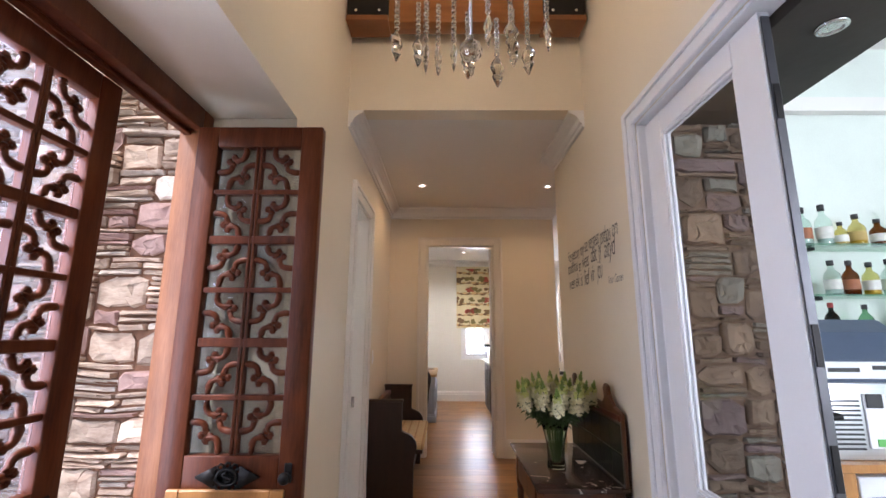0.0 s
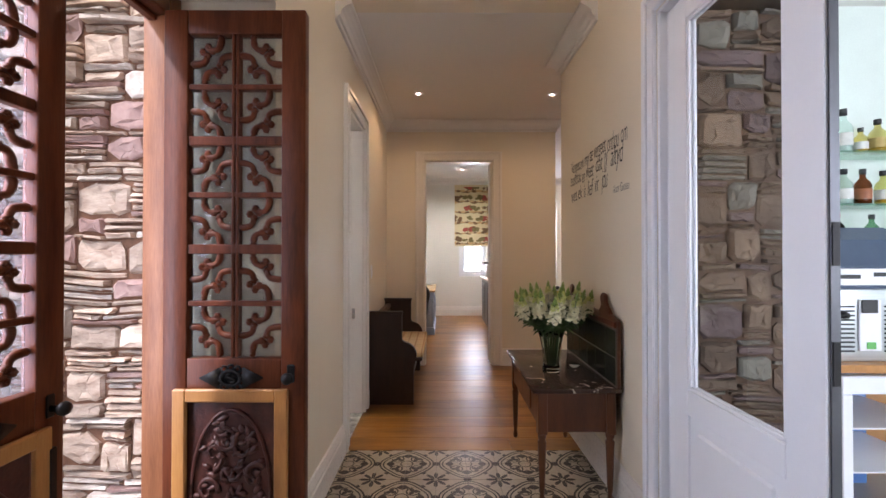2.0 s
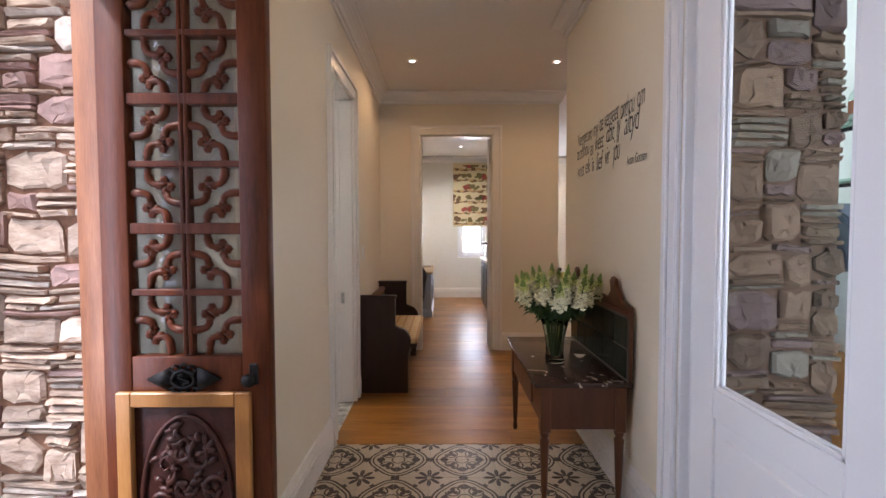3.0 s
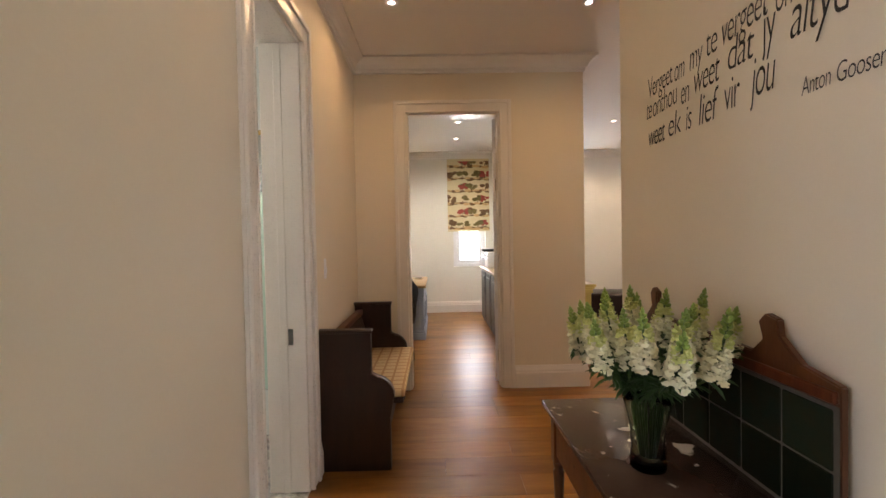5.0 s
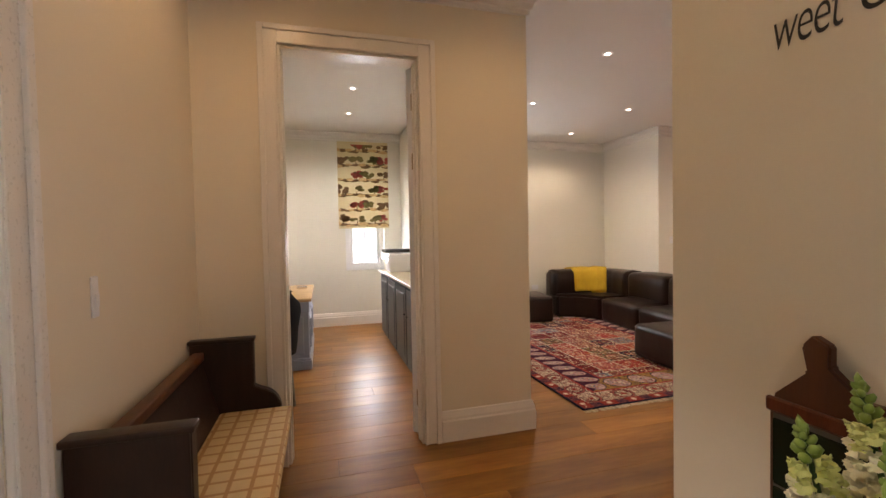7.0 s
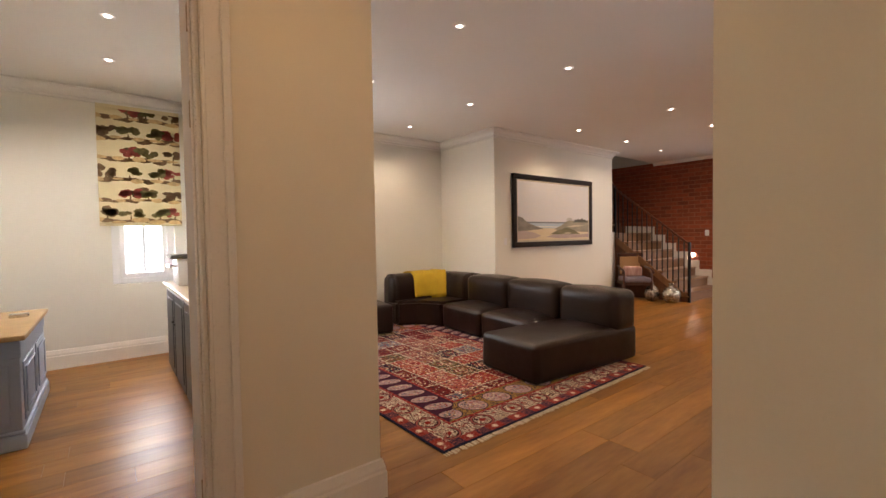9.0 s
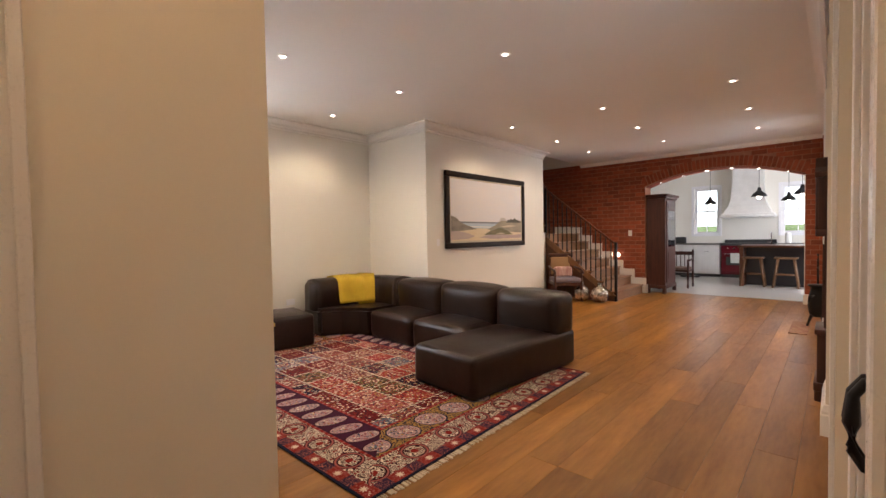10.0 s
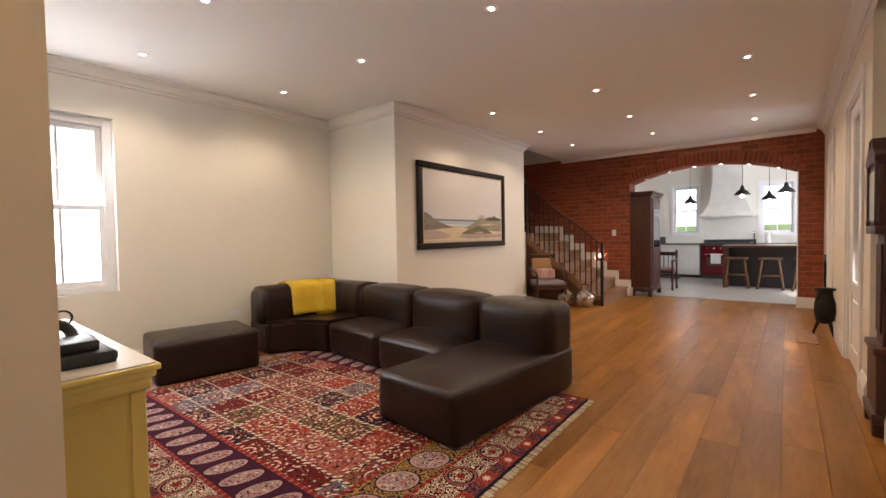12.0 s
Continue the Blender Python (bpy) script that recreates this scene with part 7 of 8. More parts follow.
part("lower_panel", boxed(0.15, AW - 0.15, -0.008, 0.0, 0.30, 0.85, 0.004), CLK, ad)

# ---- kitchen ----
OFFW = material("white_kitchen_paint", (0.80, 0.79, 0.76), 0.35, scale=4, grain=80, bump=0.03)
GRANITE = material("grey_worktop", (0.22, 0.21, 0.19), 0.25, second=(0.12, 0.115, 0.10), scale=30, grain=120, bump=0.03)
for k, (y0, y1) in enumerate(((7.48, 8.10), (8.11, 8.73), (8.74, 9.36), (5.10, 5.70), (5.71, 6.28))):
    bc_ = thing("base_cabinet", (14.40, y0, 0), "white painted kitchen base cabinet", "cabinet", "kitchen base cabinets")
    part("carcass", boxed(0.02, 0.60, 0, y1 - y0, 0.08, 0.88, 0.003), OFFW, bc_)
    part("plinth", boxed(0.06, 0.60, 0, y1 - y0, 0.0, 0.08), PAPER["black"], bc_)
    half = (y1 - y0) / 2
    for q in range(2):
        dd = part("cabinet_door", boxed(0.0, 0.02, half * q + 0.008, half * (q + 1) - 0.008, 0.10, 0.86, 0.004), OFFW, bc_)
        part("panel", boxed(-0.006, 0.001, half * q + 0.06, half * (q + 1) - 0.06, 0.16, 0.80, 0.003), OFFW, dd)
        part("knob", lathe(bmesh.new(), [(0.005, 0), (0.014, 0.012), (0.003, 0.022)], -0.018, half + (0.03 if q else -0.03), 0.70, 8, "x"), CHROME, dd)
for nm, y0, y1 in (("worktop", 7.47, 9.9), ("worktop", 4.6, 6.29)):
    w_ = part(nm, boxed(14.37, KX, y0, y1, 0.882, 0.92, 0.004), GRANITE)
    tagged(w_, "grey stone kitchen worktop", "worktop")
rc = thing("range_cooker", (14.36, 6.30, 0), "burgundy range cooker with black hob", "cooker")
BURG = material("burgundy_enamel", (0.14, 0.008, 0.016), 0.15, scale=4, grain=60, bump=0.01, coat=0.5)
part("body", boxed(0.03, 0.62, 0, 1.15, 0.09, 0.86, 0.005), BURG, rc)
part("plinth", boxed(0.06, 0.6, 0.02, 1.13, 0, 0.09), PAPER["black"], rc)
part("hob", boxed(0.0, 0.63, -0.005, 1.155, 0.86, 0.92, 0.006), PAPER["black"], rc, "black hob with pan supports")
part("splash_rail", boxed(0.58, 0.63, 0.0, 1.15, 0.92, 1.01, 0.004), PAPER["black"], rc)
for q in range(2):
    od = part("oven_door", boxed(0.0, 0.03, 0.03 + 0.56 * q, 0.55 + 0.56 * q, 0.16, 0.70, 0.006), BURG, rc)
    part("oven_window", boxed(-0.004, 0.0, 0.12 + 0.56 * q, 0.46 + 0.56 * q, 0.34, 0.56), PAPER["black"], od)
    part("door_handle", tube(bmesh.new(), [(0.0, 0.08 + 0.56 * q, 0.64), (-0.04, 0.08 + 0.56 * q, 0.64), (-0.04, 0.50 + 0.56 * q, 0.64), (0.0, 0.50 + 0.56 * q, 0.64)], 0.01, 6), CHROME, od)
for q in range(7):
    part("knob", lathe(bmesh.new(), [(0.022, 0), (0.02, 0.02), (0.01, 0.025)], 0.005, 0.15 + 0.14 * q, 0.79, 10, "x"), CHROME, rc)
tw = thing("tea_towel", (14.31, 7.0, 0.40), "white printed tea towel on the oven handle", "towel")
part("cloth", boxed(0.0, 0.012, 0.0, 0.22, 0.0, 0.26, 0.004), PAPER["white"], tw)
hd = thing("range_hood", (KX, 6.90, 1.60), "flared white plaster range hood over the cooker", "hood")
tmp = bmesh.new()
rings = []
for z, hw_, dp in ((0.0, 0.58, 0.50), (0.10, 0.58, 0.50), (0.11, 0.53, 0.46), (0.18, 0.50, 0.43), (0.30, 0.43, 0.38), (0.45, 0.385, 0.35), (0.62, 0.36, 0.33), (0.90, 0.34, 0.31), (1.40, 0.33, 0.30)):
    rings.append([tmp.verts.new(v) for v in ((-0.002, -hw_, z), (-dp, -hw_, z), (-dp, hw_, z), (-0.002, hw_, z))])
for a_, b_ in zip(rings, rings[1:]):
    for k in range(4):
        tmp.faces.new((a_[k], a_[(k + 1) % 4], b_[(k + 1) % 4], b_[k]))
tmp.faces.new(rings[0][::-1])
tmp.faces.new(rings[-1])
bmesh.ops.recalc_face_normals(tmp, faces=tmp.faces[:])
part("canopy", tmp, OFFW, hd)
part("mantel", boxed(-0.53, -0.002, -0.61, 0.61, 0.02, 0.06, 0.008, 2), OFFW, hd)
isl = thing("kitchen_island", (12.42, 4.7, 0), "dark kitchen island with thick wooden top", "island")
part("worktop", boxed(0, 0.95, 0, 2.10, 0.87, 0.92, 0.006, 2), TABLEWOOD, isl, "thick brown wooden worktop")
part("base", boxed(0.45, 0.92, 0.03, 2.07, 0, 0.87, 0.004), DGREY, isl)
part("end_panel", boxed(0.04, 0.45, 1.99, 2.07, 0, 0.87, 0.004), TABLEWOOD, isl)
tp = thing("mixer_tap", (13.1, 6.25, 0.92), "tall chrome mixer tap on the island", "tap")
part("spout", tube(bmesh.new(), [(0, 0, 0), (0, 0, 0.24), (-0.03, 0, 0.29), (-0.09, 0, 0.29), (-0.11, 0, 0.24)], 0.012, 8), CHROME, tp)
part("lever", boxed(-0.01, 0.01, 0.01, 0.07, 0.05, 0.065, 0.003), CHROME, tp)
kr = thing("paper_roll", (14.7, 6.05, 0.92), "upright white kitchen paper roll", "paper roll")
part("roll", lathe(bmesh.new(), [(0.06, 0), (0.062, 0.01), (0.062, 0.26), (0.02, 0.265)], steps=16), PAPER["white"], kr)
ke = thing("kettle", (14.6, 5.35, 0.92), "dark kettle on the grey worktop", "kettle")
part("body", lathe(bmesh.new(), [(0.08, 0), (0.09, 0.03), (0.075, 0.16), (0.04, 0.20), (0.01, 0.23)], steps=16), PAPER["black"], ke)
to = thing("toaster", (14.55, 8.35, 0.92), "dark toaster on the grey worktop", "toaster")
part("body", boxed(0, 0.18, 0, 0.32, 0, 0.18, 0.025, 3), PAPER["black"], to)
pl_ = thing("black_floor_tray", (14.0, 7.9, 0.003), "black shallow tray on the kitchen floor", "tray")
part("tray", boxed(0, 0.25, 0, 0.45, 0, 0.04, 0.01), PAPER["black"], pl_)
stool = thing("bar_stool", (12.58, 6.53, 0.003), "rustic splay-legged wooden bar stool", "stool", "island stools")
STW = material("rustic_brown_stool_wood", (0.24, 0.13, 0.06), 0.5, second=(0.14, 0.07, 0.03), scale=6, grain=40, bump=0.1)
part("seat", boxed(-0.15, 0.15, -0.20, 0.20, 0.62, 0.66, 0.012, 2), STW, stool)
for lx, ly in ((-0.12, -0.15), (0.12, -0.15), (-0.12, 0.15), (0.12, 0.15)):
    part("leg", tube(bmesh.new(), [(lx * 0.8, ly * 0.9, 0.63), (lx * 1.25, ly * 1.45, 0)], 0.022, 6), STW, stool)
for ly in (-0.195, 0.195):
    part("stretcher", tube(bmesh.new(), [(-0.135, ly, 0.22), (0.135, ly, 0.22)], 0.014, 6), STW, stool)
for lx in (-0.13, 0.13):
    part("stretcher", tube(bmesh.new(), [(lx, -0.185, 0.28), (lx, 0.185, 0.28)], 0.014, 6), STW, stool)
copy_thing(stool, pose(12.58, 5.95, 0.003))
copy_thing(stool, pose(12.58, 5.37, 0.003))
pn = thing("pendant_lamp", (12.8, 6.45, 2.02), "black metal cone pendant lamp on a cable", "pendant lamp", "kitchen pendants")
part("cable", tube(bmesh.new(), [(0, 0, 0.20), (0, 0, KC - 2.02)], 0.005, 5), IRON, pn)
part("shade", lathe(bmesh.new(), [(0.155, 0.0), (0.15, 0.012), (0.11, 0.07), (0.05, 0.12), (0.035, 0.17), (0.03, 0.20), (0.005, 0.21)], steps=20), IRON, pn, "black conical shade")
part("bulb", lathe(bmesh.new(), [(0.02, 0.0), (0.04, -0.02), (0.03, -0.05), (0.005, -0.06)], steps=12), LAMP_GLOW, pn, "lit bulb")
copy_thing(pn, pose(12.8, 5.70, 2.02))
for py_ in (7.68, 6.02):
    copy_thing(pn, pose(14.3, py_, 1.98))
hc = thing("hall_chair", (11.55, 7.80, 0), "dark turned-wood armchair with patterned seat pad", "armchair", rz=-90)
for lx in (-0.25, 0.25):
    for ly, hh_ in ((-0.22, 0.62), (0.22, 0.85)):
        part("leg", lathe(bmesh.new(), [(0.016, 0), (0.026, 0.05), (0.018, 0.12), (0.026, 0.25), (0.02, 0.42), (0.024, hh_ - 0.05), (0.012, hh_)], lx, ly, 0.003, 10), CLK, hc)
    part("arm", tube(bmesh.new(), [(lx, 0.22, 0.66), (lx * 1.06, 0.0, 0.62), (lx, -0.26, 0.62)], 0.02, 8), CLK, hc)
part("seat", boxed(-0.25, 0.25, -0.24, 0.24, 0.36, 0.41, 0.006), CLK, hc)
part("seat_pad", boxed(-0.23, 0.23, -0.22, 0.22, 0.41, 0.46, 0.02, 3), material("patterned_seat_pad", (0.40, 0.30, 0.22), 0.9, second=(0.18, 0.08, 0.07), scale=16, grain=60), hc)
part("back_rail", boxed(-0.24, 0.24, 0.205, 0.235, 0.72, 0.80, 0.01, 2), CLK, hc)
for q in range(5):
    part("back_spindle", tube(bmesh.new(), [(-0.17 + 0.085 * q, 0.22, 0.41), (-0.17 + 0.085 * q, 0.22, 0.73)], 0.009, 6), CLK, hc)


# ---- pieces: planks, tiles, stones, bricks ----
def piece(name, mesh, parent, place, scale=(1, 1, 1), rz=0.0, tilt=0.0):
    ob = bpy.data.objects.new(name, mesh)
    scene.collection.objects.link(ob)
    ob.parent = parent
    ob.location, ob.scale, ob.rotation_euler = place, scale, (0, radians(tilt), rz)
    return ob


def raw_mesh(name, bm, mat):
    me = bpy.data.meshes.new(name)
    bm.to_mesh(me)
    bm.free()
    me.materials.append(mat)
    return me


# oak planks run along x
oak_floor = structure(part("floor_oak", boxed(-2.4, BRICK + 0.30, 4.42, 11.3, -0.03, -0.012), material("dark_plank_joint", (0.06, 0.03, 0.015), 0.8)), "warm oak plank floor", "floor")
rnd = random.Random(21)
PWID = 0.19
plank_cache = {}


def plank_mesh(length):
    key = round(length, 2)
    if key not in plank_cache:
        bm = boxed(0, key - 0.0015, 0.0007, PWID - 0.0007, -0.012, 0.0)
        bmesh.ops.bevel(bm, geom=[e_ for e_ in bm.edges if all(v.co.z > -0.001 for v in e_.verts)], offset=0.0006, segments=1, affect="EDGES")
        plank_cache[key] = raw_mesh("plank", bm, OAK)
    return plank_cache[key]


row = 0
y = 4.5605
while y < NORTH:
    yc = y + PWID / 2
    spans = []
    if yc < SOUTH:
        spans = [(LX, RX)]
    elif yc < END:
        spans = [(LX, BRICK + 0.30)]
    elif yc < END + 0.13:
        spans = [(ED0, ED1), (1.523, BRICK + 0.30)]
    else:
        spans = [(-2.4, 1.39), (1.523, PICX if yc > PICY else BRICK + 0.30)]
    for a, b in spans:
        x = a
        cut = rnd.choice((0.7, 1.1, 1.5, 1.9))
        while x < b - 0.02:
            L = min(cut, b - x)
            if b - x - L < 0.25:
                L = b - x
            piece("plank", plank_mesh(L), oak_floor, (x, y, 0))
            x += round(L, 2) if L != b - x else L
            cut = rnd.choice((1.6, 1.9, 2.2))
    y += PWID
    row += 1

# patterned cement tiles in the foyer
def cement_tile():
    m = bpy.data.materials.new("patterned_cement_tile")
    m.use_nodes = True
    t = m.node_tree
    n, l = t.nodes, t.links
    b = n["Principled BSDF"]
    tc, sep = n.new("ShaderNodeTexCoord"), n.new("ShaderNodeSeparateXYZ")
    l.new(tc.outputs["Object"], sep.inputs[0])

    def mth(op, a, c=None, d=None):
        q = n.new("ShaderNodeMath")
        q.operation = op
        for i, v in enumerate((a, c, d)):
            if v is None:
                continue
            if isinstance(v, (int, float)):
                q.inputs[i].default_value = v
            else:
                l.new(v, q.inputs[i])
        return q.outputs[0]
    H_ = TS / 2
    # a ring round one corner, a flower round the opposite one; four turned tiles make the figure
    cx_, cy_ = mth("SUBTRACT", H_, sep.outputs[0]), mth("SUBTRACT", H_, sep.outputs[1])
    fx_, fy_ = mth("ADD", H_, sep.outputs[0]), mth("ADD", H_, sep.outputs[1])

    def length(a, c):
        return mth("SQRT", mth("ADD", mth("MULTIPLY", a, a), mth("MULTIPLY", c, c)))
    rc_, rf_ = length(cx_, cy_), length(fx_, fy_)
    thc, thf = mth("ARCTAN2", cy_, cx_), mth("ARCTAN2", fy_, fx_)

    def band(v, mid, half):
        return mth("LESS_THAN", mth("ABSOLUTE", mth("SUBTRACT", v, mid)), half)
    rcw = mth("SUBTRACT", rc_, mth("MULTIPLY", TS * 0.05, mth("COSINE", mth("MULTIPLY", thc, 4.0))))
    ring1 = band(rcw, TS * 0.85, TS * 0.030)
    ring2 = mth("MAXIMUM", band(rcw, TS * 0.74, TS * 0.024), band(rc_, TS * 0.20, TS * 0.02))
    bud = length(mth("SUBTRACT", cx_, TS * 0.33), mth("SUBTRACT", cy_, TS * 0.33))
    curl = mth("MULTIPLY", band(bud, TS * 0.20, TS * 0.024), mth("LESS_THAN", rc_, TS * 0.62))
    leafb = mth("LESS_THAN", bud, mth("MULTIPLY", TS * 0.12, mth("ADD", 0.45, mth("ABSOLUTE", mth("COSINE", mth("MULTIPLY", mth("ARCTAN2", mth("SUBTRACT", cy_, TS * 0.33), mth("SUBTRACT", cx_, TS * 0.33)), 1.5))))))
    side_leaf = mth("LESS_THAN", mth("ABSOLUTE", mth("SUBTRACT", rc_, TS * 0.55)), mth("MULTIPLY", TS * 0.13, mth("POWER", mth("ABSOLUTE", mth("COSINE", mth("MULTIPLY", thc, 2.0))), 6.0)))
    petal = mth("MULTIPLY", mth("LESS_THAN", rf_, mth("MULTIPLY", TS * 0.42, mth("POWER", mth("ABSOLUTE", mth("COSINE", mth("MULTIPLY", thf, 4.0))), 0.8))), mth("GREATER_THAN", rf_, TS * 0.07))
    tip_ = mth("LESS_THAN", mth("ADD", mth("ABSOLUTE", mth("SUBTRACT", fx_, TS * 0.40)), mth("ABSOLUTE", mth("SUBTRACT", fy_, TS * 0.40))), TS * 0.10)
    corner = mth("LESS_THAN", mth("MINIMUM", length(cx_, fy_), length(fx_, cy_)), TS * 0.13)
    f = ring1
    for g in (ring2, curl, leafb, side_leaf, petal, tip_, corner):
        f = mth("MAXIMUM", f, g)
    no = n.new("ShaderNodeTexNoise")
    no.inputs["Scale"].default_value, no.inputs["Detail"].default_value = 40, 5
    l.new(tc.outputs["Object"], no.inputs["Vector"])
    mix = n.new("ShaderNodeMix")
    mix.data_type = "RGBA"
    l.new(f, mix.inputs[0])
    mix.inputs[6].default_value, mix.inputs[7].default_value = (0.47, 0.39, 0.29, 1), (0.035, 0.020, 0.013, 1)
    oi, hs = n.new("ShaderNodeObjectInfo"), n.new("ShaderNodeHueSaturation")
    l.new(mix.outputs[2], hs.inputs["Color"])
    l.new(mth("ADD", mth("MULTIPLY_ADD", oi.outputs["Random"], 0.14, 0.73), mth("MULTIPLY", no.outputs[0], 0.4)), hs.inputs["Value"])
    l.new(hs.outputs[0], b.inputs["Base Color"])
    b.inputs["Roughness"].default_value = 0.42
    bp = n.new("ShaderNodeBump")
    bp.inputs["Strength"].default_value, bp.inputs["Distance"].default_value = 0.12, 0.003
    l.new(no.outputs[0], bp.inputs["Height"])
    l.new(bp.outputs[0], b.inputs["Normal"])
    return m


TS, TILE_X = 0.18, -0.355
TILE_I, TILE_J = 0, 1
tile_bed = structure(part("floor_tiles", boxed(LX - 0.5, RX + 0.1, -1.4, 4.56, -0.03, -0.010), material("tile_grout", (0.30, 0.26, 0.20), 0.9)), "patterned cream and dark cement tile floor", "floor")
tmesh = raw_mesh("cement_tile", boxed(-TS / 2 + 0.001, TS / 2 - 0.001, -TS / 2 + 0.001, TS / 2 - 0.001, -0.012, 0.0, 0.001), cement_tile())
for i in range(-1, 9):
    for j in range(30):
        east, north = (i + 1 + TILE_I) % 2 == 0, (j + TILE_J) % 2 == 0
        turn = {(True, True): 0, (False, True): 90, (False, False): 180, (True, False): 270}[(east, north)]
        piece("cement_tile", tmesh, tile_bed, (TILE_X + TS * (i + 0.5), 4.559 - TS * (j + 0.5), 0), rz=radians(turn))

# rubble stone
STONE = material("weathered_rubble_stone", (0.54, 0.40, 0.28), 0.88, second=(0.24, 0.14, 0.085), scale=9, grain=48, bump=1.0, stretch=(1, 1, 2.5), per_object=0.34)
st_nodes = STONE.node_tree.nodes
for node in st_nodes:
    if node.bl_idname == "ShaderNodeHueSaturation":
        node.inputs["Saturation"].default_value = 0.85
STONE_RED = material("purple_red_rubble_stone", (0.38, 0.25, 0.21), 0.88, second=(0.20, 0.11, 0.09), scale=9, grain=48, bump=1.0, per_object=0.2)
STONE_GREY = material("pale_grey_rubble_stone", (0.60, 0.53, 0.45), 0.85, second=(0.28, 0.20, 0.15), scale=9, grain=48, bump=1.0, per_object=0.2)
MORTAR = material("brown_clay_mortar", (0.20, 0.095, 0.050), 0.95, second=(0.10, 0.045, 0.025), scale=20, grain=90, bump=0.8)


def stone_mesh(r_, w, h, cx, cz):
    """An uneven flat-bedded stone w wide and h high about its middle, standing out to -y."""
    bm = bmesh.new()
    gap = r_.uniform(0.004, 0.009)
    hw, hh = w / 2 - gap, h / 2 - min(gap * 0.8, h * 0.16)
    cut = min(hw, hh) * r_.uniform(0.3, 0.95)
    out = []
    for sx_, sz_ in ((-1, -1), (1, -1), (1, 1), (-1, 1)):
        k1, k2 = cut * r_.uniform(0.1, 1.6), cut * r_.uniform(0.1, 1.0)
        first_, second_ = (sx_ * hw, sz_ * (hh - k2)), (sx_ * (hw - k1), sz_ * hh)
        if sx_ * sz_ < 0:
            first_, second_ = second_, first_
        out += [first_, second_]
        if sz_ < 0 < -sx_ or sx_ > 0 < sz_:
            for at_ in (-0.35, 0.3):
                at_ = (at_ + r_.uniform(-0.15, 0.15)) * 2 * (hw - cut) * (1 if sz_ < 0 else -1) * 0.9
                out.append((at_, sz_ * (hh - r_.uniform(-0.1, 0.28) * min(hh, 0.03))))
    warped = []
    for a, b in out:
        n_ = Vector(((cx + a) * 3.2, (cz + b) * 3.2, 3.0))
        warped.append((a + 0.012 * noise.noise(n_), b + 0.022 * noise.noise(n_ + Vector((7, 3, 1)))))
    out = warped
    proud = r_.uniform(0.010, 0.030)
    mx_, mz_ = sum(a for a, b in out) / len(out), sum(b for a, b in out) / len(out)
    tip_x, tip_z = r_.uniform(-0.012, 0.012), r_.uniform(-0.008, 0.008)
    back = [bm.verts.new((a, 0.02, b)) for a, b in out]
    rim = [bm.verts.new((a, -proud * 0.55 + r_.uniform(-0.002, 0.004), b)) for a, b in out]
    lip = min(0.012, 0.25 * min(hw, hh) + 0.002)
    face = []
    for a, b in out:
        la, lb = a - mx_, b - mz_
        ln = max(0.01, math.hypot(la, lb))
        face.append(bm.verts.new((a - la / ln * lip, -proud + r_.uniform(-0.003, 0.004) + tip_x * la / hw + tip_z * lb / hh, b - lb / ln * lip)))
    mids = [bm.verts.new((mx_ + (v.co.x - mx_) * 0.5, v.co.y - r_.uniform(-0.003, 0.006), mz_ + (v.co.z - mz_) * 0.5)) for v in face]
    n = len(out)
    for k in range(n):
        q = (k + 1) % n
        bm.faces.new((back[k], back[q], rim[q], rim[k]))
        bm.faces.new((rim[k], rim[q], face[q], face[k]))
        bm.faces.new((face[k], face[q], mids[q], mids[k]))
    bm.faces.new(mids)
    bmesh.ops.recalc_face_normals(bm, faces=bm.faces[:])
    return bm


# Darker, browner versions of the outside rubble and mortar, for the indoor jamb.
STONE_BAR = material("darker_brown_rubble", (0.185, 0.130, 0.085), 0.85, second=(0.085, 0.056, 0.038), scale=7, grain=40, bump=1.0, stretch=(1, 1, 2.2), per_object=0.3)
STONE_BAR_GREY = material("darker_green_grey_rubble", (0.215, 0.205, 0.165), 0.85, second=(0.11, 0.095, 0.072), scale=7, grain=40, bump=1.0, per_object=0.25)
STONE_BAR_MAUVE = material("darker_mauve_rubble", (0.17, 0.122, 0.112), 0.85, second=(0.095, 0.065, 0.058), scale=7, grain=40, bump=1.0, per_object=0.25)
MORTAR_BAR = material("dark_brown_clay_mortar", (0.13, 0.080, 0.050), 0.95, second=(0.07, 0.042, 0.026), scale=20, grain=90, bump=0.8)


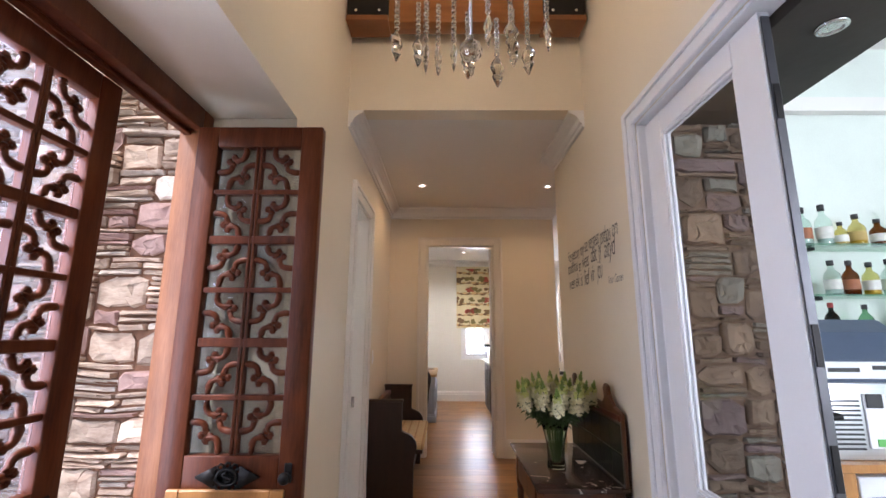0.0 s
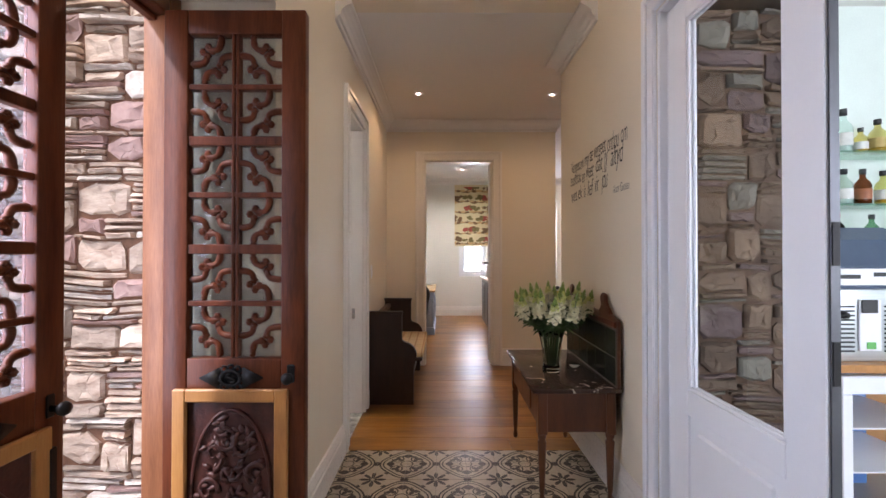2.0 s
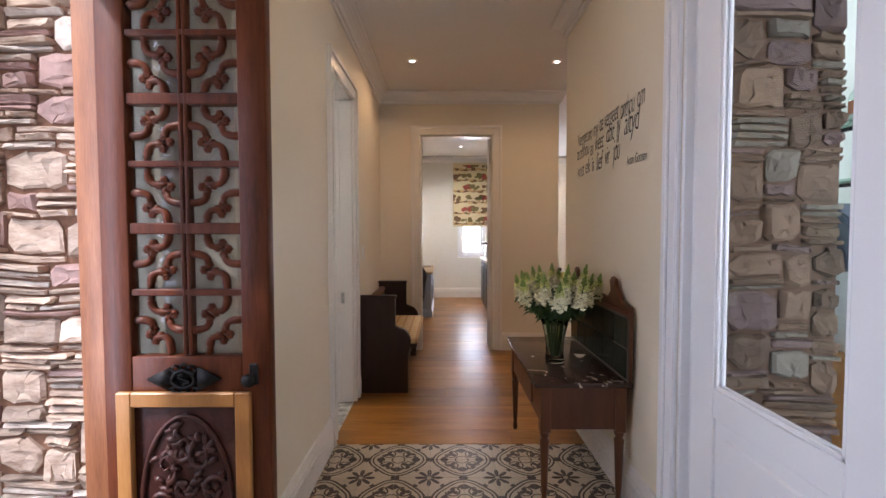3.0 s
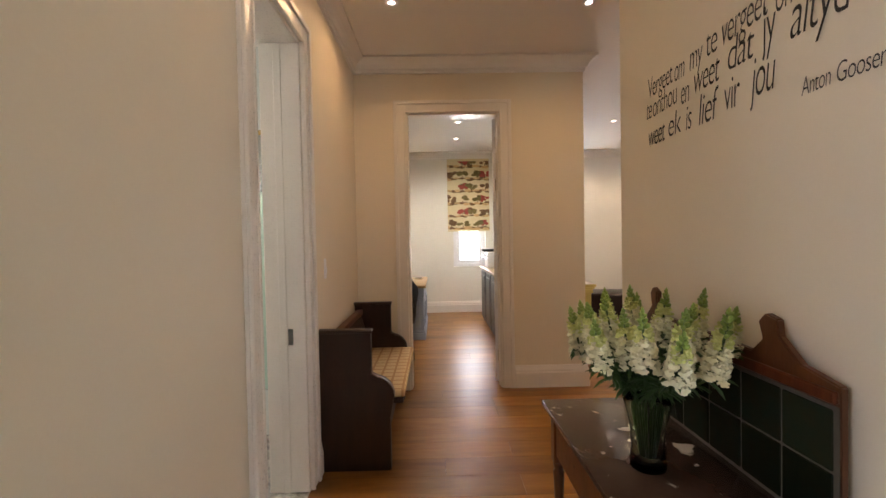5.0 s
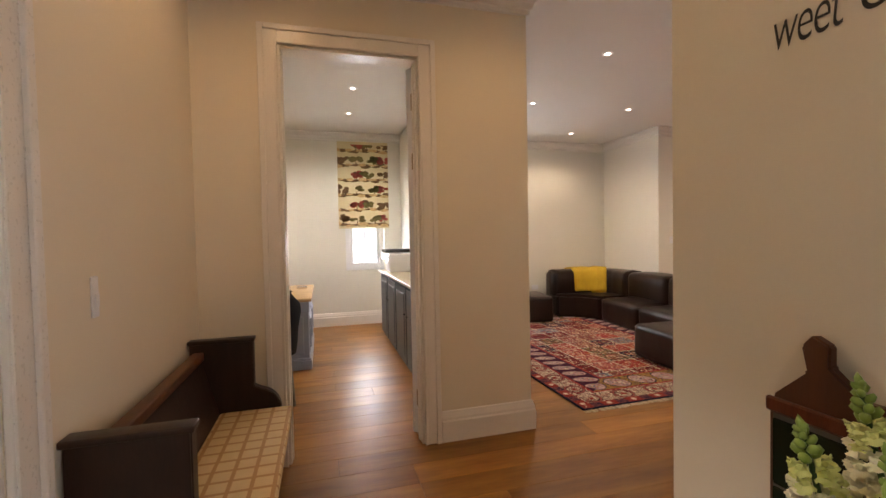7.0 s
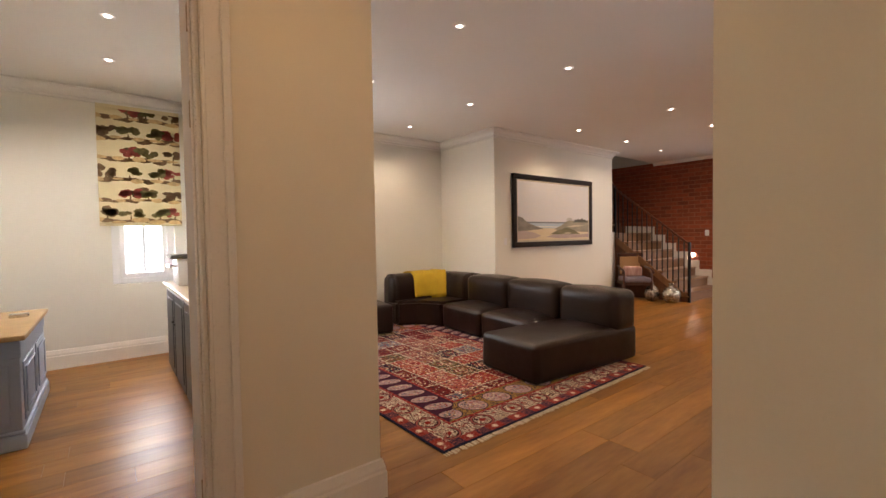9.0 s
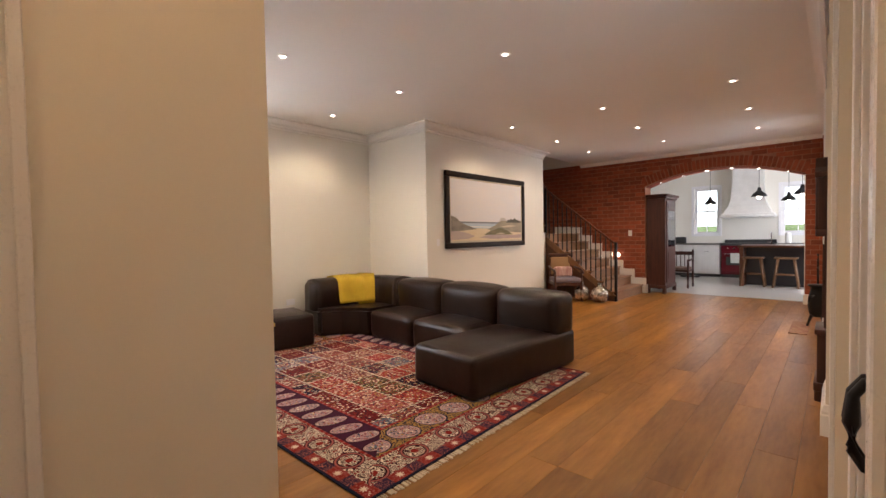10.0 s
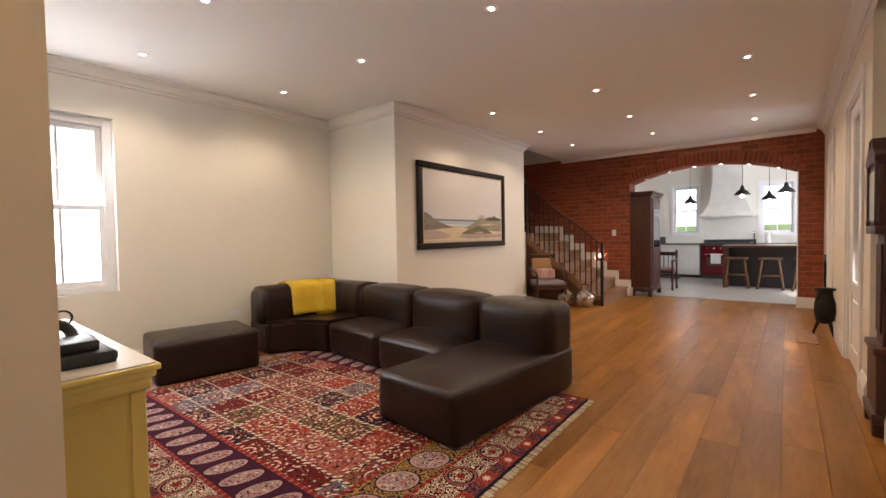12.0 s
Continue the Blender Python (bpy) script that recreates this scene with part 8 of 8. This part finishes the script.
def rubble(parent, x0, x1, z0, z1, yface, seed, kinds, shares, near):
    """Random rubble: thin slabs packed round larger blocks; those with their middle east of near are single pieces."""
    r_ = random.Random(seed)
    cell = 0.02
    n = round((x1 - x0) / cell)
    tops = [z0] * n
    rest = [bmesh.new() for _ in kinds]
    singles = 0
    while min(tops) < z1 - 0.005:
        low = min(tops)
        i = tops.index(low)
        j = i
        while j < n and abs(tops[j] - low) < 1e-6:
            j += 1
        run = j - i
        left, right = tops[i - 1] if i else 99, tops[j] if j < n else 99
        if run <= 4:
            up = min(left, right) - low
            w, h = run, up if up < 0.13 else r_.uniform(0.03, 0.09)
        else:
            pick = r_.random()
            if pick < shares[0]:
                w, h = r_.randint(6, 12), r_.uniform(0.08, 0.15)
            elif pick < shares[0] + shares[1]:
                w, h = r_.randint(4, 8), r_.uniform(0.045, 0.075)
            else:
                w, h = r_.randint(6, 16), r_.uniform(0.018, 0.032)
            w = min(w, run)
            if run - w < 4:
                w = run if run < 18 else run // 2
        for side_ in (left, right):
            if abs(low + h - side_) < 0.014:
                h = side_ - low
        h = max(0.016, min(h, z1 - low))
        for k in range(i, i + w):
            tops[k] = low + h
        cx, cz = x0 + (i + w / 2) * cell, low + h / 2
        kind = r_.randrange(len(kinds))
        bm = stone_mesh(r_, w * cell, h, cx, cz)
        if cx > near and singles < 300:
            singles += 1
            piece("stone", raw_mesh("stone", bm, kinds[kind]), parent, (cx, yface, cz))
        else:
            join(rest[kind], bm, Matrix.Translation((cx, yface, cz)))
    for k, bm in enumerate(rest):
        if bm.verts:
            part("stonework", bm, kinds[k], parent)["kind"] = "stuff"
        else:
            bm.free()


rub1 = structure(part("wall_stone_outside", boxed(-3.0, -0.862, 3.455, 3.9, -0.3, 3.3), MORTAR), "sunlit brown rubble stone outside wall", "wall")
rubble(rub1, -3.0, -0.862, 0.0, 2.9, 3.455, 31, (STONE, STONE, STONE_GREY, STONE, STONE_RED, STONE), (0.17, 0.13), -1.60)
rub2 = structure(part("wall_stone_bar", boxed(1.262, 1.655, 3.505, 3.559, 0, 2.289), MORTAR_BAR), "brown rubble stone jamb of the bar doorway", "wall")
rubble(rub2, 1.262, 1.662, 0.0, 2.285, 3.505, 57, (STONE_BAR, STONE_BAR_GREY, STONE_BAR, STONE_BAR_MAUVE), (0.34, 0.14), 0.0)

# brick wall with its arch
BRICKM = material("red_face_brick", (0.32, 0.075, 0.028), 0.8, second=(0.20, 0.042, 0.018), scale=9, grain=70, bump=0.4, per_object=0.25)
BRICKJ = material("red_face_brick_far", (0.32, 0.075, 0.028), 0.8, second=(0.20, 0.042, 0.018), scale=9, grain=70, bump=0.4, per_object=0.25, island=True)
JOINT = material("brown_brick_mortar", (0.36, 0.17, 0.10), 0.95, second=(0.28, 0.12, 0.07), scale=14, grain=80, bump=0.3)
AY0, AY1, AS, AA = 5.545, 8.07, 2.19, 2.44    # arch jambs, springing and crown
AC = (AY0 + AY1) / 2
half_w = (AY1 - AY0) / 2
AR = (half_w ** 2 + (AA - AS) ** 2) / (2 * (AA - AS))
ACZ = AA - AR


def arch_z(yy):
    return ACZ + math.sqrt(max(0.0, AR ** 2 - (yy - AC) ** 2))


bm = bmesh.new()
outline = [(4.8, 0), (AY0, 0), (AY0, AS)] + [(AY0 + (AY1 - AY0) * k / 24, arch_z(AY0 + (AY1 - AY0) * k / 24)) for k in range(1, 24)] + [(AY1, AS), (AY1, 0), (11.3, 0), (11.3, CEIL), (4.8, CEIL)]
extrude(bm, outline, BRICK, BRICK + 0.355, "x")
bw = structure(part("wall_brick", bm, JOINT), "red face brick wall with broad segmental arch", "wall")
structure(part("trim_arch_reveal", extrude(bmesh.new(), [(AY0 + 0.001, 0.18), (AY0 + 0.012, 0.18), (AY0 + 0.012, AS - 0.02), (AY0 + 0.001, AS - 0.02)], BRICK + 0.03, BRICK + 0.35, "x"), WALL_COOL), "white plastered reveal of the arch", "trim")
soff = [(AY0 + (AY1 - AY0) * k / 24, arch_z(AY0 + (AY1 - AY0) * k / 24) - 0.003) for k in range(25)]
bm = bmesh.new()
extrude(bm, soff + [(a, b - 0.012) for a, b in soff[::-1]], BRICK + 0.05, BRICK + 0.35, "x")
structure(part("trim_arch_soffit", bm, BRICKM), "red brick soffit of the arch", "trim")
for k in range(6):
    yy = AY0 + (AY1 - AY0) * (k + 0.6) / 6.2
    copy_thing(first, pose(BRICK + 0.2, yy, arch_z(yy) - 0.016))["group"] = "arch downlights"
bricks = []
CR, BL_ = 0.0835, 0.232
for rowk in range(int(CEIL / CR) + 1):
    z0 = rowk * CR
    z1 = min(z0 + CR - 0.011, CEIL - 0.005)
    yy = 5.25 - (BL_ / 2 if rowk % 2 else 0)
    while yy < 11.2:
        a, b = max(yy, 5.245), min(yy + BL_ - 0.011, 11.2)
        yy += BL_
        if b - a < 0.03 or z1 - z0 < 0.02:
            continue
        if a > 8.06 and z1 < 0.16 + 0.7 * max(0, a - 8.2) and a > 8.2:
            continue
        lo_in, hi_in = a < AY1 + 0.0 and b > AY0, True
        if lo_in:
            ra, rb = max(a, AY0), min(b, AY1)
            zmax = max(arch_z(ra), arch_z(rb), arch_z((ra + rb) / 2)) + 0.20
            if z0 < zmax - 0.01 and ra < rb:
                if z0 < min(arch_z(ra), arch_z(rb)) + 0.19:
                    if a < AY0 - 0.04:
                        bricks.append((a, AY0 - 0.004, z0, z1))
                    if b > AY1 + 0.04:
                        bricks.append((AY1 + 0.004, b, z0, z1))
                    continue
        bricks.append((a, b, z0, z1))
bricks.sort(key=lambda q: abs(q[0] - 7.6) + 0.6 * abs(q[2] - 1.6))
bmesh_cache = {}
far = bmesh.new()
for k, (a, b, z0, z1) in enumerate(bricks):
    if k < 300:
        key = (round(b - a, 2), round(z1 - z0, 3))
        if key not in bmesh_cache:
            bmesh_cache[key] = raw_mesh("brick", boxed(-0.007, 0.02, 0, b - a, 0, z1 - z0, 0.002), BRICKM)
        piece("brick", bmesh_cache[key], bw, (BRICK, a, z0))
    else:
        box(far, BRICK - 0.007, BRICK + 0.01, a, b, z0, z1)
# soldier course round the arch
nv = 38
for k in range(nv):
    yy = AY0 + (AY1 - AY0) * (k + 0.5) / nv
    ang = math.atan2(yy - AC, arch_z(yy) - ACZ)
    key = "voussoir"
    if key not in bmesh_cache:
        bmesh_cache[key] = raw_mesh("brick", boxed(-0.009, 0.02, -0.028, 0.028, 0.006, 0.185, 0.002), BRICKM)
    ob = piece("brick", bmesh_cache[key], bw, (BRICK, yy, arch_z(yy)))
    ob.rotation_euler = (-ang, 0, 0)
fo = part("brickwork", far, BRICKJ, bw)
fo["kind"] = "stuff"
for y0, y1 in ((5.25, AY0 + 0.02), (AY1 - 0.02, SY - 0.10)):
    structure(part("baseboard_brick", boxed(BRICK - 0.03, BRICK - 0.008, y0, y1, 0, 0.17, 0.004), TRIM), "white skirting at the foot of the brick pier", "skirting board")
